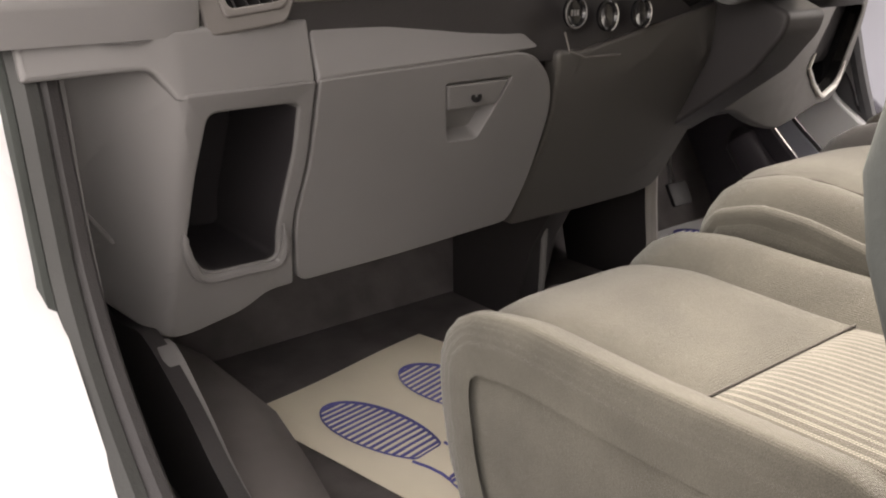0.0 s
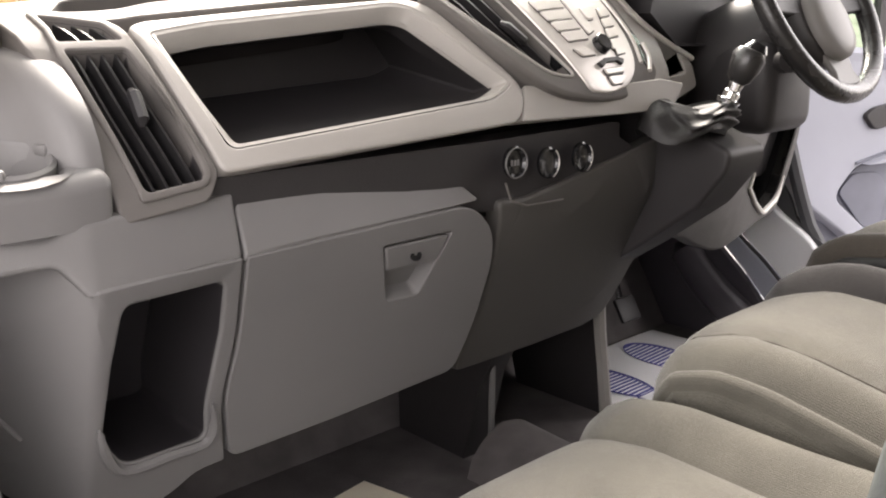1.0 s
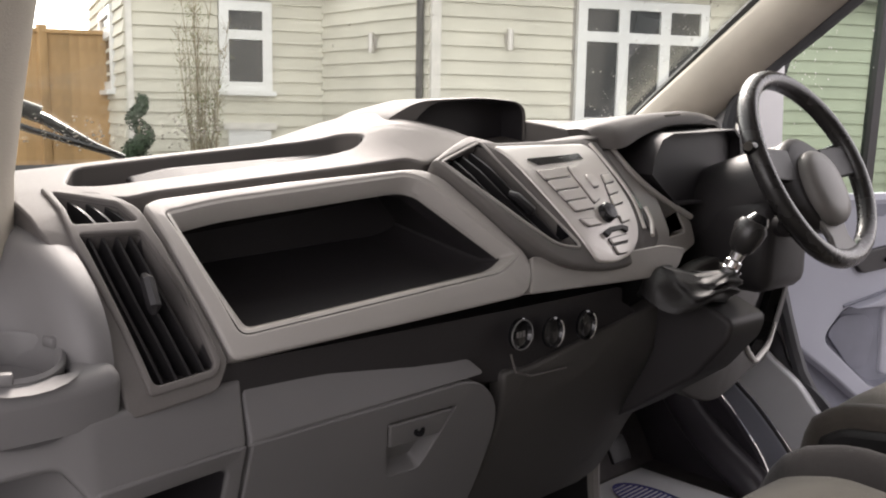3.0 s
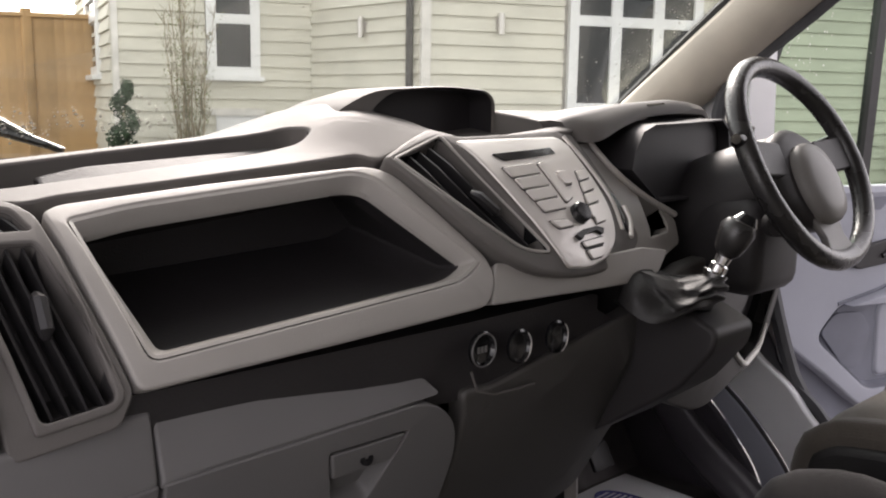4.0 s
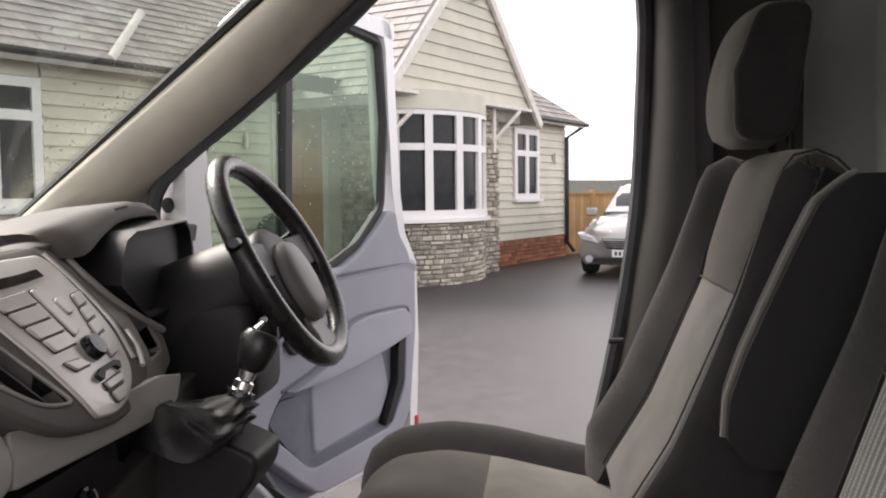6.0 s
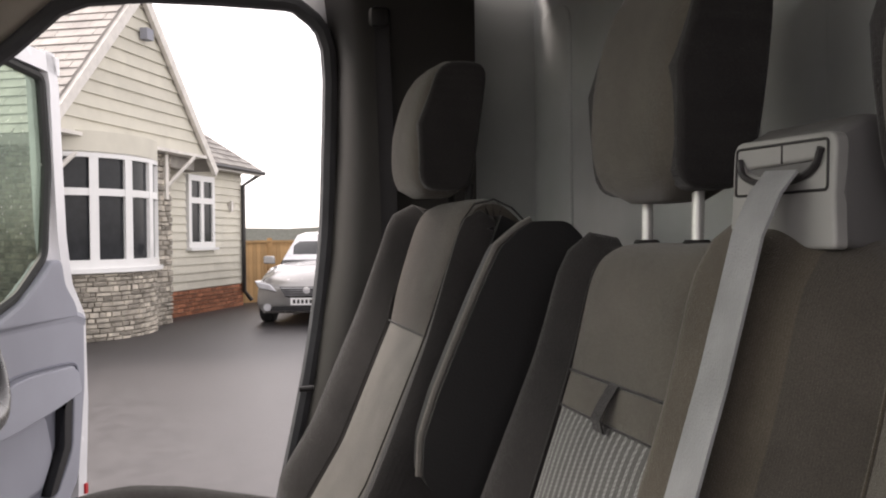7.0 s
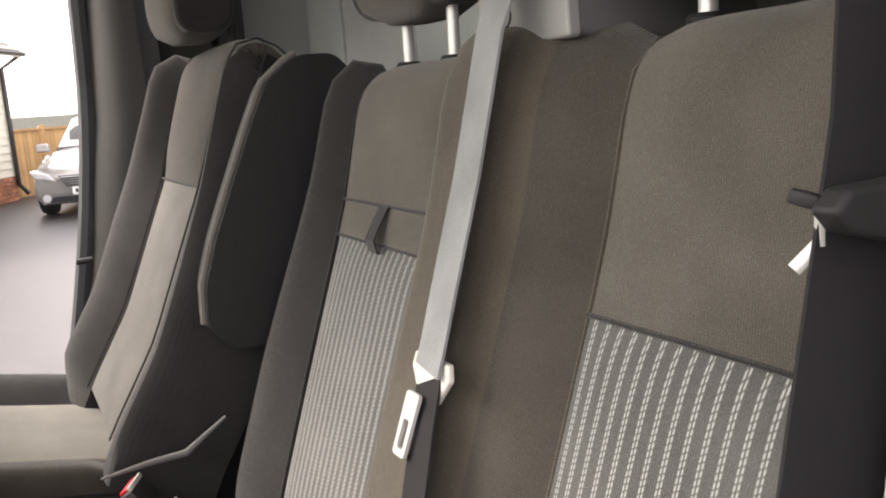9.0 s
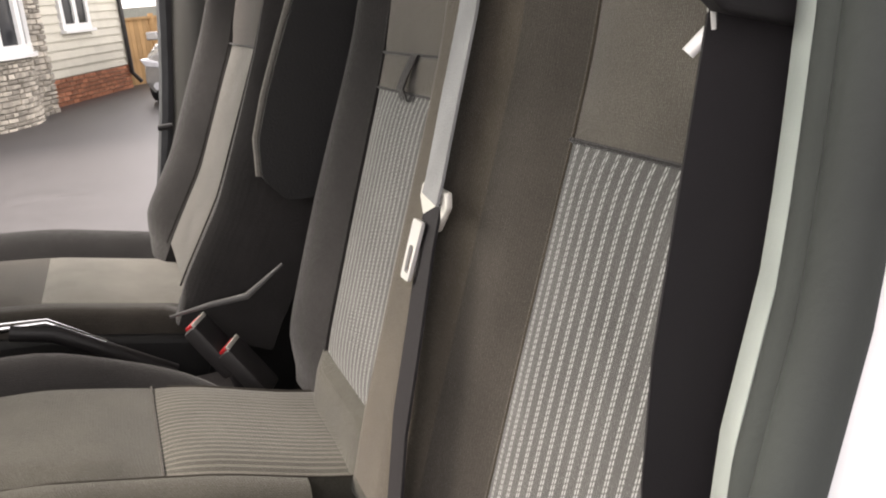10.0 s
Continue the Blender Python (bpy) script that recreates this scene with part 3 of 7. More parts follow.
# lower passenger panels: pocket and glovebox
def gmap(x, z, h):
    return V((x, -0.037 + 0.42 * max(0.52 - z, 0) - 0.2 * max(-0.66 - x, 0) - h, z))
gb = [(-0.630, 0.520), (-0.475, 0.5245), (-0.302, 0.529), (-0.248, 0.485), (-0.228, 0.434), (-0.226, 0.327), (-0.239, 0.252), (-0.448, 0.240), (-0.612, 0.236), (-0.632, 0.335), (-0.6245, 0.413)]
GZC = [0.25 + 0.03 * k for k in range(9)]
glove = part("glovebox_lid", slab(rpoly(gb, [0.004, 0.0, 0.03, 0.03, 0.03, 0.04, 0.02, 0.0, 0.02, 0.03, 0.03]), gmap, -0.04, 0.002, [rpoly([(-0.4395, 0.4955), (-0.327, 0.4955), (-0.350, 0.437), (-0.360, 0.4105), (-0.412, 0.4125), (-0.4255, 0.454)], [0.004, 0.004, 0.004, 0.008, 0.006, 0.0])], (-0.5, -0.4), GZC, lip=0.003), GREY, dash, "grey glovebox lid", soft=True)
def ledge_map(x, q, h):
    """The face above the lids: q from 0 to 0.064 goes from its lower to its upper edge."""
    high = 0.064 - 0.044 * smooth01(-0.62, -0.28, x)
    return V((x, gmap(x, 0.52, 0).y + (q / 0.064 * 0.02 if q > 0 else 0.0025) - h, 0.5235 + 0.026 * (x + 0.63) + q / 0.064 * high))
part("glovebox_ledge", slab(rpoly([(-0.632, -0.01), (-0.32, -0.01), (-0.285, 0.0), (-0.30, 0.064), (-0.632, 0.064)], [0.004, 0.012, 0.012, 0.02, 0.004]), ledge_map, -0.05, 0.0, (), (-0.55, -0.45, -0.38, -0.33), (0.0005, 0.03), lip=0.004), GREY, dash, soft=True)
scoop_out = rpoly([(-0.4395, 0.4955), (-0.327, 0.4955), (-0.350, 0.437), (-0.360, 0.4105), (-0.412, 0.4125), (-0.4255, 0.454)], [0.004, 0.004, 0.004, 0.008, 0.006, 0.0])
part("latch_recess", loft([[gmap(u, v, -0.001) for u, v in scoop_out], [gmap(-0.385 + (u + 0.385) * 0.9, 0.455 + (v - 0.452) * 0.72, -0.022) for u, v in scoop_out]], caps="end"), GREY, glove, "scooped latch recess")
latch = part("glovebox_latch", slab(rpoly([(-0.437, 0.493), (-0.332, 0.493), (-0.343, 0.459), (-0.425, 0.4575)], 0.004), gmap, -0.008, 0.003, (), (), GZC, lip=0.003), GREY, glove, "grey latch", soft=True)
lp = gmap(-0.384, 0.474, 0.003)
part("keyhole", spun([(0, -0.002), (0.0085, -0.002), (0.0085, 0.0015), (0.003, 0.0015), (0.0025, -0.001)], lp, (0, -1, 0.3), 18), GLOSSB, latch)

pocket_out = [(-0.935, 0.562), (-0.832, 0.560), (-0.806, 0.5245), (-0.6345, 0.520), (-0.6285, 0.413), (-0.636, 0.335), (-0.618, 0.236), (-0.655, 0.234), (-0.69, 0.215), (-0.80, 0.205), (-0.86, 0.26), (-0.925, 0.34)]
pocket_in = rpoly([(-0.774, 0.500), (-0.653, 0.4955), (-0.650, 0.434), (-0.657, 0.33), (-0.650, 0.284), (-0.757, 0.294), (-0.788, 0.342), (-0.783, 0.432)], [0.012, 0.01, 0.0, 0.02, 0.015, 0.02, 0.015, 0.0])
def pmap(x, z, h):
    p = gmap(x, z, h)
    p.y += 0.22 * smooth01(-0.795, -0.87, x) * 0.45 + 0.45 * max(-0.85 - x, 0)
    return p
part("door_side_pocket", slab(rpoly(pocket_out, [0.01, 0.01, 0.006, 0.004, 0.03, 0.03, 0.006, 0.015, 0.03, 0.05, 0.05, 0.03]), pmap, -0.03, 0.002, [pocket_in], (-0.92, -0.90, -0.88, -0.865, -0.85, -0.838, -0.828, -0.818, -0.808, -0.80, -0.792, -0.73), GZC, lip=0.004), GREY, dash, "grey side panel with an open pocket", soft=True)
# near-black colour puts the pocket's inner shade into the grey plastic
part("pocket_recess", loft([[pmap(u, v, -0.004) for u, v in pocket_in], [pmap(-0.72 + (u + 0.72) * 0.94, v + 0.01, -0.17) for u, v in pocket_in]], caps="end"), BLACKS, dash, "inside of the pocket, coloured dark for its shade")
low = [(-0.794, 0.36), (-0.785, 0.325), (-0.760, 0.289), (-0.70, 0.281), (-0.652, 0.277), (-0.642, 0.30), (-0.650, 0.335)]
part("pocket_lip", tube(curve([pmap(u, v, 0.004) for u, v in low], 4), [0.002] + [0.005] * 2 + [0.0065] * 18 + [0.005, 0.004, 0.003, 0.002], 8), GREY, dash)
part("pocket_ledge", slab(rpoly([(-0.95, 0.032), (-0.831, 0.032), (-0.806, -0.006), (-0.6345, -0.01), (-0.6345, 0.064), (-0.78, 0.068), (-0.95, 0.072)], [0.004, 0.012, 0.008, 0.004, 0.004, 0.004, 0.004]), lambda x, q, h: V((x, (gmap(x, 0.52, 0).y + 0.25 * max(-0.80 - x, 0)) + (q / 0.064 * 0.012 if q > 0 else 0.0025) - h, ledge_map(x, q, 0).z)), -0.05, 0.0, (), (-0.92, -0.90, -0.88, -0.865, -0.85, -0.838, -0.828, -0.818, -0.808, -0.80, -0.792, -0.73), (0.0005, 0.03), lip=0.006), GREY, dash, soft=True)
part("pocket_rib", tube([pmap(-0.90, 0.42, 0.002), pmap(-0.873, 0.38, 0.004), pmap(-0.848, 0.342, 0.002)], 0.003, 6), GREY, dash)

# cup holder at the end of the dashboard
end_prof = [(-0.032, 0.60), (-0.037, 0.632), (-0.031, 0.655), (-0.018, 0.678), (0.0, 0.696), (0.024, 0.712), (0.055, 0.728), (0.09, 0.738), (0.14, 0.745), (0.30, 0.748), (0.30, 0.60)]
part("end_panel", loft([[V((x, y + d, z)) for y, z in end_prof] for x, d in ((-0.770, 0.004), (-0.782, 0.0), (-0.793, 0.002), (-0.803, 0.012), (-0.812, 0.035), (-0.822, 0.06), (-0.84, 0.08), (-0.87, 0.09), (-0.99, 0.09))]), GREY, dash, "pale grey scooped end panel", smooth=60)
cupc = V((-0.853, -0.004, 0.6445))
cup = part("cup_holder", spun([(0.038, -0.05), (0.042, 0.0), (0.0445, 0.003), (0.048, 0.0), (0.047, -0.03)], cupc, (0, -0.27, 1), 32), GREY, dash, "round cup holder")
part("cup_floor", spun([(0, -0.05), (0.039, -0.05), (0.039, -0.045), (0, -0.045)], cupc, (0, -0.27, 1), 24), CARDD, cup)
for a in (0.25, 4.3):
    part("cup_clip", moved(box(-0.006, 0.004, -0.009, 0.009, -0.006, 0.005, 0.003), Matrix.Translation(cupc + V((0.044 * math.cos(a), 0.044 * math.sin(a), 0.003 + 0.0115 * math.sin(a)))) @ Matrix.Rotation(a, 4, "Z")), GREY, cup)
shelf_edge = rpoly([(-0.985, -0.062), (-0.81, -0.060), (-0.768, -0.050), (-0.766, 0.08), (-0.985, 0.09)], [0.01, 0.02, 0.012, 0.008, 0.008])
part("cup_shelf", slab(shelf_edge, lambda x, y, h: V((x, y + 0.006 * smooth01(0, -0.05, h), 0.634 + 0.27 * (y + 0.035) + h)), -0.048, 0.0, [[(cupc.x + 0.047 * math.cos(a), cupc.y + 0.047 * math.sin(a)) for a in np.linspace(0, 2 * math.pi, 25)[:-1]]], lip=0.016), GREY, dash, "grey shelf with the cup holder", soft=True)

# centre stack: it curves away towards the driver
def bent(x, s, h):
    return dmap(x, s, h) + V((0, 0.25 * (math.sqrt((x + 0.04) ** 2 + 0.0009) + x + 0.04) / 2, 0))
so = on_dash([(-0.168, 0.7725), (-0.145, 0.7635), (0.06, 0.752), (0.092, 0.752), (0.108, 0.694), (0.126, 0.625), (0.137, 0.601), (0.105, 0.584), (0.046, 0.577), (-0.07, 0.589), (-0.154, 0.611), (-0.205, 0.653), (-0.284, 0.754)], [0.006, 0.004, 0.01, 0.012, 0.0, 0.02, 0.03, 0.04, 0.05, 0.05, 0.06, 0.05, 0.008])
lv = on_dash([(-0.271, 0.7505), (-0.174, 0.7655), (-0.103, 0.6225), (-0.146, 0.632), (-0.188, 0.667)], [0.005, 0.005, 0.010, 0.03, 0.03])
part("stack_bezel", slab(so, bent, -0.03, 0.018, [lv], [-0.27 + 0.03 * q for q in range(14)], CUTS, lip=0.006), DASH, dash, "dark grey bezel of the centre stack", soft=True)
part("vent_rim", tube([bent(u, v, 0.0175) for u, v in lv], 0.0022, 6, closed=True), TRIM, dash)
face = on_dash([(-0.160, 0.7575), (-0.08, 0.752), (0.040, 0.743), (0.056, 0.733), (0.070, 0.690), (0.076, 0.655), (0.062, 0.616), (0.02, 0.597), (-0.04, 0.595), (-0.085, 0.6035), (-0.093, 0.618)], [0.006, 0.0, 0.015, 0.015, 0.0, 0.03, 0.03, 0.03, 0.03, 0.02, 0.01])
facia = part("stereo_facia", slab(face, bent, 0.015, 0.021, (), [-0.15 + 0.025 * q for q in range(10)], CUTS, lip=0.003), SILVER, dash, "silver stereo facia with buttons", soft=True)
cv = part("centre_vent", loft([[bent(u, v, 0.014) for u, v in lv], [bent(u, v, -0.04) for u, v in lv]], caps="end"), GLOSSB, dash, "black centre air vent")
for k in range(4):
    f = (k + 0.8) / 4.8
    rings = []
    for t in np.linspace(0, 1, 8):
        x, w = -0.271 + 0.097 * f + (0.091 - 0.02 * f) * t, (0.750 + 0.0145 * f) + (0.632 - 0.75 - 0.022 * f) * t
        x += (-0.014 * (1 - f)) * math.sin(math.pi * t)
        q = s_of(w)
        rings.append([bent(x - 0.0014, q, 0.008), bent(x + 0.0014, q, 0.008), bent(x + 0.005, q, -0.02), bent(x + 0.002, q, -0.02)])
    part("vane", loft(rings), BLACKG, cv, smooth=30)
vt = bent(-0.165, s_of(0.692), 0.010)
part("vent_tab", tube([vt + V((-0.016, 0.011, 0.014)), vt + V((-0.010, 0.003, 0.010)), vt + V((0.010, -0.009, -0.010)), vt + V((0.014, -0.008, -0.014))], [0.004, 0.007, 0.007, 0.004], 8), BLACKG, cv)
part("disc_slot", slab(on_dash([(-0.121, 0.7385), (0.001, 0.7335), (0.006, 0.7255), (-0.106, 0.7295)], 0.002), bent, 0.018, 0.0222, (), (-0.08, -0.04), CUTS), GLOSSB, facia)


def button(pts, r=0.003, h=0.0245, material=None):
    cx, cw = sum(q[0] for q in pts) / len(pts), sum(q[1] for q in pts) / len(pts)
    gap = [(x + (0.0014 if x > cx else -0.0014), w + (0.0012 if w > cw else -0.0012)) for x, w in pts]
    part("button_gap", slab(on_dash(gap, r, 3), bent, 0.019, 0.0216), BLACK, facia)
    part("button", slab(on_dash(pts, r, 3), bent, 0.02, h, lip=0.0012), material or SILVER, facia, soft=True)


for k in range(4):
    f0, f1 = k / 4, (k + 0.86) / 4
    xa, xb = (lambda f: -0.118 + 0.034 * f), (lambda f: -0.059 + 0.018 * f)
    wa, wb = (lambda f: 0.722 - 0.060 * f), (lambda f: 0.7205 - 0.060 * f)
    button([(xa(f0), wa(f0)), (xb(f0), wb(f0)), (xb(f1), wb(f1)), (xa(f1), wa(f1))])
for k in range(4):
    w1, w0 = 0.699 - 0.0145 * k, 0.6865 - 0.0145 * k
    button([(0.030 - 0.006 * k, w1), (0.060 - 0.004 * k, w1 - 0.001), (0.058 - 0.005 * k, w0), (0.026 - 0.006 * k, w0)])
button([(-0.050, 0.7195), (-0.030, 0.718), (-0.013, 0.672), (-0.034, 0.668)], 0.004)
button([(-0.024, 0.704), (0.000, 0.702), (0.004, 0.6865), (-0.018, 0.687)], 0.005, 0.0265)
button([(-0.086, 0.6535), (-0.056, 0.6505), (-0.044, 0.642), (-0.074, 0.6435)])
button([(0.014, 0.647), (0.040, 0.645), (0.041, 0.634), (0.012, 0.6345)])
button([(-0.043, 0.622), (0.014, 0.619), (0.008, 0.6135), (-0.040, 0.616)], 0.003)
button([(-0.040, 0.6135), (0.007, 0.611), (-0.004, 0.602), (-0.034, 0.604)], 0.005)
part("button_hood", slab(on_dash([(-0.052, 0.631), (-0.034, 0.6345), (0.004, 0.632), (0.020, 0.6265), (0.012, 0.621), (0.0, 0.6275), (-0.032, 0.629), (-0.044, 0.624)], 0.002), bent, 0.019, 0.026), BLACK, facia)
kc, kn = bent(-0.020, s_of(0.652), 0.019), (bent(-0.020, s_of(0.652), 0.1) - bent(-0.020, s_of(0.652), 0.0)).normalized()
part("volume_knob", spun([(0, 0), (0.0155, 0), (0.0145, 0.012), (0.0125, 0.014), (0, 0.0142)], kc, kn, 24), GLOSSB, facia, "black volume knob")
# silver side edge with a slim outlet, and the plate with an open slot beside it
part("side_trim", tube(curve([bent(x, s_of(w), 0.019) for x, w in ((0.062, 0.742), (0.080, 0.70), (0.092, 0.655), (0.082, 0.617))], 5), 0.0035, 8), SILVER, dash)
side_slot = on_dash([(0.097, 0.668), (0.112, 0.655), (0.115, 0.628), (0.100, 0.610), (0.093, 0.618), (0.103, 0.637)], 0.004)
part("side_outlet", slab(side_slot, bent, 0.012, 0.0188), GLOSSB, dash, "slim dark side outlet")
part("outlet_lip", tube(curve([bent(x, s_of(w), 0.02) for x, w in ((0.118, 0.642), (0.116, 0.622), (0.100, 0.606))], 4), 0.004, 8), SILVER, dash)
slot_hole = on_dash([(0.229, 0.665), (0.289, 0.639), (0.289, 0.597), (0.211, 0.596)], 0.006)
part("slot_plate", slab(on_dash([(0.10, 0.752), (0.166, 0.738), (0.180, 0.695), (0.236, 0.654), (0.328, 0.615), (0.335, 0.572), (0.24, 0.556), (0.09, 0.556)], 0.012), bent, -0.03, 0.004, [slot_hole], [0.1 + 0.03 * q for q in range(6)], CUTS, lip=0.003), TRIM, dash, "grey plate with an open slot", soft=True)
part("slot_recess", loft([[bent(u, v, 0.0) for u, v in slot_hole], [bent(u, v, -0.04) for u, v in slot_hole]], caps="end"), GLOSSB, dash)
part("plate_edge", tube(curve([bent(x, s_of(w), 0.008) for x, w in ((0.155, 0.742), (0.180, 0.696), (0.236, 0.655), (0.328, 0.617))], 5), 0.005, 8), SILVER, dash, "pale edge strip under the instruments")

# instrument cluster under its hood, which sweeps back towards the door
rim_top = curve([(0.085, 0.105, 0.842), (0.135, 0.09, 0.855), (0.253, 0.11, 0.867), (0.378, 0.14, 0.873), (0.501, 0.17, 0.877), (0.613, 0.20, 0.870), (0.668, 0.215, 0.859), (0.70, 0.22, 0.82), (0.71, 0.22, 0.76)], 4)
rim_in = curve([(0.098, 0.095, 0.812), (0.128, 0.065, 0.813), (0.219, 0.085, 0.834), (0.338, 0.12, 0.848), (0.458, 0.15, 0.853), (0.590, 0.185, 0.852), (0.649, 0.20, 0.846), (0.682, 0.21, 0.81), (0.69, 0.21, 0.76)], 4)
part("cluster_hood", loft([[b, a.lerp(b, 0.6) + V((0, -0.006, 0.002)), a.lerp(b, 0.1) + V((0, 0.002, 0.002)), a + V((0, 0.02, 0.001)), a + V((0, 0.12, -0.008)), V((a.x, 0.50, 0.785)), V((b.x, 0.50, 0.77)), b + V((0.01, 0.10, -0.012))] for a, b in zip(rim_top, rim_in)]), DASH, dash, "instrument hood", smooth=60)
part("hood_slot", tube([(0.34, 0.128, 0.866), (0.42, 0.148, 0.8695)], 0.003, 6), GLOSSB, dash)
part("cluster_back", box(0.12, 0.70, 0.20, 0.24, 0.66, 0.845, 0.02), BLACKS, dash)
visor = [V(p) for p in ((0.276, 0.05, 0.712), (0.196, 0.05, 0.768), (0.210, 0.055, 0.795), (0.237, 0.06, 0.826), (0.278, 0.065, 0.837), (0.406, 0.085, 0.839), (0.568, 0.11, 0.844), (0.601, 0.115, 0.826), (0.609, 0.115, 0.789), (0.552, 0.10, 0.703))]
mid_v = sum(visor, V()) / len(visor)
part("cluster_visor", loft([[p.lerp(mid_v, 0.06) + V((0, 0.03, 0)) for p in visor], [p.lerp(mid_v, 0.05) for p in visor], visor, [p + V((0.004, 0.14, 0)) for p in visor]]), BLACKS, dash, "black instrument binnacle", smooth=50)
part("cluster_face", loft([[p.lerp(mid_v, 0.06) + V((0, 0.022, 0)) for p in visor], [p.lerp(mid_v, 0.06) + V((0, 0.026, 0)) for p in visor]]), BLACKS, dash, "dark instrument glass")

# body of the dashboard behind the panels, and the bulkhead in front of it
part("dash_core", box(-0.90, 0.92, 0.24, 0.60, 0.30, 0.765, 0.02), BLACK, dash)
part("lower_core", box(-0.60, -0.04, 0.14, 0.26, 0.34, 0.56, 0.02), BLACK, dash)
part("lower_core", box(0.10, 0.92, 0.17, 0.25, 0.40, 0.70, 0.02), BLACK, dash)

# ---- gear lever in its pod ----
pod = thing("gear_lever", (0.12, -0.1, 0.6), "gear lever with chrome collar and black leather gaiter", "gear lever")
part("pod_side", slab(rpoly([(0.02, 0.615), (-0.063, 0.601), (-0.156, 0.561), (-0.15, 0.53), (-0.1, 0.466), (0.014, 0.383), (0.089, 0.334), (0.12, 0.34), (0.12, 0.6)], 0.012), lambda y, z, h: V((0.12 - h, y, z)), -0.10, 0.0, lip=0.008), BLACK, pod, "black plastic pod", soft=True)
top, foot = V((0.165, -0.120, 0.632)), V((0.115, -0.07, 0.585))
fold = []
for k in range(25):
    t = k / 24
    c = foot.lerp(top, t)
    c.z = foot.z + (top.z - foot.z) * t ** 0.7
    ring = []
    for j in range(56):
        a = j * 2 * math.pi / 56
        r = 0.062 * (1 - t ** 1.5) + 0.014
        crease = 0.10 * math.sin(5 * a + 3 * t) + 0.12 * math.sin(t * 19 + 2 * a) + 0.07 * math.sin(9 * a - 7 * t)
        r *= 1 + crease * math.sin(math.pi * t)
        away = max(math.sin(a) * 0.8 - math.cos(a) * 0.6, 0)
        ring.append(c + V((r * math.cos(a), r * math.sin(a) * 0.85, 0.010 * math.sin(3 * a) * (1 - t) + 0.026 * away * math.sin(math.pi * min(t * 1.5, 1)))))
    fold.append(ring)
part("gaiter", loft(fold), LEATHER, pod, "crumpled black leather gaiter", smooth=80)
stick = V((0.183, -0.148, 0.710))
ax = (stick - top).normalized()
part("collar", tube([top - ax * 0.004, top + ax * 0.004, top + ax * 0.006, top + ax * 0.016, top + ax * 0.018, top + ax * 0.034], [0.017, 0.019, 0.013, 0.013, 0.0105, 0.0125], 20), CHROME, pod, "chrome collar")
part("knob", tube([top + ax * 0.03, top + ax * 0.037, top + ax * 0.055, top + ax * 0.072, top + ax * 0.083, top + ax * 0.088], [0.012, 0.019, 0.0235, 0.026, 0.02, 0.006], 20), WHEEL, pod, "black stitched knob")
part("knob_cap", tube([top + ax * 0.078 + V((0.006, -0.004, 0.004)), top + ax * 0.0915 + V((0.006, -0.004, 0.002))], [0.019, 0.012], 20), GLOSSB, pod)

# ---- steering ----
wc = V((0.482, -0.086, 0.782))
wn_ = V((0.0, -0.88, 0.475)).normalized()
wx, wy = V((1, 0, 0)), V((0, 0.475, 0.88)).normalized()
sw = thing("steering_wheel", wc, "black leather steering wheel on its column", "steering wheel")
def on_wheel(r, a, h=0.0):
    return wc + wx * (r * math.cos(a)) + wy * (r * math.sin(a)) + wn_ * h
part("rim", tube([on_wheel(0.1755, a, 0.004 * math.cos(2 * a)) for a in np.linspace(0, 2 * math.pi, 65)[:-1]], 0.0175, 14, closed=True), WHEEL, sw, "worn black leather rim")
part("hub_base", loft([[on_wheel(0, 0, h) + wx * (r * math.cos(a)) + wy * (r * 0.9 * math.sin(a) - 0.03) for a in np.linspace(0, 2 * math.pi, 33)[:-1]] for r, h in ((0.07, -0.06), (0.098, -0.03), (0.10, -0.008), (0.085, 0.002), (0.01, 0.003))]), BLACK, sw, smooth=60)
part("hub", loft([[on_wheel(0, 0, h) + wx * (r * 0.70 * math.cos(a) + 0.002) + wy * (r * (0.86 + 0.06 * math.cos(2 * a)) * math.sin(a) - 0.045) for a in np.linspace(0, 2 * math.pi, 41)[:-1]] for r, h in ((0.08, -0.02), (0.089, 0.0), (0.088, 0.012), (0.080, 0.021), (0.055, 0.026), (0.01, 0.028))]), HUB, sw, "grey airbag cover", smooth=60)
part("hub_badge", loft([[on_wheel(0, 0, h) + wx * (0.02 * k * math.cos(a)) + wy * (0.009 * k * math.sin(a) - 0.072) for a in np.linspace(0, 2 * math.pi, 25)[:-1]] for k, h in ((1.0, 0.010), (1.0, 0.0225), (0.85, 0.024))]), SILVER, sw, "plain oval badge")
for a0, wide in ((0.05, 0.03), (math.pi - 0.05, 0.03)):
    part("spoke", loft([[on_wheel(r, a0, h0) + wy * (wide * q) + wn_ * hh for q, hh in ((-1, 0), (1, 0), (1, 0.014), (-1, 0.014))] for r, h0 in ((0.06, -0.012), (0.12, -0.01), (0.172, -0.006))]), BLACK, sw, bevel=0.004)
part("lower_spoke", loft([[on_wheel(r, -math.pi / 2, h0) + wx * (w * q) + wn_ * hh for q, hh in ((-1, 0), (1, 0), (1, 0.012), (-1, 0.012))] for r, w, h0 in ((0.10, 0.045, -0.012), (0.135, 0.035, -0.01), (0.172, 0.05, -0.006))]), HUB, sw, "grey lower spoke", bevel=0.004)
part("column_shroud", tube([wc - wn_ * 0.03, wc - wn_ * 0.08, wc - wn_ * 0.16, wc - wn_ * 0.26], [0.06, 0.075, 0.088, 0.10], 24, flat=0.9), BLACK, sw, "black column shroud")
part("column_lower", moved(box(0.40, 0.57, -0.06, 0.16, 0.55, 0.72, 0.03, 3), Matrix.Identity(4)), BLACK, sw)
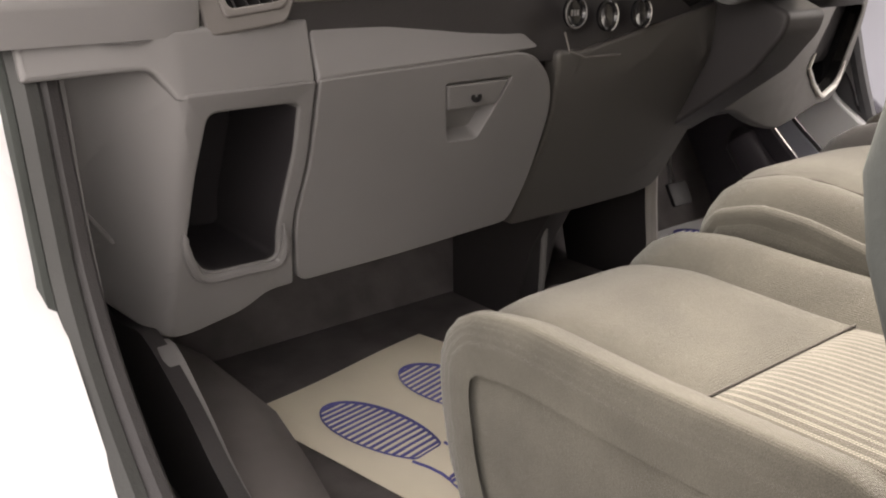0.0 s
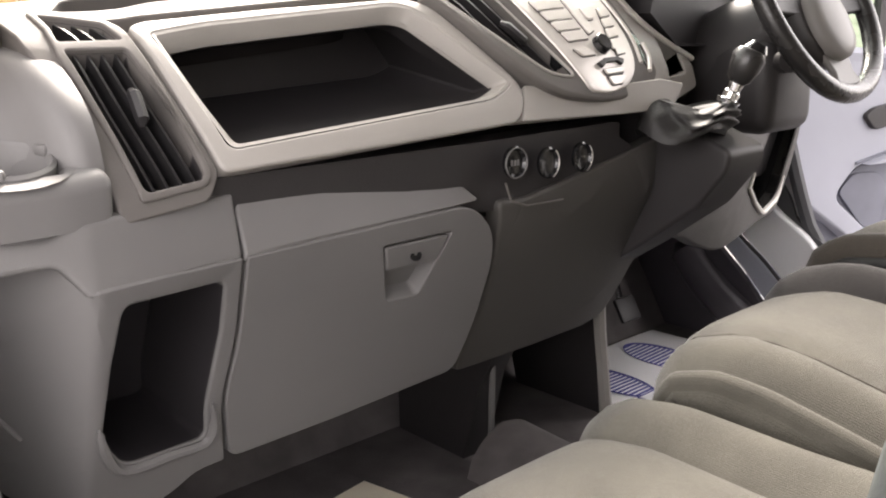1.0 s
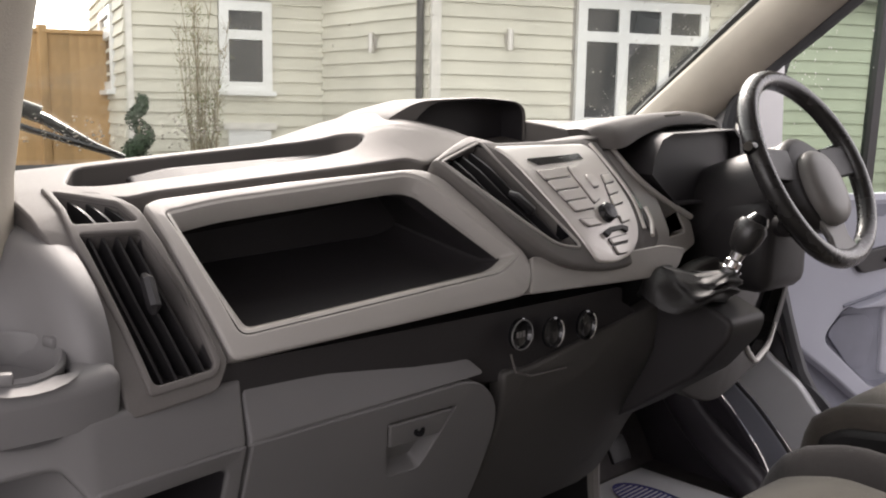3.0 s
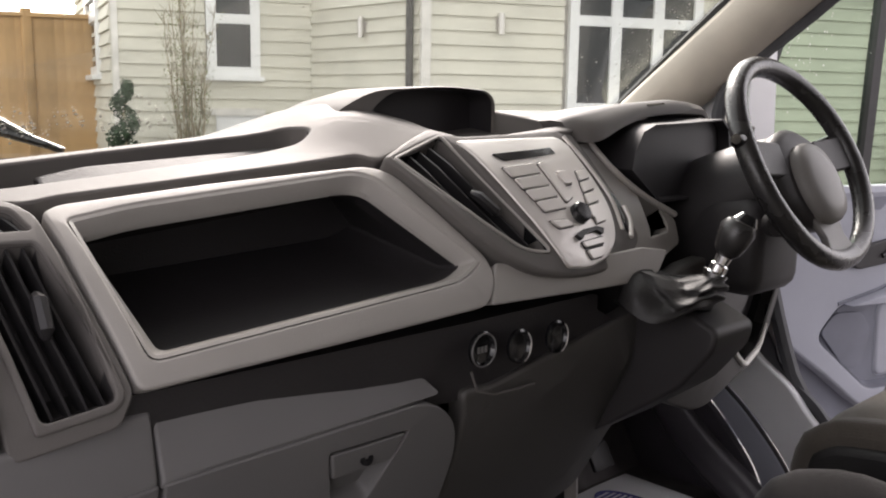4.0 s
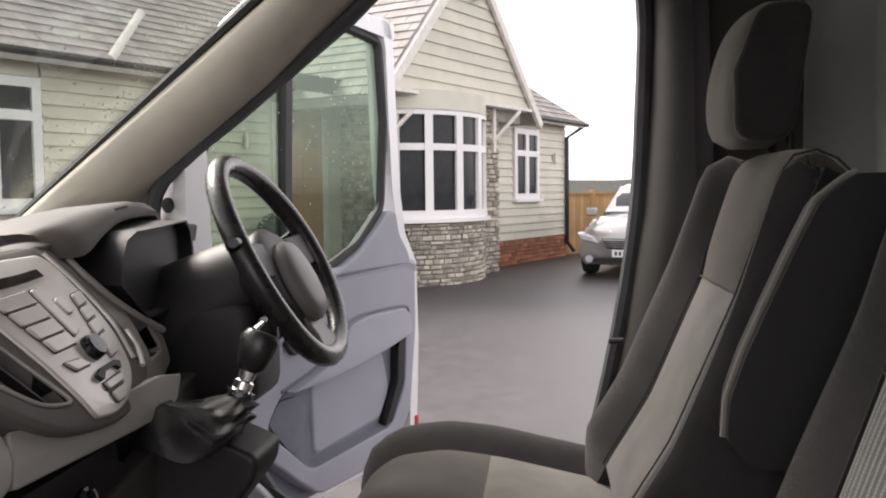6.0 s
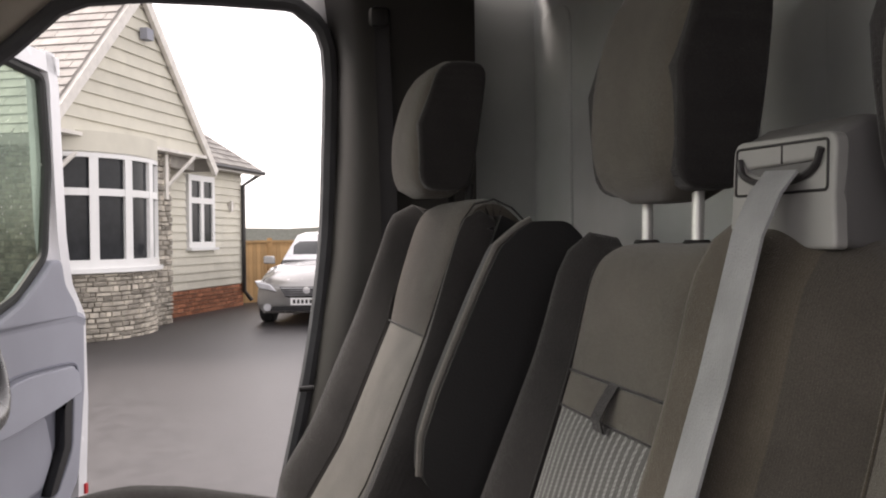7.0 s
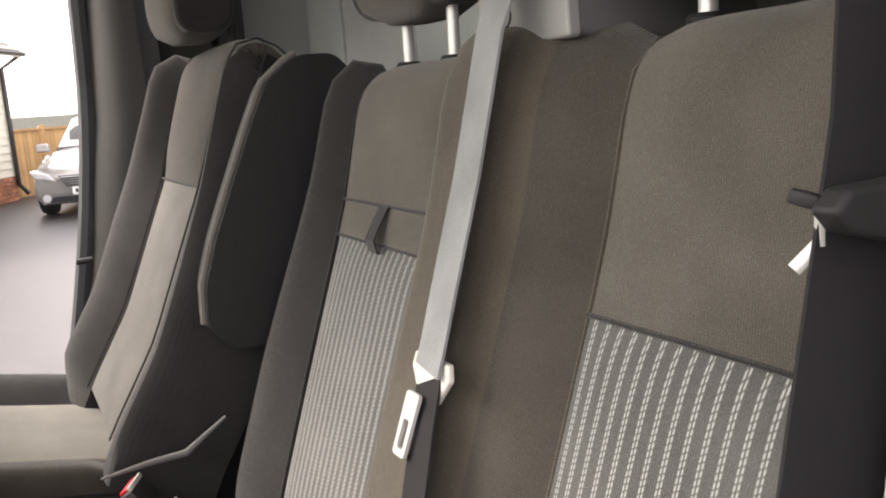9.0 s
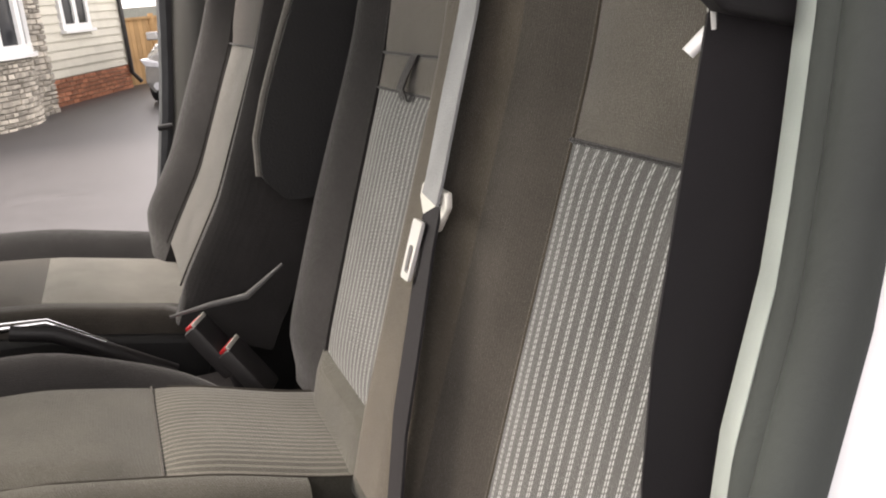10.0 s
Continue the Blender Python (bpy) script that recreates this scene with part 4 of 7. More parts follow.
part("stalk", tube([wc + V((-0.06, 0.05, 0.0)), wc + V((-0.13, 0.03, 0.02)), wc + V((-0.155, 0.02, 0.03)), wc + V((-0.185, 0.015, 0.035)), wc + V((-0.20, 0.012, 0.038))], [0.007, 0.008, 0.013, 0.014, 0.008], 12), GLOSSB, sw, "black stalk")
part("stalk", tube([wc + V((0.06, 0.05, 0.0)), wc + V((0.14, 0.04, 0.02)), wc + V((0.19, 0.035, 0.03))], [0.007, 0.009, 0.011], 12), GLOSSB, sw, "black stalk")
part("ignition", spun([(0, 0), (0.02, 0), (0.02, 0.02), (0.006, 0.022), (0.0, 0.022)], wc + V((-0.09, 0.0, -0.10)), (-0.5, -0.8, 0.1), 18), BLACK, sw)

# ---- the van: body, floor, glass ----
floor = single("floor", box(-0.80, 0.93, -1.16, 0.46, -0.08, -0.03), MATF, "black rubber cab floor", "floor", "structure")
single("wall_toe_board", slab([(-0.93, 0), (0.93, 0), (0.93, 0.5), (-0.93, 0.5)], plane_map((0, 0.44, -0.06), (1, 0, 0), (0, 0.5, 0.86)), -0.03, 0.0), MATF, "black sloping toe board", "wall", "structure")
single("wall_front", box(-0.93, 0.93, 0.60, 0.64, 0.2, 0.73), BLACK, "dark front bulkhead of the cab", "wall", "structure")
single("ceiling", box(-0.86, 0.86, -1.16, -0.10, 1.40, 1.44, 0.015), LINER, "beige headliner", "ceiling", "structure")
single("trim_header", box(-0.80, 0.80, -0.14, 0.0, 1.345, 1.42, 0.02), LINER, "beige trim above the windscreen", "trim", "structure")
bulk = single("wall_bulkhead", box(-0.95, 0.95, -1.19, -1.15, -0.08, 1.44), WALLG, "grey painted steel bulkhead", "wall", "structure")
for k in range(6):
    x = -0.78 + 0.31 * k
    part("pressing", slab(rpoly([(x - 0.09, 0.25), (x + 0.09, 0.25), (x + 0.09, 1.34), (x - 0.09, 1.34)], 0.06), plane_map((0, -1.15, 0), (-1, 0, 0), (0, 0, 1)), 0.0, 0.006, lip=0.0055), WALLG, bulk, soft=True)
single("wall_side_rear", box(0.90, 0.96, -1.19, -0.86, -0.08, 1.44), WALLG, "grey rear side wall of the cab", "wall", "structure")
single("wall_side_rear_near", box(-0.96, -0.90, -1.19, -0.86, -0.08, 1.44), WALLG, "grey rear side wall of the cab", "wall", "structure")

# door openings: painted frame, seal
def opening(sx):
    pts = [(-0.60, 0.30), (-0.665, 0.60), (-0.70, 0.84), (-0.71, 1.05), (-0.71, 1.27), (-0.66, 1.345), (-0.58, 1.362), (-0.25, 1.352), (-0.11, 1.25), (0.135, 1.06), (0.25, 0.975), (0.33, 0.89), (0.33, 0.76),
           (0.22, 0.60), (0.16, 0.40), (0.08, 0.22), (-0.10, 0.12), (-0.40, 0.09), (-0.56, 0.14)]
    sm = []
    for i in range(len(pts)):
        a, b, c, d = (V(pts[(i + k) % len(pts)]) for k in (-1, 0, 1, 2))
        for t in (0, 0.33, 0.67):
            sm.append(0.5 * (2 * b + (c - a) * t + (2 * a - 5 * b + 4 * c - d) * t * t + (3 * b - a - 3 * c + d) * t**3))
    return [V((sx * (0.945 - 0.06 * max(p[1] - 0.8, 0)), p[0], p[1])) for p in sm]
right_open = opening(1)
single("trim_door_seal", tube(right_open, 0.017, 8, closed=True), SEALG, "dark grey rubber door seal", "door seal", "structure")
outer = [V((p.x + 0.045, (p.y + 0.2) * 1.13 - 0.2, (p.z - 0.7) * 1.13 + 0.7)) for p in right_open]
single("wall_door_frame", loft([right_open, [p + V((0.03, 0, 0)) for p in right_open], outer, [p + V((-0.05, 0, 0)) for p in outer]], caps=False), WHITE, "white painted door frame", "door frame", "structure")

# rear post of the driver's opening, with black trim
def post(sx, name):
    rows = []
    for z, y0, y1 in ((-0.05, -0.58, -0.98), (0.30, -0.615, -1.0), (0.60, -0.675, -1.0), (0.84, -0.71, -1.0), (1.05, -0.72, -1.0), (1.25, -0.72, -1.0), (1.42, -0.70, -1.0)):
        x1, x0 = 0.935, 0.84
        rows.append([V((sx * q, y, z)) for q, y in ((x1, y0), (x0 + 0.03, y0 - 0.02), (x0, y0 - 0.06), (x0, y1), (x1, y1))])
    return single(name, loft(rows), POSTG, "dark plastic door post trim", "post trim", "structure", smooth=50)
post(1, "trim_post_driver")
belt_d = thing("driver_seat_belt", (0.82, -0.82, 0.6), "black driver seat belt on the door post", "seat belt")
part("webbing", tube([(0.835, -0.80, 1.32), (0.83, -0.815, 0.9), (0.81, -0.80, 0.5), (0.80, -0.78, 0.1)], 0.024, 8, flat=0.1), BELTD, belt_d)
part("anchor", box(0.815, 0.84, -0.82, -0.78, 1.30, 1.34, 0.01), BLACK, belt_d)
part("buckle_stop", tube([(0.875, -0.64, 0.585), (0.868, -0.668, 0.587)], 0.006, 8), BLACK, belt_d)
part("foot_bracket", box(0.82, 0.93, -0.74, -0.60, 0.285, 0.325, 0.01), BLACK, belt_d)

# windscreen posts
def a_post(sx):
    rows = []
    for t in (0, 0.12, 0.3, 0.5, 0.7, 0.85, 1.0):
        f, r = V((0.62 - 0.715 * t, 0.845 + 0.55 * t)), V((0.37 - 0.60 * t + 0.06 * max(1 - t / 0.5, 0), 0.84 + 0.55 * t))
        xi, xo = 0.885 - 0.05 * t, 0.95 - 0.05 * t
        m = (f + r) / 2
        rows.append([V((sx * x, y, z)) for x, y, z in ((xo, f.x + 0.02, f.y), (xi + 0.015, f.x, f.y), (xi - 0.012, (f.x * 2 + m.x) / 3, (f.y * 2 + m.y) / 3), (xi - 0.016, m.x, m.y),
                                                      (xi - 0.004, (r.x * 2 + m.x) / 3, (r.y * 2 + m.y) / 3), (xi + 0.03, r.x, r.y), (xo, r.x - 0.01, r.y))])
    return rows
single("trim_windscreen_post_driver", loft(a_post(1)), PILLAR, "beige windscreen post trim", "post trim", "structure", smooth=80)
near_rows = []
for z, y0, x0 in ((0.60, 0.14, -0.80), (0.70, 0.15, -0.795), (0.79, 0.163, -0.787), (0.87, 0.16, -0.775), (0.96, 0.15, -0.762), (1.1, 0.09, -0.75), (1.25, -0.02, -0.75), (1.42, -0.14, -0.75)):
    near_rows.append([V(p) for p in ((x0, y0, z), (x0 - 0.01, y0 - 0.03, z), (x0 - 0.045, y0 - 0.075, z), (x0 - 0.10, y0 - 0.11, z), (x0 - 0.16, y0 - 0.11, z), (x0 - 0.17, y0 + 0.2, z), (x0 - 0.03, y0 + 0.2, z))])
single("trim_windscreen_post_passenger", loft(near_rows), PILLAR, "beige windscreen post trim", "post trim", "structure", smooth=80)

wt = thing("windscreen", (0, 0.7, 0.82), "windscreen with dried rain specks", "windscreen")
pane = [(-0.93, 0.0), (0.93, 0.0), (0.84, 1.1), (-0.84, 1.1)]
pn = part("pane", slab(pane, plane_map((0, 0.74, 0.763), (1, 0, 0), (0, -0.79, 0.61)), -0.004, 0.0), SCREEN, wt)
pn.visible_shadow = False
part("edge_band", tube([(-0.93, 0.735, 0.757), (0.93, 0.735, 0.757)], 0.012, 6), RUBBER, wt)
for sx in (-1, 1):
    part("edge_band", tube([(sx * 0.93, 0.735, 0.76), (sx * 0.92, 0.64, 0.835), (sx * 0.84, -0.13, 1.44)], 0.012, 6), RUBBER, wt)
speck_rng = random.Random(17)
def specks(fm, centres, count):
    """Dried drops: tiny raised lenses on a pane."""
    bm = bmesh.new()
    for _ in range(count):
        cu, cv, ru, rv = speck_rng.choice(centres)
        u, v, r = cu + speck_rng.gauss(0, ru), cv + speck_rng.gauss(0, rv), speck_rng.uniform(0.0008, 0.0024)
        rim = [bm.verts.new(fm(u + r * math.cos(k * 1.047), v + r * 1.3 * math.sin(k * 1.047), 0.0)) for k in range(6)]
        mid = bm.verts.new(fm(u, v, r * 0.7))
        for k in range(6):
            bm.faces.new((rim[k], rim[(k + 1) % 6], mid))
    return bm
part("rain_specks", specks(plane_map((0, 0.66, 0.825), (1, 0, 0), (0, -0.79, 0.61)), [(0.80, 0.25, 0.05, 0.10), (0.80, 0.55, 0.05, 0.12), (0.72, 0.45, 0.08, 0.2), (-0.34, 0.0, 0.03, 0.03), (-0.5, 0.0, 0.06, 0.02), (0.3, 0.5, 0.3, 0.2)], 420), PALE, wt, "dried rain specks", kind="stuff")
cowl = single("trim_cowl", loft([[V((-0.95, y, z)), V((0.95, y, z)), V((0.95, y, z - 0.08)), V((-0.95, y, z - 0.08))] for y, z in ((0.615, 0.735), (0.80, 0.74), (0.95, 0.735))]), BLACK, "black cowl below the windscreen", "cowl", "structure")
single("wall_bonnet", loft([[V((-0.9, y, z)), V((-0.5, y, z + 0.02)), V((0.5, y, z + 0.02)), V((0.9, y, z)), V((0.9, y, z - 0.1)), V((-0.9, y, z - 0.1))] for y, z in ((0.95, 0.70), (1.3, 0.58), (1.55, 0.38))]), WHITE, "white van bonnet", "bonnet", "structure")
wip = thing("wiper", (-0.55, 0.8, 0.83), "black windscreen wiper arm", "wiper")
part("arm", tube([(-0.66, 0.85, 0.89), (-0.60, 0.825, 0.872), (-0.53, 0.80, 0.842), (-0.45, 0.79, 0.795), (-0.40, 0.785, 0.775)], [0.012, 0.012, 0.010, 0.008, 0.006], 8), GLOSSB, wip)
part("blade", tube([(-0.70, 0.80, 0.875), (-0.56, 0.79, 0.825), (-0.43, 0.78, 0.785)], 0.006, 6), GLOSSB, wip)
part("arm_cap", tube([(-0.575, 0.81, 0.868), (-0.54, 0.80, 0.852)], [0.012, 0.015], 10), BLACK, wip)

# front posts below the windscreen, footwell sides
single("wall_front_post_near", loft([[V((x, y, z)) for x, y in ((-0.985, -0.045 - q), (-0.955, -0.03 - q), (-0.945, 0.62), (-1.03, 0.62), (-1.03, 0.05))] for z, q in ((-0.1, 0.30), (0.10, 0.25), (0.20, 0.16), (0.36, 0.035), (0.52, 0.005), (0.68, -0.05), (0.95, -0.25))]), WHITE, "white painted front door post", "door post", "structure", smooth=60)
seal_n = [(-0.945, 0.36, 1.0), (-0.945, 0.16, 0.86), (-0.945, 0.04, 0.68), (-0.945, -0.025, 0.56), (-0.945, -0.05, 0.44), (-0.945, -0.075, 0.34), (-0.945, -0.14, 0.24), (-0.945, -0.26, 0.14), (-0.945, -0.45, 0.075), (-0.945, -0.65, 0.07)]
seal_n = curve(seal_n)
nsl = thing("trim_door_seal_near", (-0.945, -0.1, 0.3), "black rubber seal round the door opening", "door seal", kind="structure")
part("bead", tube(seal_n, 0.016, 8), RUBBER, nsl)
part("flange", tube([(x + 0.022, y + 0.012, z + 0.01) for x, y, z in seal_n], 0.014, 8), BLACK, nsl)
part("lip", tube([(x - 0.018, y - 0.006, z - 0.008) for x, y, z in seal_n], 0.007, 6), RUBBERG, nsl)
single("wall_kick_panel", loft([[V((-0.945, y, z)), V((-0.90, y, z)), V((-0.90, 0.5, z)), V((-0.945, 0.5, z))] for y, z in ((-0.30, -0.08), (-0.18, 0.12), (-0.06, 0.25), (-0.02, 0.4), (0.0, 0.6))]), GREY, "grey kick panel beside the footwell", "kick panel", "structure")
sill = thing("trim_sill", (-0.82, -0.2, 0.0), "black sill cover in the passenger doorway", "sill trim", kind="structure")
part("cover", loft([[V((x + (k if x > -0.70 else 0), y, z)) for x, z in ((-0.80, -0.08), (-0.80, 0.045), (-0.775, 0.06), (-0.67, 0.05), (-0.625, 0.015), (-0.605, -0.08))] for y, k in ((-1.1, -0.08), (-0.5, -0.08), (-0.12, -0.06), (0.0, -0.03), (0.15, 0.0), (0.40, 0.0))]), COVERG, sill, smooth=60)
part("tread", loft([[V((x, y, z)) for x, z in ((-0.93, -0.08), (-0.93, 0.05), (-0.90, 0.06), (-0.86, 0.05), (-0.80, 0.03), (-0.80, -0.08))] for y in (-1.1, -0.4, 0.1, 0.35)]), BLACK, sill, smooth=60)
part("riser", slab(flat_curve([(0.34, 0.30), (0.16, 0.222), (0.06, 0.228), (-0.05, 0.180), (-0.15, 0.118), (-0.32, 0.06)]) + [(-0.32, -0.05), (0.34, -0.05)], lambda y, z, h: V((-0.835 - h, y, z)), -0.02, 0.0), BLACK, sill)
part("strip", slab(flat_curve([(0.102, 0.196), (0.031, 0.220), (-0.05, 0.170), (-0.141, 0.105), (-0.30, 0.05)]) + flat_curve([(-0.22, -0.04), (-0.10, -0.02), (-0.005, 0.032), (0.05, 0.105), (0.102, 0.196)])[:-1], lambda y, z, h: V((-0.825 - h, y, z)), -0.018, 0.006, lip=0.005), GREY, sill, "grey scuff strip", soft=True)
# driver's footwell side
fw = thing("trim_footwell_driver", (0.85, 0.2, 0.1), "dark footwell lining beside the driver's door", "footwell trim", kind="structure")
sill_line = [(0.42, 0.47), (0.36, 0.33), (0.272, 0.236), (0.193, 0.172), (0.108, 0.084), (0.062, 0.01), (0.05, -0.05)]
front_line = [(0.50, 0.45), (0.39, 0.29), (0.304, 0.200), (0.245, 0.145), (0.165, 0.052), (0.12, -0.05)]
seal_line = [(0.30, 0.48), (0.222, 0.377), (0.190, 0.314), (0.106, 0.255), (0.054, 0.198), (0.022, 0.166), (-0.004, 0.125), (-0.03, 0.04), (-0.04, -0.05)]
def side(x0):
    return lambda y, z, h: V((x0 - h, y, z))
sc, fc, rc = flat_curve(sill_line), flat_curve(front_line), flat_curve(seal_line)
part("lining", slab(fc + [(0.60, -0.05), (0.60, 0.45)], side(0.872), -0.02, 0.0), LINING, fw)
part("lining_bulge", tube(curve([(0.875, 0.42, 0.20), (0.865, 0.34, 0.115), (0.858, 0.25, 0.05), (0.855, 0.17, 0.0), (0.855, 0.13, -0.04)], 4), [0.02] + [0.045] * 15 + [0.04], 16), LINING, fw, "rounded wheel arch under the lining")
part("step_trim", slab(sc + fc[::-1], side(0.893), -0.02, 0.0, lip=0.006), CARD, fw, "lilac sill trim", soft=True)
part("step_joint", tube([(0.902, y, z) for y, z in sc], 0.006, 8), BLACK, fw)
part("post_panel", slab(rc + sc[::-1], side(0.91), -0.02, 0.0, lip=0.008), WHITE, fw, "white painted sill of the door opening", soft=True)
# dark sheet added as the shade in the gap to the door jamb
part("seal_flange", slab([(y - 0.055, z - 0.03) for y, z in rc] + rc[::-1], side(0.93), -0.012, 0.0), SEALG, fw)

# floor paper with printed shoe shapes
def paper(corner, ang, wide, deep, label, stock=PAPER):
    c, s = math.cos(ang), math.sin(ang)
    m = lambda a, b, h: V((corner[0] + c * a - s * b, corner[1] + s * a + c * b, -0.029 + h + 0.004 * math.sin(9 * a + 4 * b) ** 2))
    t = thing("paper_mat", (corner[0], corner[1], -0.03), label, "floor paper", "paper mats on the floor")
    n = 8
    part("sheet", slab([(0, 0), (wide, 0), (wide, deep), (0, deep)], m, 0.0, 0.0015, (), [wide * k / n for k in range(1, n)], [deep * k / n for k in range(1, n)]), stock, t)
    for q in (0.25, 0.69):
        sole = [(wide * q + 0.052 * math.cos(a) * (1 + 0.12 * math.sin(a)), deep * 0.57 + max(0.118 * math.sin(a), -0.098)) for a in np.linspace(0, 2 * math.pi, 41)[:-1]]
        heel = [(wide * q + 0.042 * math.cos(a), deep * 0.57 - 0.20 + min(0.055 * math.sin(a), 0.036)) for a in np.linspace(0, 2 * math.pi, 29)[:-1]]
        for e in (-1, 1):
            part("print_outline", tube([m(wide * q + e * w, deep * 0.57 + b, 0.003) for w, b in ((0.034, -0.098), (0.030, -0.125), (0.030, -0.15), (0.034, -0.168))], 0.002, 4, flat=0.5), INK, t)
        for loop in (sole, heel):
            part("print_outline", tube([m(a, b, 0.003) for a, b in loop], 0.0026, 4, closed=True, flat=0.5), INK, t, "blue printed outline")
            lo, hi = min(b for _, b in loop), max(b for _, b in loop)
            for b in np.arange(lo + 0.008, hi - 0.006, 0.0125):
                xs = [a0 + (a1 - a0) * (b - b0) / (b1 - b0) for (a0, b0), (a1, b1) in zip(loop, loop[1:] + loop[:1]) if (b0 - b) * (b1 - b) < 0]
                if len(xs) >= 2:
                    part("print_line", tube([m(min(xs), b, 0.003), m(max(xs), b, 0.003)], 0.0022, 4, flat=0.4), INK, t)
    return t
paper((-0.548, -0.211), math.radians(10.7), 0.40, 0.46, "cream paper mat printed with blue shoe soles")
paper((0.31, 0.10), math.radians(0), 0.48, 0.34, "white paper mat with printed shoe soles under the pedals", PAPERW)

ped = thing("pedal_set", (0.45, 0.36, 0.0), "steel pedals with black rubber pads", "pedals")
for x in (0.34, 0.47, 0.60):
    part("pedal_arm", tube([(x, 0.46, 0.30), (x, 0.42, 0.16), (x + 0.005, 0.40, 0.08)], 0.008, 8), CHROME, ped)
    part("pedal_pad", moved(box(-0.035, 0.035, -0.006, 0.006, -0.03, 0.03, 0.005), Matrix.Translation((x + 0.005, 0.385, 0.085)) @ Euler((radians(-30), 0, 0)).to_matrix().to_4x4()), BLACK, ped)

tun = thing("heater_housing", (-0.03, 0.2, 0.0), "dark heater housing under the dashboard", "heater housing")
part("body", loft([[V((x, y, z)) for x, y in ((-0.05, 0.12 + q), (0.0, 0.12 + q), (0.06, 0.16 + q), (0.06, 0.45), (-0.05, 0.45))] for z, q in ((-0.03, 0.14), (0.12, 0.10), (0.24, 0.03), (0.34, 0.0))]), BLACK, tun, smooth=50)
# grey tube painted in as the highlight along the duct's edge
part("duct_edge", tube([(-0.045, 0.17, 0.30), (-0.034, 0.198, 0.164), (-0.015, 0.225, -0.02)], 0.006, 8), GREY, tun)
# one plate: face black as shade, edge tube pale as the light on it
part("side_plate", loft([[V((0.25 + q, y, z)), V((0.275 + q, y, z)), V((0.275 + q, 0.45, z)), V((0.25 + q, 0.45, z))] for y, z, q in ((0.21, -0.03, 0.04), (0.2, 0.15, 0.0), (0.19, 0.36, -0.03))]), BLACK, tun)
part("plate_edge", tube([(0.237, 0.186, 0.34), (0.262, 0.196, 0.16), (0.30, 0.206, -0.025)], 0.014, 8), TRIM, tun)
part("foot_hump", loft([[V((x, y, z)) for x, z in [(-0.10 + 0.2 * k / 14, -0.035 + (h + 0.035) * math.sin(math.pi * k / 14) ** 0.55) for k in range(15)]] for y, h in ((-0.10, -0.03), (-0.06, 0.0), (0.0, 0.02), (0.08, 0.04), (0.2, 0.05))]), MATF, tun, smooth=60)

# ---- driver's door, swung open ----
DH, DD = V((0.985, 0.25, 0)), V((0.944, -0.33, 0)).normalized()
DN = V((DD.y, -DD.x, 0))
def door_map(a, z, h):
    return DH + DD * a + V((0, 0, z)) + DN * h
dd = thing("driver_door", (0.985, 0.25, 0.1), "open driver's door with lilac-grey trim and tinted window", "van door")
skin = [(0.0, 0.02), (0.90, 0.02), (1.0, 0.12), (1.045, 0.45), (1.04, 0.635), (0.0, 0.65)]
part("outer_skin", slab(rpoly(skin, 0.03), door_map, -0.10, -0.05, lip=0.01), WHITE, dd, "white painted outer panel", soft=True)
card = [(0.46, 0.065), (0.86, 0.06), (0.99, 0.18), (1.035, 0.45), (1.035, 0.652), (0.96, 0.672), (0.62, 0.662), (0.30, 0.655), (0.02, 0.69), (0.045, 0.50), (0.053, 0.435), (0.056, 0.392), (0.072, 0.343), (0.164, 0.268), (0.265, 0.2), (0.372, 0.12)]
pocket = [(0.222, 0.300), (0.296, 0.381), (0.414, 0.383), (0.579, 0.393), (0.783, 0.416), (0.968, 0.444), (0.955, 0.27), (0.865, 0.160), (0.42, 0.145)]
# darker colour of this frame stands in for the shade beside the card
part("inner_frame", slab(rpoly([(0.0, 0.05), (0.88, 0.05), (0.99, 0.15), (1.03, 0.45), (1.03, 0.63), (0.0, 0.64)], 0.03), door_map, -0.056, -0.044), CARDD, dd, "inner frame of the door, coloured dark as shade")
part("card", slab(rpoly(card, 0.03), door_map, -0.05, 0.0, [rpoly(pocket, 0.035)], lip=0.008), CARD, dd, "lilac-grey door card", soft=True)
pk = rpoly(pocket, 0.035)
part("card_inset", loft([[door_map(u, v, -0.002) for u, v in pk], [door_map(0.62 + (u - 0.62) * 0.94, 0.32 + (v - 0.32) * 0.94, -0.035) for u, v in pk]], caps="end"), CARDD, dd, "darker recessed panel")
part("inset_plate", slab(rpoly([(0.47, 0.165), (0.84, 0.185), (0.90, 0.27), (0.86, 0.398), (0.579, 0.372), (0.46, 0.366)], 0.03), door_map, -0.034, -0.027, lip=0.012), CARD, dd, soft=True)
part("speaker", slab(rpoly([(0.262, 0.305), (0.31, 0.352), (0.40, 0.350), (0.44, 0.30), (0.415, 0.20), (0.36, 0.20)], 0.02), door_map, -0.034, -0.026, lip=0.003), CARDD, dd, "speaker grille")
part("dark_end", slab(rpoly([(0.945, 0.432), (0.966, 0.436), (0.952, 0.28), (0.87, 0.17), (0.83, 0.165), (0.915, 0.29), (0.92, 0.40)], 0.01), door_map, -0.034, -0.004), GLOSSB, dd)
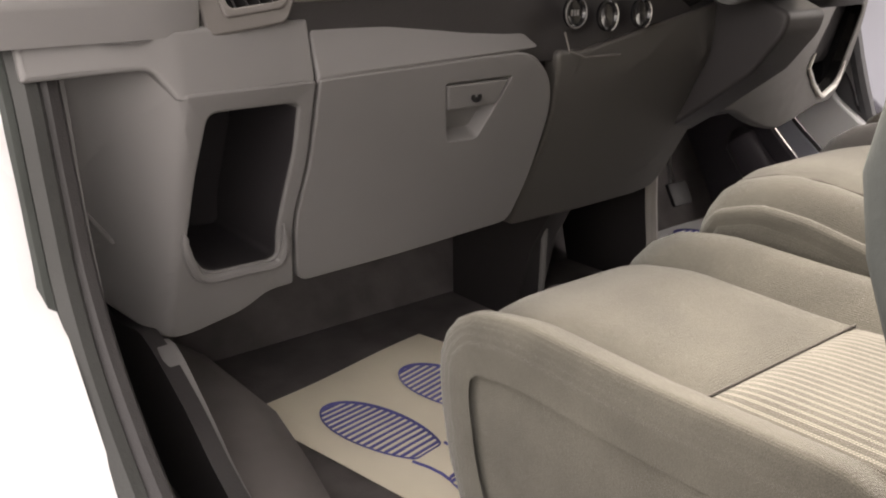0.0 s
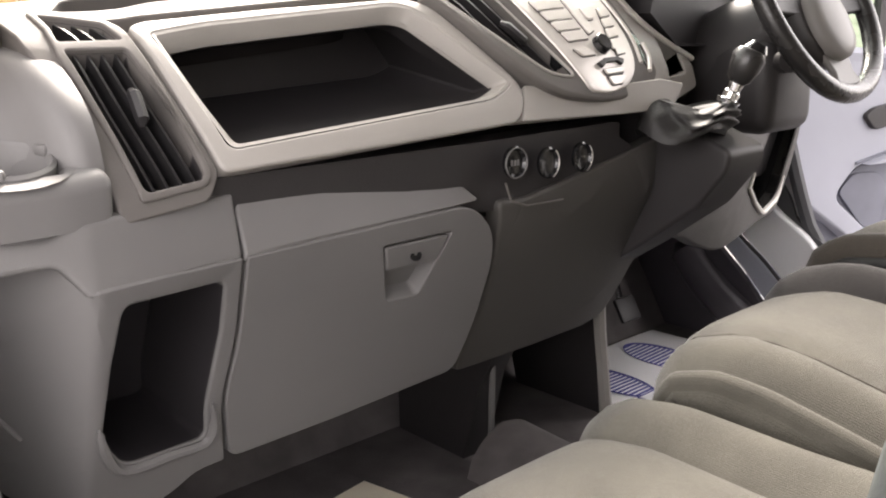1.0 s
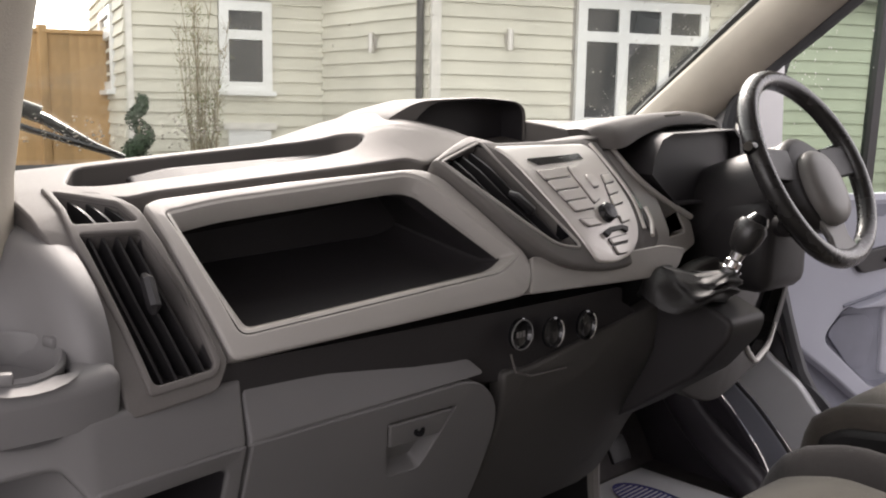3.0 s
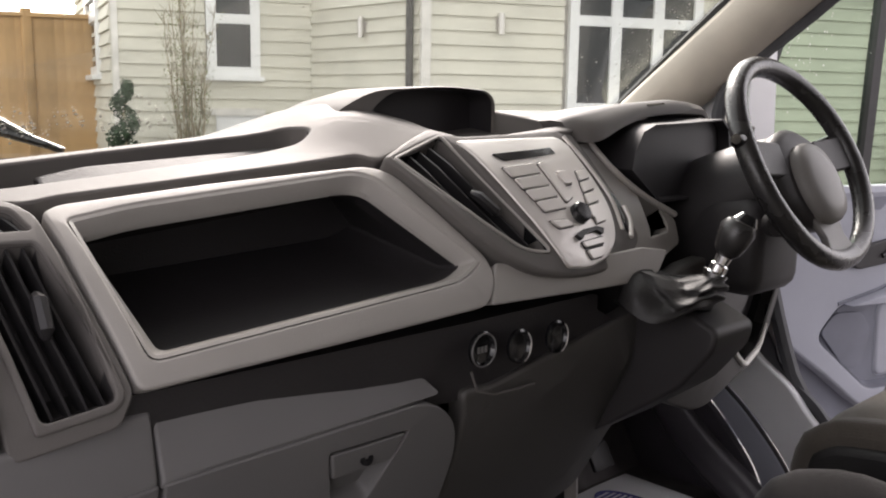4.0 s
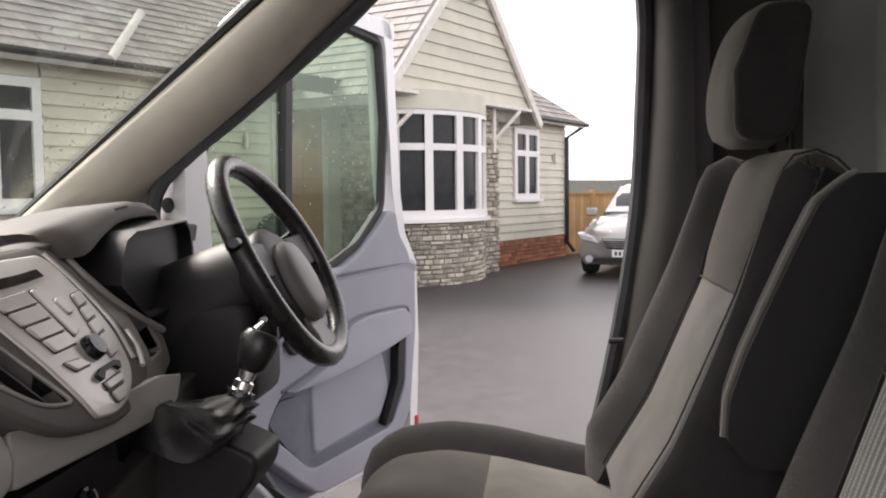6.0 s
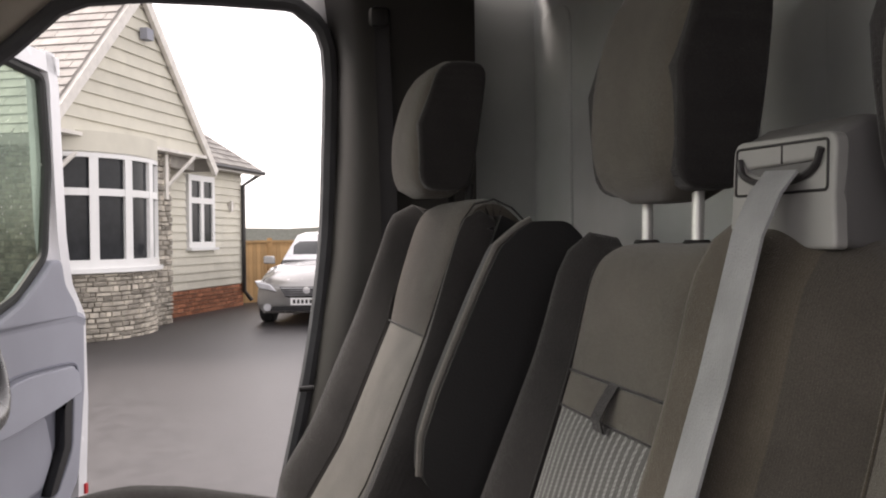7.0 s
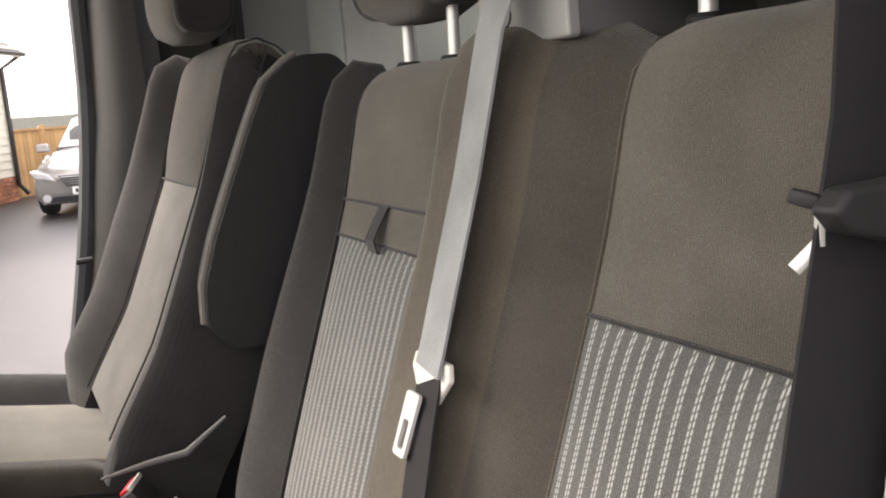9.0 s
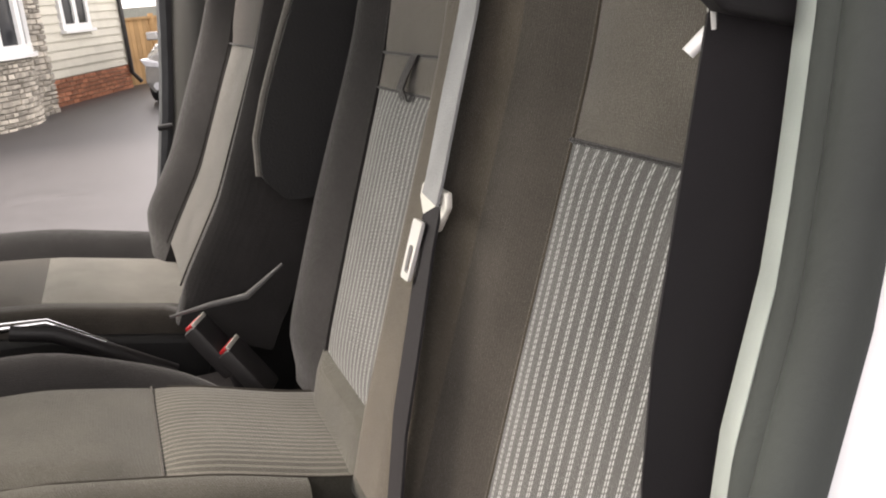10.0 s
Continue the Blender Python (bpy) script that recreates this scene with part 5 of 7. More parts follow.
part("armrest", slab(rpoly([(0.300, 0.384), (0.457, 0.419), (0.560, 0.478), (0.622, 0.516), (0.718, 0.526), (0.935, 0.522), (0.972, 0.500), (0.966, 0.440), (0.783, 0.412), (0.579, 0.390), (0.414, 0.380)], [0.0, 0.04, 0.03, 0.03, 0.03, 0.015, 0.015, 0.01, 0.0, 0.0, 0.0]), lambda a, z, h: door_map(a, z, h * (1 + 1.5 * smooth01(0.53, 0.39, z))), -0.01, 0.014, (), (0.4, 0.5, 0.6, 0.7, 0.8, 0.9), (0.40, 0.42, 0.44, 0.46, 0.48, 0.50), lip=0.006), CARD, dd, "moulded armrest", soft=True)
part("upper_groove", tube(curve([door_map(a, z, 0.0) for a, z in ((0.285, 0.384), (0.455, 0.424), (0.55, 0.482), (0.615, 0.521), (0.718, 0.532), (0.935, 0.528), (0.982, 0.505), (0.978, 0.45))], 4), 0.005, 6), CARDD, dd)
part("handle_cup", slab(rpoly([(0.293, 0.507), (0.324, 0.527), (0.455, 0.546), (0.513, 0.520), (0.523, 0.492), (0.329, 0.470)], 0.012), door_map, 0.0, 0.014, lip=0.004), BLACK, dd, "black door handle cup", soft=True)
part("door_handle", tube([door_map(0.406, 0.503, 0.016), door_map(0.455, 0.524, 0.026), door_map(0.500, 0.518, 0.022), door_map(0.502, 0.500, 0.018)], 0.006, 8), BLACKG, dd)
part("sill_recess", slab(rpoly([(0.30, 0.650), (0.44, 0.652), (0.40, 0.618), (0.32, 0.622)], 0.004), door_map, 0.0, 0.003), CARDD, dd)
part("window_fin", slab(rpoly([(0.52, 0.655), (0.70, 0.72), (0.82, 0.80), (0.855, 0.832), (0.905, 0.832), (0.925, 0.76), (0.985, 0.70), (1.0, 0.655)], 0.02), door_map, -0.06, 0.004, lip=0.01), CARD, dd, "raised fin at the end of the sill", soft=True)
part("sill_top", loft([[door_map(a, z + q, h) for q, h in ((0, 0.004), (0.015, -0.004), (0.015, -0.05), (-0.02, -0.05), (-0.02, 0.0))] for a, z in ((0.0, 0.69), (0.3, 0.662), (0.6, 0.664), (0.97, 0.668), (1.035, 0.65))]), CARD, dd)
part("edge_frame", loft([[door_map(a, z, h) for a, h in ((a0, -0.01), (a0 + 0.05, -0.01), (a0 + 0.05, -0.08), (a0, -0.08))] for a0, z in ((1.0, 0.10), (1.02, 0.4), (1.01, 0.66), (0.935, 0.76), (0.905, 0.9), (0.89, 1.1), (0.875, 1.33), (0.85, 1.42))]), WHITE, dd, "white door edge", smooth=60)
part("edge_frame", loft([[door_map(a, z, h) for z, h in ((z0, -0.01), (z0 + 0.05, -0.01), (z0 + 0.05, -0.08), (z0, -0.08))] for a, z0 in ((0.93, 1.36), (0.6, 1.375), (0.30, 1.34), (0.18, 1.25), (0.04, 1.02), (-0.03, 0.86), (-0.04, 0.70))]), WHITE, dd, smooth=60)
gl = [(0.02, 0.66), (0.50, 0.66), (0.72, 0.735), (0.86, 0.84), (0.885, 1.1), (0.86, 1.35), (0.60, 1.37), (0.32, 1.34), (0.2, 1.25), (0.06, 1.02), (0.0, 0.86)]
wd = part("window", tube([door_map(u, v, -0.03) for u, v in rpoly(gl, 0.03)], 0.014, 8, closed=True), RUBBER, dd, "black window seal")
pane_d = part("pane", slab(rpoly(gl, 0.03), door_map, -0.036, -0.032), GREENG, wd, "green-tinted glass")
pane_d.visible_shadow = False
part("rain_specks", specks(lambda u, v, h: door_map(u, v, -0.031 + h), [(0.06, 0.98, 0.05, 0.07), (0.14, 1.08, 0.05, 0.08), (0.6, 1.1, 0.15, 0.15)], 260), PALE, wd, "dried rain specks", kind="stuff")
part("divider", loft([[door_map(a, z, h) for a, h in ((a0 - 0.014, -0.02), (a0 + 0.014, -0.02), (a0 + 0.014, -0.045), (a0 - 0.014, -0.045))] for a0, z in ((0.36, 0.67), (0.372, 1.0), (0.39, 1.35))]), BLACK, wd, "black quarter-light bar")
part("mirror_sail", slab(rpoly([(-0.05, 0.70), (-0.05, 0.98), (0.02, 1.02), (0.035, 0.70)], 0.015), door_map, -0.03, 0.006), WHITE, dd, "white mirror sail")
part("plug", spun([(0, 0), (0.017, 0), (0.017, 0.004), (0, 0.004)], V((0.928, 0.30, 0.866)), DN, 18), BLACK, dd)
part("side_marker", slab([(1.035, 0.12), (1.05, 0.12), (1.05, 0.15), (1.035, 0.15)], door_map, -0.02, -0.004), REDP, dd, "small red reflector")
part("mirror_housing", loft([[door_map(0.10 + 0.10 * t + 0.02 * c, 0.80 + q * 0.16, -0.12 - 0.10 * t) for c, q in ((-1, -1), (1, -1), (1, 1), (-1, 1))] for t in (0.0, 0.5, 1.0)]), BLACK, dd, bevel=0.02)

# ---- seats ----
class Prof:
    """A seat's profile of (y, z), from which panels are cut."""

    def __init__(self, pts):
        a = np.array(pts, float)
        s = np.concatenate([[0], np.cumsum(np.hypot(*np.diff(a, axis=0).T))])
        self.f = np.linspace(0, s[-1], 161)
        k = np.hanning(13) / np.hanning(13).sum()
        self.y = np.convolve(np.pad(np.interp(self.f, s, a[:, 0]), 6, mode="edge"), k, "valid")
        self.z = np.convolve(np.pad(np.interp(self.f, s, a[:, 1]), 6, mode="edge"), k, "valid")
        self.length = s[-1]

    def near(self, y, z):
        return float(self.f[np.argmin((self.y - y) ** 2 + (self.z - z) ** 2)])

    def at(self, x, s, d):
        e = 0.008
        g = lambda q: (float(np.interp(q, self.f, self.y)), float(np.interp(q, self.f, self.z)))
        (y, z), (ya, za), (yb, zb) = g(s), g(s - e), g(s + e)
        ty, tz = yb - ya, zb - za
        k = math.hypot(ty, tz) or 1
        return V((x, y + d * tz / k, z - d * ty / k))


def pad_mesh(prof, x0, x1, s0, s1, puff=0.008, lift=0.0, thick=0.06, shape=None, nu=12, nv=16, edge=None):
    """A stuffed panel on the profile; shape(fx, fs) adds relief, edge(fx, fs) shifts it sideways."""
    bm = bmesh.new()
    grid = {}
    for i in range(nu + 1):
        for j in range(nv + 1):
            fx, fs = i / nu, j / nv
            ex, es = abs(2 * fx - 1), abs(2 * fs - 1)
            d = lift + puff * (1 - ex**6) * (1 - es**8) + (shape(fx, fs) if shape else 0)
            x = x0 + (x1 - x0) * fx + (edge(fx, fs) if edge else 0)
            grid[i, j, 1] = bm.verts.new(prof.at(x, s0 + (s1 - s0) * fs, d))
            grid[i, j, 0] = bm.verts.new(prof.at(x, s0 + (s1 - s0) * fs, min(d, lift) - thick))
    for i in range(nu):
        for j in range(nv):
            bm.faces.new([grid[i, j, 1], grid[i + 1, j, 1], grid[i + 1, j + 1, 1], grid[i, j + 1, 1]])
            bm.faces.new([grid[i, j, 0], grid[i, j + 1, 0], grid[i + 1, j + 1, 0], grid[i + 1, j, 0]])
    for i in range(nu):
        for j in (0, nv):
            bm.faces.new([grid[i, j, 1], grid[i + 1, j, 1], grid[i + 1, j, 0], grid[i, j, 0]])
    for j in range(nv):
        for i in (0, nu):
            bm.faces.new([grid[i, j, 1], grid[i, j + 1, 1], grid[i, j + 1, 0], grid[i, j, 0]])
    return bm


def bolster(side, high=0.035, deep=0.075, ends=True):
    """Relief of a side bolster; side: +1 if its outer edge has the larger x."""
    def f(fx, fs):
        o = fx if side > 0 else 1 - fx
        d = high * math.sin(min(o * 1.35, 1) * math.pi / 2) if o < 0.74 else high * (1 - ((o - 0.74) / 0.26) ** 2 * 1.0) - deep * max((o - 0.74) / 0.26, 0) ** 2.5
        e = smooth01(0, 0.12, fs) * smooth01(1, 0.88, fs) if ends else 1
        d = d * (0.4 + 0.6 * e) if d > 0 else d
        return d - 0.035 * smooth01(0.86, 1.0, fs) ** 2 * smooth01(0.0, 0.25, o)
    return f


def piping(prof, pts, parent, r=0.0016, material=None):
    part("piping", tube([prof.at(x, s, d * 0.4) for x, s, d in pts], r, 6), material or BOLST, parent)


BK = Prof([(-0.735, 0.28), (-0.768, 0.40), (-0.815, 0.54), (-0.865, 0.684), (-0.884, 0.742), (-0.897, 0.795), (-0.907, 0.837), (-0.921, 0.862), (-0.95, 0.873), (-0.99, 0.857), (-1.0, 0.79), (-0.96, 0.60)])
CU = Prof([(-0.29, 0.06), (-0.262, 0.14), (-0.248, 0.22), (-0.252, 0.265), (-0.285, 0.300), (-0.36, 0.313), (-0.50, 0.308), (-0.64, 0.31), (-0.72, 0.31), (-0.80, 0.31)])
CM = Prof([(-0.30, 0.06), (-0.272, 0.16), (-0.256, 0.27), (-0.258, 0.33), (-0.288, 0.376), (-0.36, 0.398), (-0.43, 0.394), (-0.50, 0.379), (-0.60, 0.356), (-0.70, 0.323), (-0.80, 0.30)])
B0, BTOP, BPATCH, BSEAM = BK.near(-0.76, 0.37), BK.near(-0.99, 0.857), BK.near(-0.867, 0.69), BK.near(-0.881, 0.733)
C0, CN, CI, C1 = 0.0, CU.near(-0.28, 0.305), CU.near(-0.548, 0.31), CU.near(-0.76, 0.31)

bench = thing("passenger_bench", (-0.3, -0.55, -0.03), "grey cloth double passenger bench with striped inserts", "bench seat")
# backs
part("insert", pad_mesh(BK, -0.222, 0.036, B0, BPATCH, 0.006, nv=24), STRIPE, bench, "striped cloth insert")
part("waist_band", pad_mesh(BK, -0.222, 0.040, BPATCH, BSEAM, 0.004), CLOTH, bench)
part("upper_panel", pad_mesh(BK, -0.212, 0.045, BSEAM, BTOP, 0.008, nv=20), CLOTH, bench, "plain grey-brown upper panel")
part("bolster", pad_mesh(BK, 0.04, 0.125, B0 - 0.07, BTOP, 0.0, 0.0, shape=bolster(1, 0.032, 0.06), nv=30, edge=lambda fx, fs: fx * (0.03 * (1 - fs) - 0.05 * smooth01(0.3, 0.9, fs))), BOLST, bench, "dark side bolster")
def bridge_shape(x):
    """A tall rounded ridge beside the middle seat that falls away to the outer seat."""
    q = (-0.218 - x) / 0.230
    return 0.040 * smooth01(0.0, 0.16, q) * (1 - smooth01(0.42, 1.0, q)) - 0.010 * smooth01(0.8, 1.0, q)
# the side turned from the light gets a darker cloth as painted shade
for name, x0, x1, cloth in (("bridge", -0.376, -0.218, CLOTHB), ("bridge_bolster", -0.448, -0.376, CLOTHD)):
    part(name, pad_mesh(BK, x0, x1, B0 - 0.02, BTOP, 0.0, 0.0, shape=lambda fx, fs: bridge_shape(x0 + (x1 - x0) * fx) * smooth01(1.02, 0.93, fs), nu=24, nv=30), cloth, bench, "brown-grey middle section" if name == "bridge" else "side of the middle section, darker cloth for its shade")
part("back_roll", pad_mesh(BK, -0.208, 0.05, BK.near(-0.735, 0.29), B0 + 0.004, 0.016, 0.002, nv=10), CUSHC, bench, "plain roll below the backrest")
part("insert", pad_mesh(BK, -0.70, -0.448, B0, BPATCH - 0.006, 0.006, nv=24), STRIPE, bench, "striped cloth insert")
part("upper_panel", pad_mesh(BK, -0.70, -0.452, BPATCH - 0.006, BTOP, 0.008, nv=24), CLOTH, bench, "plain grey-brown upper panel")
part("bolster", pad_mesh(BK, -0.735, -0.695, B0 + 0.07, BTOP, 0.0, 0.0, shape=bolster(-1), nv=30), BOLST, bench, "dark side bolster")
part("back_shell", loft([[V((-0.77, y, z)), V((0.11, y, z)), V((0.11, y - t, z - 0.02)), V((-0.77, y - t, z - 0.02))] for y, z, t in ((-0.76, 0.20, 0.12), (-0.82, 0.45, 0.14), (-0.915, 0.70, 0.10), (-0.985, 0.865, 0.05))]), SHELL, bench)
# cushions
for prof, x0, x1 in ((CU, -0.58, -0.345), (CM, -0.175, 0.065)):
    ci, c1 = prof.near(-0.548, 0.31 if prof is CU else 0.370), prof.near(-0.76 if prof is CM else -0.785, 0.31)
    part("front_panel", pad_mesh(prof, x0, x1, 0.0, ci, 0.010, 0.0, 0.03, nv=30), CUSHC, bench, "plain cloth front of the cushion")
    part("cushion_insert", pad_mesh(prof, x0, x1, ci, c1, 0.008, 0.0, 0.03, nv=20), STRIPEY, bench, "striped cushion insert")
    for x in (x0, x1):
        piping(prof, [(x, s, 0.002) for s in np.linspace(0.02, c1, 16)], bench, 0.0016, CLOTHD)
    piping(prof, [(x, ci, 0.003) for x in np.linspace(x0, x1, 8)], bench, 0.0016, CLOTHD)
part("cushion_bolster", pad_mesh(CU, -0.628, -0.575, C0, C1, 0.0, 0.0, 0.03, shape=bolster(-1, 0.012, 0.02), nv=30), CUSHC, bench)
part("cushion_bolster", pad_mesh(CU, -0.35, -0.262, C0, C1, 0.0, 0.0, 0.03, shape=bolster(1, 0.030, 0.03), nv=30), CUSHC, bench)
part("cushion_bolster", pad_mesh(CM, -0.255, -0.17, C0, C1, 0.0, 0.0, 0.03, shape=lambda fx, fs: 0.006 * math.sin(math.pi * fx) - 0.052 * (1 - fx) ** 1.8, nv=30), CUSHC, bench)
part("cushion_bolster", pad_mesh(CM, 0.06, 0.122, C0, C1, 0.0, 0.0, 0.03, shape=lambda fx, fs: bolster(1, 0.034, 0.06)(fx, fs) * (1 - 0.75 * smooth01(0.62, 0.95, fs)) - 0.02 * smooth01(0.8, 1.0, fs), nv=30, edge=lambda fx, fs: -0.02 * fx * smooth01(0.5, 0.9, fs)), BOLST, bench)
for prof, x0, x1 in ((CU, -0.618, -0.268), (CM, -0.25, 0.108)):
    rows = [prof.at(0, s, -0.026) for s in np.linspace(0.0, prof.length - 0.02, 40)]
    rows += [V((0, -0.78, -0.02)), V((0, -0.31, -0.02))]
    part("cushion_base", loft([[V((x, p.y, p.z)) for p in rows] for x in (x0, x1)]), CUSHC, bench, "cloth sides of the cushion", bevel=0.012)
for x in (0.04, -0.219):
    piping(BK, [(x, s, 0.006) for s in np.linspace(B0, BTOP, 20)], bench)
for x in (-0.45, -0.698):
    piping(BK, [(x, s, 0.002) for s in np.linspace(B0, BTOP, 20)], bench, 0.0012, CLOTHB)
piping(BK, [(x, BSEAM, 0.004) for x in np.linspace(-0.215, 0.04, 8)], bench, 0.002)
piping(BK, [(x, BPATCH, 0.004) for x in np.linspace(-0.215, 0.04, 8)], bench)
piping(BK, [(x, BPATCH - 0.006, 0.004) for x in np.linspace(-0.70, -0.45, 8)], bench, 0.002)
tag = [BK.at(-0.088, s, d) for s, d in ((BSEAM, 0.006), ((BSEAM + BPATCH) / 2, 0.012), (BPATCH + 0.004, 0.015), (BPATCH - 0.008, 0.008))]
part("pull_tag", loft([[p + V((q, h, 0)) for q, h in ((-0.011, -0.001), (0.011, -0.001), (0.011, 0.001), (-0.011, 0.001))] for p in tag]), BOLST, bench, "black webbing pull tag")


def headrest(x, name_label, high=0.255, back=0.0, metal=STEEL, base=0.92, seat=0.877):
    t = thing("headrest", (x, -0.95, 0.885), name_label, "headrest", "headrests of the cab seats")
    cx = x + 0.008
    rings = []
    for k in range(15):
        f = k / 14
        z = base + high * f
        round_ = (1 - abs(2 * f - 1) ** 7 * 0.35) if 0 < f < 1 else 0.5
        hw, hd = (0.096 + 0.012 * math.sin(math.pi * f)) * round_, (0.05 + 0.006 * math.sin(math.pi * f)) * round_
        cy = -0.955 - 0.035 * f + 0.012 * math.sin(math.pi * f)
        rings.append([V((cx + hw * (abs(math.cos(a)) ** 0.4) * (1 if math.cos(a) > 0 else -1), cy + hd * (abs(math.sin(a)) ** 0.45) * (1 if math.sin(a) > 0 else -1), z)) for a in np.linspace(0, 2 * math.pi, 33)[:-1]])
    part("cushion", loft(rings), CLOTH, t, smooth=70)
    mid = lambda f: -0.955 - 0.035 * f + 0.012 * math.sin(math.pi * f)
    side = [(mid(0.04) + 0.040, base + high * 0.035), (mid(0.5) + 0.050, base + high * 0.5), (mid(0.96) + 0.038, base + high * 0.965), (mid(0.96) - 0.038, base + high * 0.965), (mid(0.5) - 0.048, base + high * 0.5), (mid(0.04) - 0.040, base + high * 0.035)]
    for s in (-1, 1):
        part("side_panel", slab(rpoly(side, [0.03, 0.0, 0.03, 0.03, 0.0, 0.03]), lambda y, z, h: V((cx + s * (0.092 + h + 0.014 * math.sin(math.pi * (z - base) / high)), y, z)), -0.03, 0.005, (), (), [base + high * q for q in (0.2, 0.35, 0.5, 0.65, 0.8)], lip=0.007), BOLST, t, "darker side panel", soft=True)
        part("post", cyl((x + s * 0.055, -0.955 - back, 0.85), (x + s * 0.055, -0.957 - back, 0.945), 0.0065, 14), metal, t)
        part("guide", spun([(0.0072, -0.006), (0.014, -0.006), (0.0145, 0.0), (0.012, 0.003), (0.0072, 0.003)], (x + s * 0.055, -0.955 - back, seat), (0, 0, 1), 18), SHELL, t)
    return t
headrest(-0.530, "dark grey cloth headrest on two steel posts", base=0.898)
headrest(-0.058, "dark grey cloth headrest on two steel posts")
hd = headrest(0.0, "dark grey cloth headrest pushed down on the driver's seat", 0.215, 0.045, SHELL, 0.925, 0.888)
hd.matrix_basis = pose(0.50, -0.822, 0.910, 0, 0, 0)

# belt reel between the bench backs, with its belt
reel = thing("belt_reel_housing", (-0.328, -0.96, 0.88), "grey plastic belt reel housing on top of the bench", "belt reel")
rr = [[V((-0.328 + hw * cx, y, z)) for cx, z in ((-1, z0), (1, z0), (1, z1 - 0.02), (0.9, z1), (-0.9, z1), (-1, z1 - 0.02))] for y, hw, z0, z1 in ((-0.905, 0.064, 0.876, 0.957), (-0.93, 0.067, 0.872, 0.970), (-1.0, 0.067, 0.868, 0.970), (-1.06, 0.064, 0.868, 0.945), (-1.10, 0.056, 0.868, 0.90))]
part("body", loft(rr), GREY, reel, "darker grey reel body", bevel=0.006)
fm = plane_map((-0.328, -0.8975, 0.874), (-1, 0, 0), (0, -0.03, 1))
part("front", slab(rpoly([(-0.066, 0.0), (0.067, 0.0), (0.064, 0.04), (0.066, 0.083), (-0.062, 0.086), (-0.064, 0.04)], [0.005, 0.005, 0.0, 0.012, 0.012, 0.0]), fm, -0.012, -0.002, [rpoly([(-0.046, 0.061), (-0.02, 0.054), (0.02, 0.054), (0.046, 0.061), (0.050, 0.072), (0.044, 0.064), (-0.044, 0.063), (-0.050, 0.072)], 0.003)], lip=0.003), REELG, reel, "grey front plate", soft=True)
part("slot", slab([(-0.054, 0.045), (0.054, 0.045), (0.054, 0.076), (-0.054, 0.076)], fm, -0.016, -0.011), GLOSSB, reel, "dark belt slot")
part("slot_lip", tube(curve([fm(a, b, 0.0) for a, b in ((-0.050, 0.071), (-0.044, 0.058), (-0.02, 0.0505), (0.02, 0.0505), (0.044, 0.058), (0.052, 0.072))], 4), 0.0028, 8), BLACK, reel)
part("slot_frame", tube([fm(a, b, -0.0015) for a, b in rpoly([(-0.057, 0.042), (0.058, 0.042), (0.058, 0.078), (-0.056, 0.080)], 0.004)], 0.0011, 6, closed=True), BLACK, reel)
part("cover_seam", tube([fm(0.004, 0.064, -0.0018), fm(0.004, 0.080, -0.0018)], 0.0008, 6), BLACK, reel)
part("boss", tube([fm(-0.020 + 0.009 * math.cos(a), 0.024 + 0.009 * math.sin(a), -0.0015) for a in np.linspace(0, 2 * math.pi, 21)[:-1]], 0.001, 6, closed=True), BLACK, reel)


def ribbon(pts, half, across, thick=0.0012):
    """Webbing along pts; across: its width's direction at each point."""
    rings = []
    for i, p in enumerate(pts):
        p, c = V(p), V(across[i] if isinstance(across, list) else across).normalized()
        t = (V(pts[min(i + 1, len(pts) - 1)]) - V(pts[max(i - 1, 0)])).normalized()
        n = t.cross(c).normalized()
        rings.append([p - c * half - n * thick, p + c * half - n * thick, p + c * half + n * thick, p - c * half + n * thick])
    return loft(rings)


belt = thing("middle_seat_belt", (-0.31, -0.85, 0.75), "grey three-point belt hanging from its reel", "seat belt")
part("webbing", ribbon([(-0.338, -0.897, 0.932), (-0.342, -0.880, 0.915), (-0.341, -0.866, 0.885), (-0.339, -0.857, 0.847), (-0.336, -0.840, 0.778), (-0.338, -0.816, 0.707), (-0.338, -0.798, 0.65), (-0.339, -0.792, 0.635)], 0.023, (1, -0.1, 0.05)), BELT, belt, "pale worn webbing")
part("webbing", ribbon([(-0.334, -0.799, 0.638), (-0.345, -0.783, 0.60), (-0.358, -0.76, 0.53), (-0.366, -0.738, 0.46), (-0.375, -0.722, 0.39), (-0.38, -0.71, 0.32)], 0.022, (1, -0.1, 0.05)), BELTD, belt, "dark lower webbing")
part("tongue_plate", loft([[V((-0.338, -0.80, 0.632)) + V((x, -0.2 * z + t, z)) for x, z in ((-0.028, 0.012), (0.028, 0.012), (0.032, 0.0), (0.014, -0.022), (-0.014, -0.022), (-0.032, 0.0))] for t in (0.0, 0.006)]), PALE, belt, "pale plastic tongue", bevel=0.002)
part("tongue_steel", slab(rpoly([(-0.010, -0.052), (0.010, -0.052), (0.011, 0.0), (-0.011, 0.0)], 0.004), plane_map((-0.332, -0.782, 0.618), (1, 0, 0), (-0.12, -0.32, 1)), 0, 0.003, [rpoly([(-0.005, -0.046), (0.005, -0.046), (0.005, -0.022), (-0.005, -0.022)], 0.003)]), STEEL, belt, "steel latch plate")

# outer passenger belt with its guide
ob = thing("outer_seat_belt", (-0.79, -0.80, 0.6), "black outer seat belt with its runner and tongue", "seat belt")
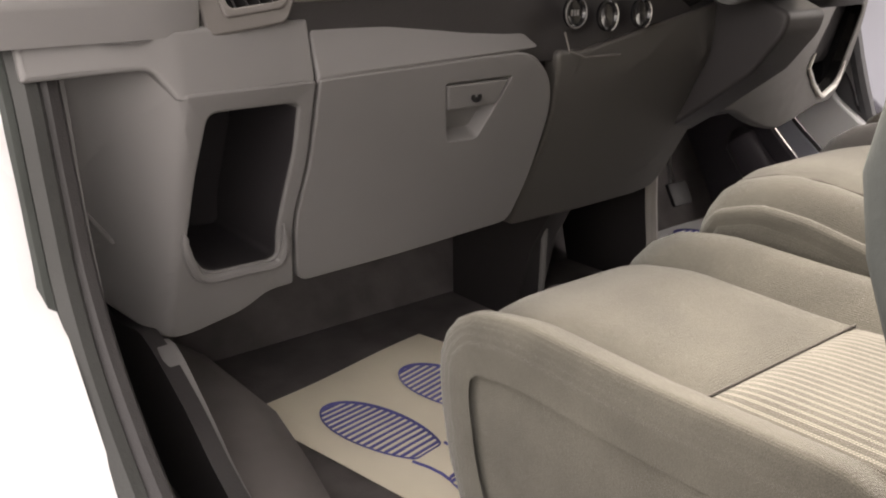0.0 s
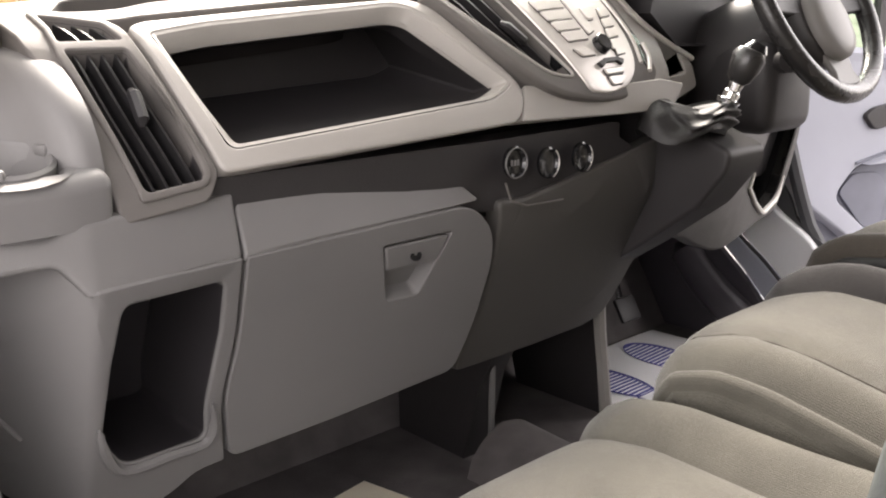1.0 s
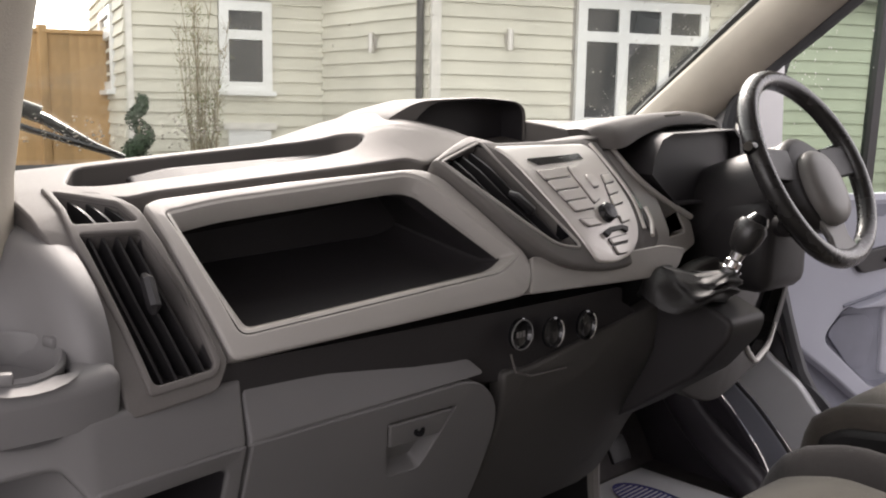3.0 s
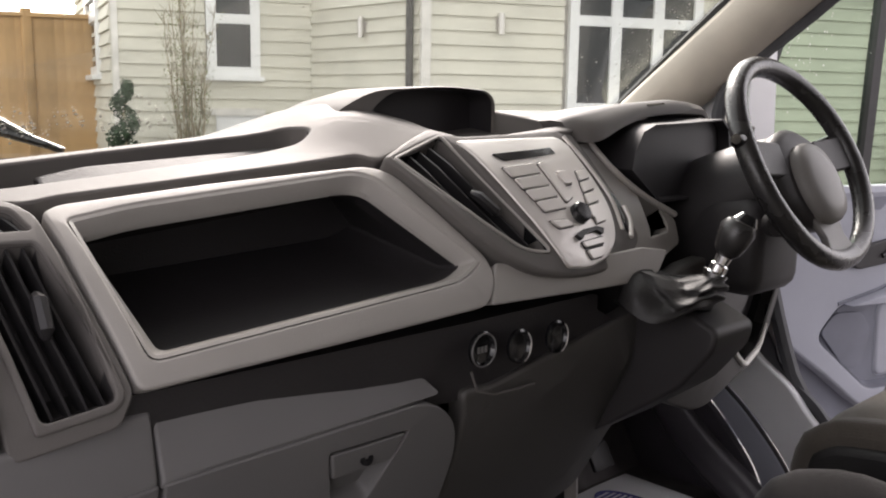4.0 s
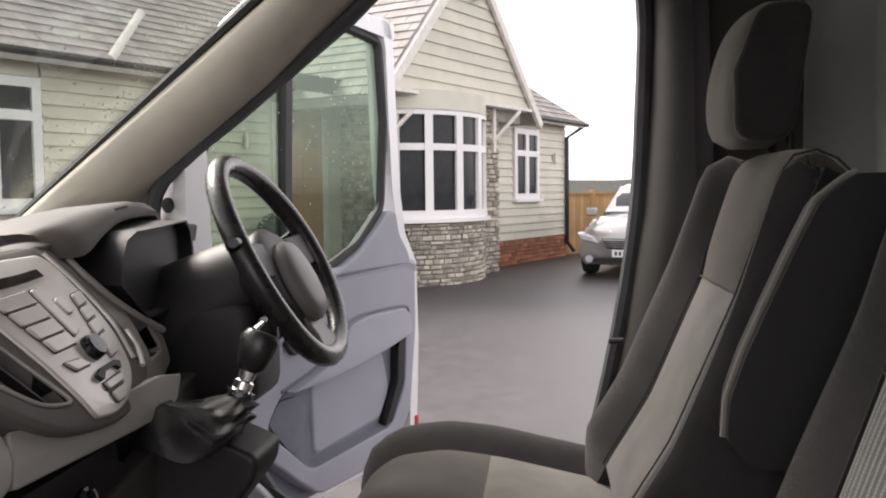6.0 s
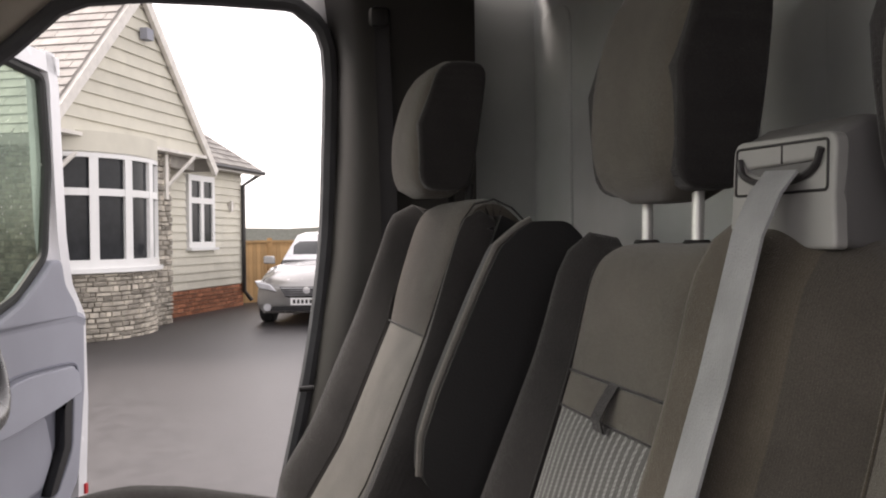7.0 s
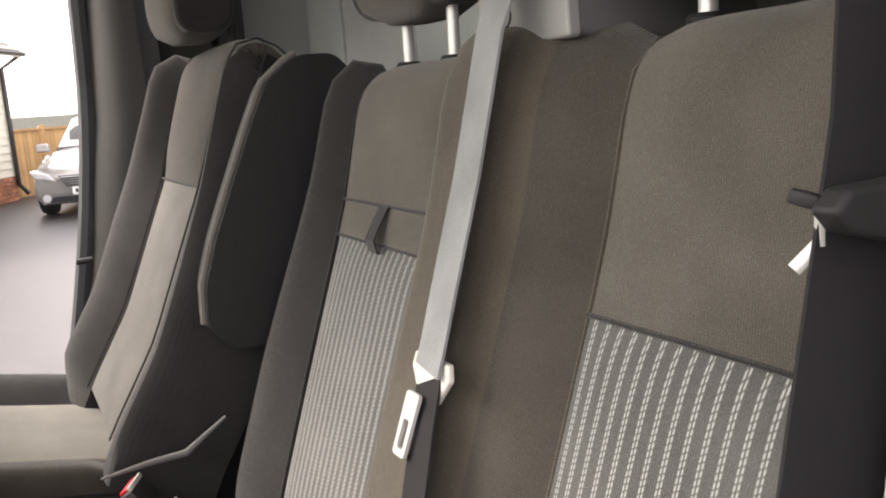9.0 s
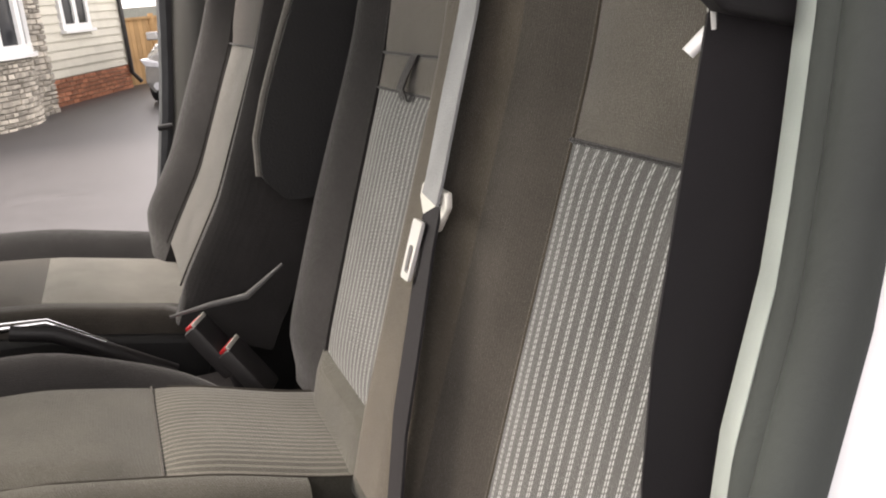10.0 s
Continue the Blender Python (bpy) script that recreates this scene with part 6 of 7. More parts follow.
part("webbing", ribbon([(-0.70, -0.865, 1.15), (-0.70, -0.839, 0.82), (-0.70, -0.825, 0.756), (-0.70, -0.798, 0.632), (-0.70, -0.79, 0.57), (-0.70, -0.785, 0.45), (-0.70, -0.785, 0.25)], 0.028, (0.25, 1, 0)), BELTD, ob)
part("runner", loft([[V((x, y, z)) for y, z in ((-0.786, 0.787), (-0.795, 0.795), (-0.885, 0.797), (-0.885, 0.764), (-0.83, 0.769), (-0.795, 0.778))] for x in (-0.716, -0.703)]), BLACKS, ob, bevel=0.003)
part("tongue_grip", moved(box(-0.006, 0.006, -0.003, 0.003, -0.003, 0.003, 0.0012), Matrix.Translation((-0.690, -0.800, 0.789)) @ Euler((0, radians(-15), radians(25))).to_matrix().to_4x4()), BLACKS, ob)
part("tongue_neck", tube([(-0.6935, -0.8045, 0.786), (-0.6935, -0.8045, 0.770)], 0.0022, 8), STEEL, ob)
part("tongue_steel", tube([(-0.6935, -0.806, 0.772), (-0.688, -0.796, 0.761)], 0.003, 8, flat=0.3), STEEL, ob)

# ---- driver's seat ----
DB = Prof([(-0.58, 0.34), (-0.62, 0.42), (-0.69, 0.535), (-0.777, 0.74), (-0.815, 0.85), (-0.835, 0.91), (-0.85, 0.932), (-0.885, 0.935), (-0.925, 0.90), (-0.93, 0.80)])
DC = Prof([(-0.24, 0.14), (-0.20, 0.25), (-0.192, 0.325), (-0.205, 0.378), (-0.25, 0.408), (-0.33, 0.420), (-0.42, 0.411), (-0.50, 0.394), (-0.60, 0.373), (-0.68, 0.352)])
ds = thing("car_seat", (0.5, -0.5, -0.03), "driver's seat in dark cloth with pale inserts", "car seat")
d0, dt, dp = DB.near(-0.62, 0.41), DB.near(-0.92, 0.905), DB.near(-0.777, 0.74)
part("insert", pad_mesh(DB, 0.322, 0.612, d0, dp, 0.006, nv=24), LIGHTC, ds, "pale grey insert")
part("upper_panel", pad_mesh(DB, 0.320, 0.614, dp, dt, 0.010, nv=20, edge=lambda fx, fs: max(fx - 0.45, 0) * 0.085 * math.sin(math.pi * min(fs * 1.05, 1)) ** 0.8), CLOTHD, ds, "plain upper panel")
part("bolster", pad_mesh(DB, 0.248, 0.330, d0 - 0.04, DB.near(-0.885, 0.935), 0.0, 0.0, shape=bolster(-1, 0.012, 0.075), nv=30, edge=lambda fx, fs: (1 - fx) * (0.05 * smooth01(0.35, 0.9, fs) - 0.01)), BOLST, ds, "deep side bolster")
part("bolster", pad_mesh(DB, 0.63, 0.745, d0 - 0.04, DB.near(-0.885, 0.935), 0.0, 0.0, shape=bolster(1, 0.050, 0.085), nv=30, edge=lambda fx, fs: -fx * (0.02 + 0.045 * smooth01(0.4, 0.9, fs)) - (1 - fx) * 0.02 * (1 - smooth01(0.5, 0.7, fs))), BOLST, ds, "deep side bolster")
part("back_shell", loft([[V((0.28, y, z)), V((0.72, y, z)), V((0.70, y - t, z - 0.02)), V((0.30, y - t, z - 0.02))] for y, z, t in ((-0.60, 0.22, 0.14), (-0.71, 0.5, 0.15), (-0.81, 0.75, 0.11), (-0.875, 0.915, 0.05))]), SHELL, ds)
dci, dc1 = DC.near(-0.415, 0.411), DC.near(-0.66, 0.358)
part("front_panel", pad_mesh(DC, 0.37, 0.66, 0.0, dci, 0.010, 0.0, 0.03, nv=26), CLOTH, ds)
part("cushion_insert", pad_mesh(DC, 0.37, 0.66, dci, dc1, 0.008, 0.0, 0.03, nv=20), LIGHTK, ds, "pale cushion insert")
part("cushion_bolster", pad_mesh(DC, 0.298, 0.375, 0.0, dc1, 0.0, 0.0, 0.03, shape=bolster(-1, 0.010, 0.012), nv=26), CLOTHD, ds)
part("cushion_bolster", pad_mesh(DC, 0.655, 0.76, 0.0, dc1, 0.0, 0.0, 0.03, shape=bolster(1, 0.035, 0.06), nv=26), BOLST, ds)
side_row = [DC.at(0, s, -0.024) for s in np.linspace(0.0, DC.length - 0.02, 36)] + [V((0, -0.70, 0.12)), V((0, -0.27, 0.12))]
part("cushion_side", loft([[V((x, p.y, p.z)) for p in side_row] for x in (0.283, 0.752)]), SHELL, ds, "black vinyl cushion side", bevel=0.01)
part("seat_box", box(0.30, 0.74, -0.70, -0.30, -0.03, 0.16, 0.02), BLACK, ds)
for x, k in ((0.322, 0.0), (0.612, 0.045)):
    piping(DB, [(x + k * math.sin(math.pi * min(max((s - dp) / (dt - dp), 0) * 1.05, 1)) ** 0.8, s, 0.016) for s in np.linspace(d0, dt, 24)], ds)
piping(DB, [(x, dp, 0.010) for x in np.linspace(0.322, 0.612, 8)], ds)
arm_front = [(-0.885, 0.905), (-0.869, 0.897), (-0.838, 0.872), (-0.81, 0.814), (-0.778, 0.742), (-0.754, 0.686), (-0.735, 0.63), (-0.732, 0.58)]
arm_back = [(-0.76, 0.545), (-0.82, 0.545), (-0.88, 0.62), (-0.925, 0.72), (-0.955, 0.82), (-0.955, 0.88), (-0.93, 0.905)]
part("armrest", slab(rpoly(arm_front + arm_back, 0.012), lambda y, z, h: V((0.17 + h, y, z)), 0.0, 0.075, lip=0.02), SHELL, ds, "folded-up black armrest", soft=True)
part("armrest_piping", tube([(0.183, y + 0.002, z + 0.002) for y, z in arm_front], 0.005, 8), LIGHTC, ds, "pale piping")
part("recliner_trim", tube([(0.2, -0.585, 0.408), (0.2, -0.64, 0.414), (0.2, -0.69, 0.416), (0.2, -0.745, 0.452)], [0.002, 0.004, 0.005, 0.002], 8), GREY, ds, "pale edge of the side cover")
# handbrake and buckles
hb = thing("handbrake", (0.2, -0.5, 0.2), "handbrake lever beside the driver's seat", "handbrake")
part("lever", tube([(0.20, -0.58, 0.33), (0.20, -0.506, 0.376), (0.20, -0.44, 0.418), (0.20, -0.39, 0.430)], [0.010, 0.011, 0.013, 0.012], 12), BLACK, hb)
part("grip_tip", tube([(0.20, -0.50, 0.392), (0.20, -0.434, 0.434), (0.20, -0.38, 0.437)], [0.003, 0.005, 0.007], 10), CHROME, hb)
part("base", box(0.16, 0.26, -0.68, -0.50, -0.03, 0.30, 0.02), BLACK, hb)
for (x, y, z), tilt in (((0.165, -0.62, 0.392), 0.0), ((0.14, -0.656, 0.36), 0.3)):
    bk = thing("seat_belt_buckle", (x, y, z), "black seat belt buckle with a red button", "belt buckle", "belt buckles between the seats")
    part("case", moved(box(-0.026, 0.026, -0.012, 0.012, -0.07, 0.012, 0.006), Matrix.Translation((x, y, z)) @ Euler((radians(-35), 0, radians(-25))).to_matrix().to_4x4()), BLACK, bk)
    part("button", moved(box(-0.020, 0.020, -0.006, 0.006, 0.010, 0.016, 0.002), Matrix.Translation((x, y, z)) @ Euler((radians(-35), 0, radians(-25))).to_matrix().to_4x4()), REDP, bk, "red release button")
    part("button_edge", moved(box(-0.022, 0.022, -0.011, -0.007, 0.010, 0.016, 0.001), Matrix.Translation((x, y, z)) @ Euler((radians(-35), 0, radians(-25))).to_matrix().to_4x4()), PALE, bk)
    part("stem", tube([(x, y - 0.03, z - 0.05), (x, y - 0.06, 0.20)], 0.012, 8, flat=0.4), BELTD, bk)

# passenger rear post
nb = thing("wall_rear_post_near", (-0.93, -0.75, 0.6), "pale painted rear door post with rubber seals", "door post", kind="structure")
def near_edge(z):
    return float(np.interp(z, (0.1, 0.3, 0.45, 0.53, 0.577, 0.61, 0.639, 0.672, 0.714, 0.776, 1.0), (-0.88, -0.87, -0.82, -0.785, -0.776, -0.785, -0.794, -0.804, -0.812, -0.821, -0.845)))
zs = [0.06 + 0.034 * k for k in range(41)]
part("inner_trim", loft([[V((-0.705, near_edge(z) - 0.06, z)), V((-0.718, near_edge(z) - 0.012, z)), V((-0.770, near_edge(z) - 0.02, z)), V((-0.770, -1.0, z)), V((-0.705, -1.0, z))] for z in zs]), BLACKS, nb, "black inner post trim", smooth=60)
part("painted_edge", loft([[V((-0.716, near_edge(z) - 0.014, z)), V((-0.720, near_edge(z) - 0.003, z)), V((-0.736, near_edge(z) + 0.002, z)), V((-0.752, near_edge(z) - 0.02, z))] for z in zs]), EDGEP, nb, "pale greenish painted edge", smooth=60)
part("inner_bead", tube([(-0.757, near_edge(z) + 0.004, z) for z in zs], 0.0125, 12), RUBBERG, nb, "dusty rubber bead")
part("outer_bead", tube([(-0.780, near_edge(z) + 0.013, z) for z in zs], 0.0135, 12), RUBBERG, nb, "dusty rubber bead")
part("outer_panel", loft([[V((-0.790, near_edge(z) + 0.010, z)), V((-0.800, near_edge(z) + 0.006, z)), V((-0.812, near_edge(z) - 0.03, z)), V((-0.90, near_edge(z) - 0.10, z)), V((-0.97, near_edge(z) - 0.15, z)), V((-0.98, -1.25, z)), V((-0.802, -1.25, z))] for z in zs]), WHITE, nb, "white outer body panel", smooth=60)

# ---- outside: the drive and the house ----
GZ = -0.5
single("ground", slab([(-2000, -2000), (2000, -2000), (2000, 2000), (-2000, 2000)], lambda x, y, h: V((x, y, GZ + h)), -0.2, 0.0), ASPH, "wet black asphalt drive", "ground", "structure")
single("backdrop_hills", loft([[V((140 + 60 * math.cos(a * 0.2), y, GZ - 1)), V((140 + 60 * math.cos(a * 0.2), y, 2.2 + 1.0 * math.sin(a) + 0.5 * math.sin(2.7 * a))), V((150 + 60 * math.cos(a * 0.2), y, GZ - 1))] for a, y in ((k * 0.7, -140 + 10 * k) for k in range(29))], closed=False), HAZE, "low distant line of trees, haze in its colour", "hills", "backdrop")


HD, HN = V((0.906, -0.4235, 0)), V((0.4235, 0.906, 0))
def house_pt(s, n, z):
    return HD * s + HN * n + V((0, 0, z))


house = thing("house", house_pt(6, 8.2, GZ), "cream weatherboarded bungalow with white windows", "house")


def wall_map(n):
    """(s, z, h) on a wall that faces the drive."""
    return lambda s, z, h: house_pt(s, n - h, z)


def boards(parent, edge0, edge1, z0, z1, fmap, pitch=0.15):
    """Lapped boards between two edges given as functions of height; each its own piece."""
    z = z0
    while z < z1 - 0.01:
        top = min(z + pitch, z1)
        a0, a1, b0, b1 = edge0(z), edge1(z), edge0(top), edge1(top)
        if a1 - a0 > 0.02:
            bm = bmesh.new()
            vs = [bm.verts.new(fmap(*c)) for c in ((a0, z, 0.040), (a1, z, 0.040), (b1, top, 0.008), (b0, top, 0.008), (a0, z, 0.0), (a1, z, 0.0), (b1, top, 0.0), (b0, top, 0.0))]
            for q in ((0, 1, 2, 3), (0, 4, 5, 1), (1, 5, 6, 2), (3, 2, 6, 7), (0, 3, 7, 4), (4, 7, 6, 5)):
                bm.faces.new([vs[i] for i in q])
            part("board", bm, SIDING, parent)
        z = top


def window(parent, s0, s1, z0, z1, fmap, lights, transom=0.28, name="window"):
    """A white window with its panes, top lights over tall panes; lights: number of columns."""
    w = part(name, slab([(s0, z0), (s1, z0), (s1, z1), (s0, z1)], fmap, -0.05, 0.02), DARKW, parent, "white framed window")
    f = 0.07
    bars = [(s0 - 0.04, s1 + 0.04, z1 - f, z1 + 0.04), (s0 - 0.04, s1 + 0.04, z0 - 0.04, z0 + f), (s0 - 0.04, s0 + f, z0 + f, z1 - f), (s1 - f, s1 + 0.04, z0 + f, z1 - f)]
    zt = z1 - transom * (z1 - z0)
    if transom:
        bars.append((s0 + f, s1 - f, zt - 0.055, zt + 0.055))
    cols = [s0 + (s1 - s0) * k / lights for k in range(lights + 1)]
    for c in cols[1:-1]:
        bars.append((c - 0.065, c + 0.065, z0 + f, zt - 0.055 if transom else z1 - f))
        if transom:
            bars.append((c - 0.065, c + 0.065, zt + 0.055, z1 - f))
    for a, b, c, d in bars:
        part("frame", slab([(a, c), (b, c), (b, d), (a, d)], fmap, 0.0, 0.065), UPVC, w)
    part("sill", slab([(s0 - 0.08, z0 - 0.09), (s1 + 0.08, z0 - 0.09), (s1 + 0.08, z0 - 0.035), (s0 - 0.08, z0 - 0.035)], fmap, 0.0, 0.13), UPVC, w)
    for a, b in zip(cols, cols[1:]):
        for c, d in ((z0, zt), (zt, z1)) if transom else ((z0, z1),):
            part("pane", slab([(a + 0.04, c + 0.04), (b - 0.04, c + 0.04), (b - 0.04, d - 0.04), (a + 0.04, d - 0.04)], fmap, 0.02, 0.03), DARKW, w)
    return w


NC, NA, NG, NBK = 8.05, 9.88, 6.5, 6.95
# long wall with the big window and the front door
mc = wall_map(NC)
part("wall", slab([(2.2, GZ), (11.2, GZ), (11.2, 2.45), (2.2, 2.45)], mc, -0.25, 0.0), MORTAR, house)
cs = lambda v: (lambda z: v)
boards(house, cs(2.27), cs(3.79), GZ, 2.42, mc)
boards(house, cs(3.82), cs(5.50), GZ, 0.74, mc)
boards(house, cs(3.82), cs(5.50), 2.18, 2.42, mc)
boards(house, cs(5.53), cs(9.15), GZ, 2.42, mc)
boards(house, cs(10.42), cs(11.2), GZ, 2.42, mc)
part("corner_board", slab([(2.17, GZ), (2.27, GZ), (2.27, 2.42), (2.17, 2.42)], mc, -0.05, 0.045), BARGE, house)
window(house, 3.88, 5.46, 0.80, 2.13, mc, 3)
door = part("front_door", slab([(9.28, GZ), (10.32, GZ), (10.32, 2.12), (9.28, 2.12)], mc, 0.0, 0.03), OAK, house, "oak panelled front door")
for i in range(2):
    for j in range(5):
        a, b = 9.38 + 0.46 * i, GZ + 0.14 + 0.49 * j
        part("door_panel", slab([(a, b), (a + 0.40, b), (a + 0.40, b + 0.41), (a, b + 0.41)], mc, 0.03, 0.05), OAK, door, bevel=0.012)
for a, b, c, d in ((9.18, 9.28, GZ, 2.2), (10.32, 10.42, GZ, 2.2), (9.28, 10.32, 2.12, 2.2)):
    part("door_frame", slab([(a, c), (b, c), (b, d), (a, d)], mc, 0.0, 0.06), BARGE, house)
# side wall towards the recess
p0, p1 = house_pt(2.2, NC, 0), house_pt(1.36, NA, 0)
bd = (p1 - p0).normalized()
bn = V((bd.y, -bd.x, 0)) * -1
mb = lambda s, z, h: p0 + bd * s + V((0, 0, z)) + bn * h
part("wall", slab([(0, GZ), ((p1 - p0).length, GZ), ((p1 - p0).length, 2.45), (0, 2.45)], mb, -0.2, 0.0), MORTAR, house)
boards(house, cs(0.05), cs((p1 - p0).length - 0.02), GZ, 2.42, mb)
# recessed wall with the small window
ma = wall_map(NA)
part("wall", slab([(-0.90, GZ), (1.4, GZ), (1.4, 2.45), (-0.90, 2.45)], ma, -0.25, 0.0), MORTAR, house)
boards(house, cs(-0.83), cs(1.36), GZ, 1.08, ma)
boards(house, cs(-0.83), cs(0.12), 1.08, 2.42, ma)
boards(house, cs(0.74), cs(1.36), 1.08, 2.42, ma)
boards(house, cs(0.12), cs(0.74), 2.17, 2.42, ma)
part("corner_board", slab([(-0.90, GZ), (-0.83, GZ), (-0.83, 2.42), (-0.90, 2.42)], ma, -0.05, 0.045), BARGE, house)
window(house, 0.17, 0.70, 1.15, 2.11, ma, 1, 0.36)
part("vent_cover", slab([(0.22, 0.10), (0.72, 0.10), (0.72, 0.68), (0.22, 0.68)], ma, 0.02, 0.07), UPVC, house, "white boiler cover")
part("vent_lid", slab([(0.16, 0.66), (0.78, 0.66), (0.78, 0.74), (0.16, 0.74)], ma, 0.0, 0.12), BARGE, house)
# far side wall of the recess
me_ = lambda s, z, h: house_pt(-0.90 - 0.15 * s - h, NA + s, z)
part("wall", slab([(0, GZ), (4, GZ), (4, 2.45), (0, 2.45)], me_, -0.2, 0.0), MORTAR, house)
boards(house, cs(0.02), cs(4.0), GZ, 2.42, me_)
window(house, 1.0, 2.2, 1.15, 2.11, me_, 1, 0.3)
# wall end with brick plinth
mk = wall_map(NBK)
part("wall", slab([(12.9, GZ), (17.1, GZ), (17.1, 2.45), (12.9, 2.45)], mk, -0.25, 0.0), MORTAR, house)
boards(house, cs(13.2), cs(14.62), -0.03, 2.34, mk)
boards(house, cs(14.62), cs(15.74), -0.03, 0.68, mk)
boards(house, cs(14.62), cs(15.74), 2.10, 2.34, mk)
boards(house, cs(15.74), cs(17.1), -0.03, 2.34, mk)
window(house, 14.70, 15.70, 0.77, 2.05, mk, 2, 0.34)
part("wall", slab([(0, GZ), (5, GZ), (5, 2.4), (0, 2.4)], lambda s, z, h: house_pt(17.1, NBK + s, z) - HD * h, 0.0, 0.2), MORTAR, house)
# projecting gable
mg = wall_map(NG)
part("wall", slab([(9.7, 2.1), (14.1, 2.1), (14.1, 2.35), (12.1, 4.55), (11.9, 4.55), (9.7, 2.35)], mg, -0.25, 0.0), MORTAR, house)
boards(house, lambda z: 9.75 + max(z - 2.4, 0) * 1.0, lambda z: 14.1 - max(z - 2.4, 0) * 0.95, 2.36, 4.5, wall_map(NG - 0.15), 0.19)
part("gable_soffit", slab([(9.75, -0.25), (14.1, -0.25), (14.1, 0.5), (9.75, 0.5)], lambda s, q, h: house_pt(s, NG + q, 2.33 + h), -0.03, 0.02), BARGE, house)
mbg = wall_map(NG - 0.2)
part("bargeboard", slab([(14.42, 2.02), (14.52, 2.12), (12.07, 4.72), (12.0, 4.56)], mbg, 0.0, 0.07), BARGE, house, "pale bargeboard")
part("bargeboard", slab([(9.42, 2.02), (9.32, 2.12), (11.93, 4.72), (12.0, 4.56)], mbg, 0.0, 0.07), BARGE, house, "pale bargeboard")
part("security_light", slab([(11.98, 3.95), (12.18, 3.95), (12.18, 4.12), (11.98, 4.12)], mbg, 0.0, 0.12), CARD, house)
for s in (12.95, 9.9):
    part("bracket", slab([(s, 1.55), (s + 0.09, 1.55), (s + 0.09, 2.3), (s, 2.3)], mg, 0.0, 0.08), BARGE, house)
    part("bracket_brace", tube([house_pt(s + 0.05, NG - 0.05, 1.75), house_pt(s + 0.65, NG - 0.25, 2.28)], 0.035, 6), BARGE, house)
# bow window over a stone base
BC, BR = (11.35, NG + 0.42), 1.32
def bow(a, z, h):
    return house_pt(BC[0] + (BR + h) * math.sin(a), BC[1] - (BR + h) * math.cos(a) * 0.72, z)
amax = 1.15
arc = [amax * (k / 12 * 2 - 1) for k in range(13)]
part("bow_core", loft([[bow(a, z, -0.12) for a in arc] + [house_pt(BC[0], BC[1] + 0.2, z)] for z in (GZ, 2.36)]), MORTAR, house)
part("bow_glass", loft([[bow(a, z, -0.03) for a in arc] + [bow(a, z, -0.08) for a in arc[::-1]] for z in (0.55, 2.1)]), DARKW, house)
part("bow_head", loft([[bow(a, z, 0.04) for a in arc] + [bow(a, z, -0.1) for a in arc[::-1]] for z in (2.08, 2.38)]), SIDING, house, "cream panel over the bow window")
for z0, z1, h in ((0.50, 0.62, 0.05), (2.02, 2.10, 0.04), (1.50, 1.60, 0.03)):
    part("bow_frame", loft([[bow(a, z, h) for a in arc] + [bow(a, z, -0.06) for a in arc[::-1]] for z in (z0, z1)]), UPVC, house)
part("bow_sill", loft([[bow(a, z, 0.12) for a in arc] + [bow(a, z, -0.06) for a in arc[::-1]] for z in (0.44, 0.50)]), UPVC, house)
for k in range(6):
    a = -amax + 2 * amax * k / 5
    part("bow_mullion", loft([[bow(a + q, z, h) for q, h in ((-0.055, -0.05), (0.055, -0.05), (0.055, 0.035), (-0.055, 0.035))] for z in (0.6, 2.04)]), UPVC, house)
# roofs of separate tiles
def roof(name, s_lo, s_hi, o, up, rows, along=HD):
    """Lapped tiles between two edges; o: the eaves' start, up: one course up the slope."""
    bm = bmesh.new()
    rng = random.Random(name)
    for r in range(rows):
        lo, hi = s_lo(r), s_hi(r)
        w = 0.30
        s = lo - w * 0.5 * (r % 2)
        while s < hi:
            a, b = max(s, lo), min(s + w - 0.008, hi)
            if b - a > 0.03:
                p = V(o) + V(up) * r
                t = 0.022 + rng.random() * 0.006
                e = V(up) * 1.12
                nn = along.cross(V(up)).normalized()
                q = [p + along * a + nn * t, p + along * b + nn * t, p + along * b + e + nn * 0.006, p + along * a + e + nn * 0.006]
                vs = [bm.verts.new(x) for x in q] + [bm.verts.new(x - nn * t * (1 if i < 2 else 0.2)) for i, x in enumerate(q)]
                for f in ((0, 1, 2, 3), (0, 4, 5, 1), (1, 5, 6, 2), (0, 3, 7, 4)):
                    bm.faces.new([vs[i] for i in f])
            s += w
    return bm
c30, s30 = math.cos(radians(38)), math.sin(radians(38))
up = (HN * c30 + V((0, 0, 1)) * s30) * 0.2
def roof_part(name, s_lo, s_hi, n, z, rows):
    part("roof", roof(name, s_lo, s_hi, house_pt(0, n, z), up, rows), SLATE, house, "grey-brown roof tiles", kind="stuff")
    part("roof_deck", loft([[house_pt(s, n, z - 0.02) + up * q for s, q in ((s_lo(0), 0), (s_hi(0), 0), (s_hi(rows - 1), rows), (s_lo(rows - 1), rows))], [house_pt(s, n, z - 0.12) + up * q for s, q in ((s_lo(0), 0), (s_hi(0), 0), (s_hi(rows - 1), rows), (s_lo(rows - 1), rows))]]), MORTAR, house)
roof_part("front", lambda r: 1.9 + 0.12 * r, lambda r: 11.0, NC - 0.3, 2.42, 20)
roof_part("recess", lambda r: -1.2 + 0.10 * r, lambda r: 2.2, NA - 0.3, 2.42, 14)
roof_part("end", lambda r: 13.4, lambda r: 17.5 - 0.14 * r, NBK - 0.3, 2.33, 14)
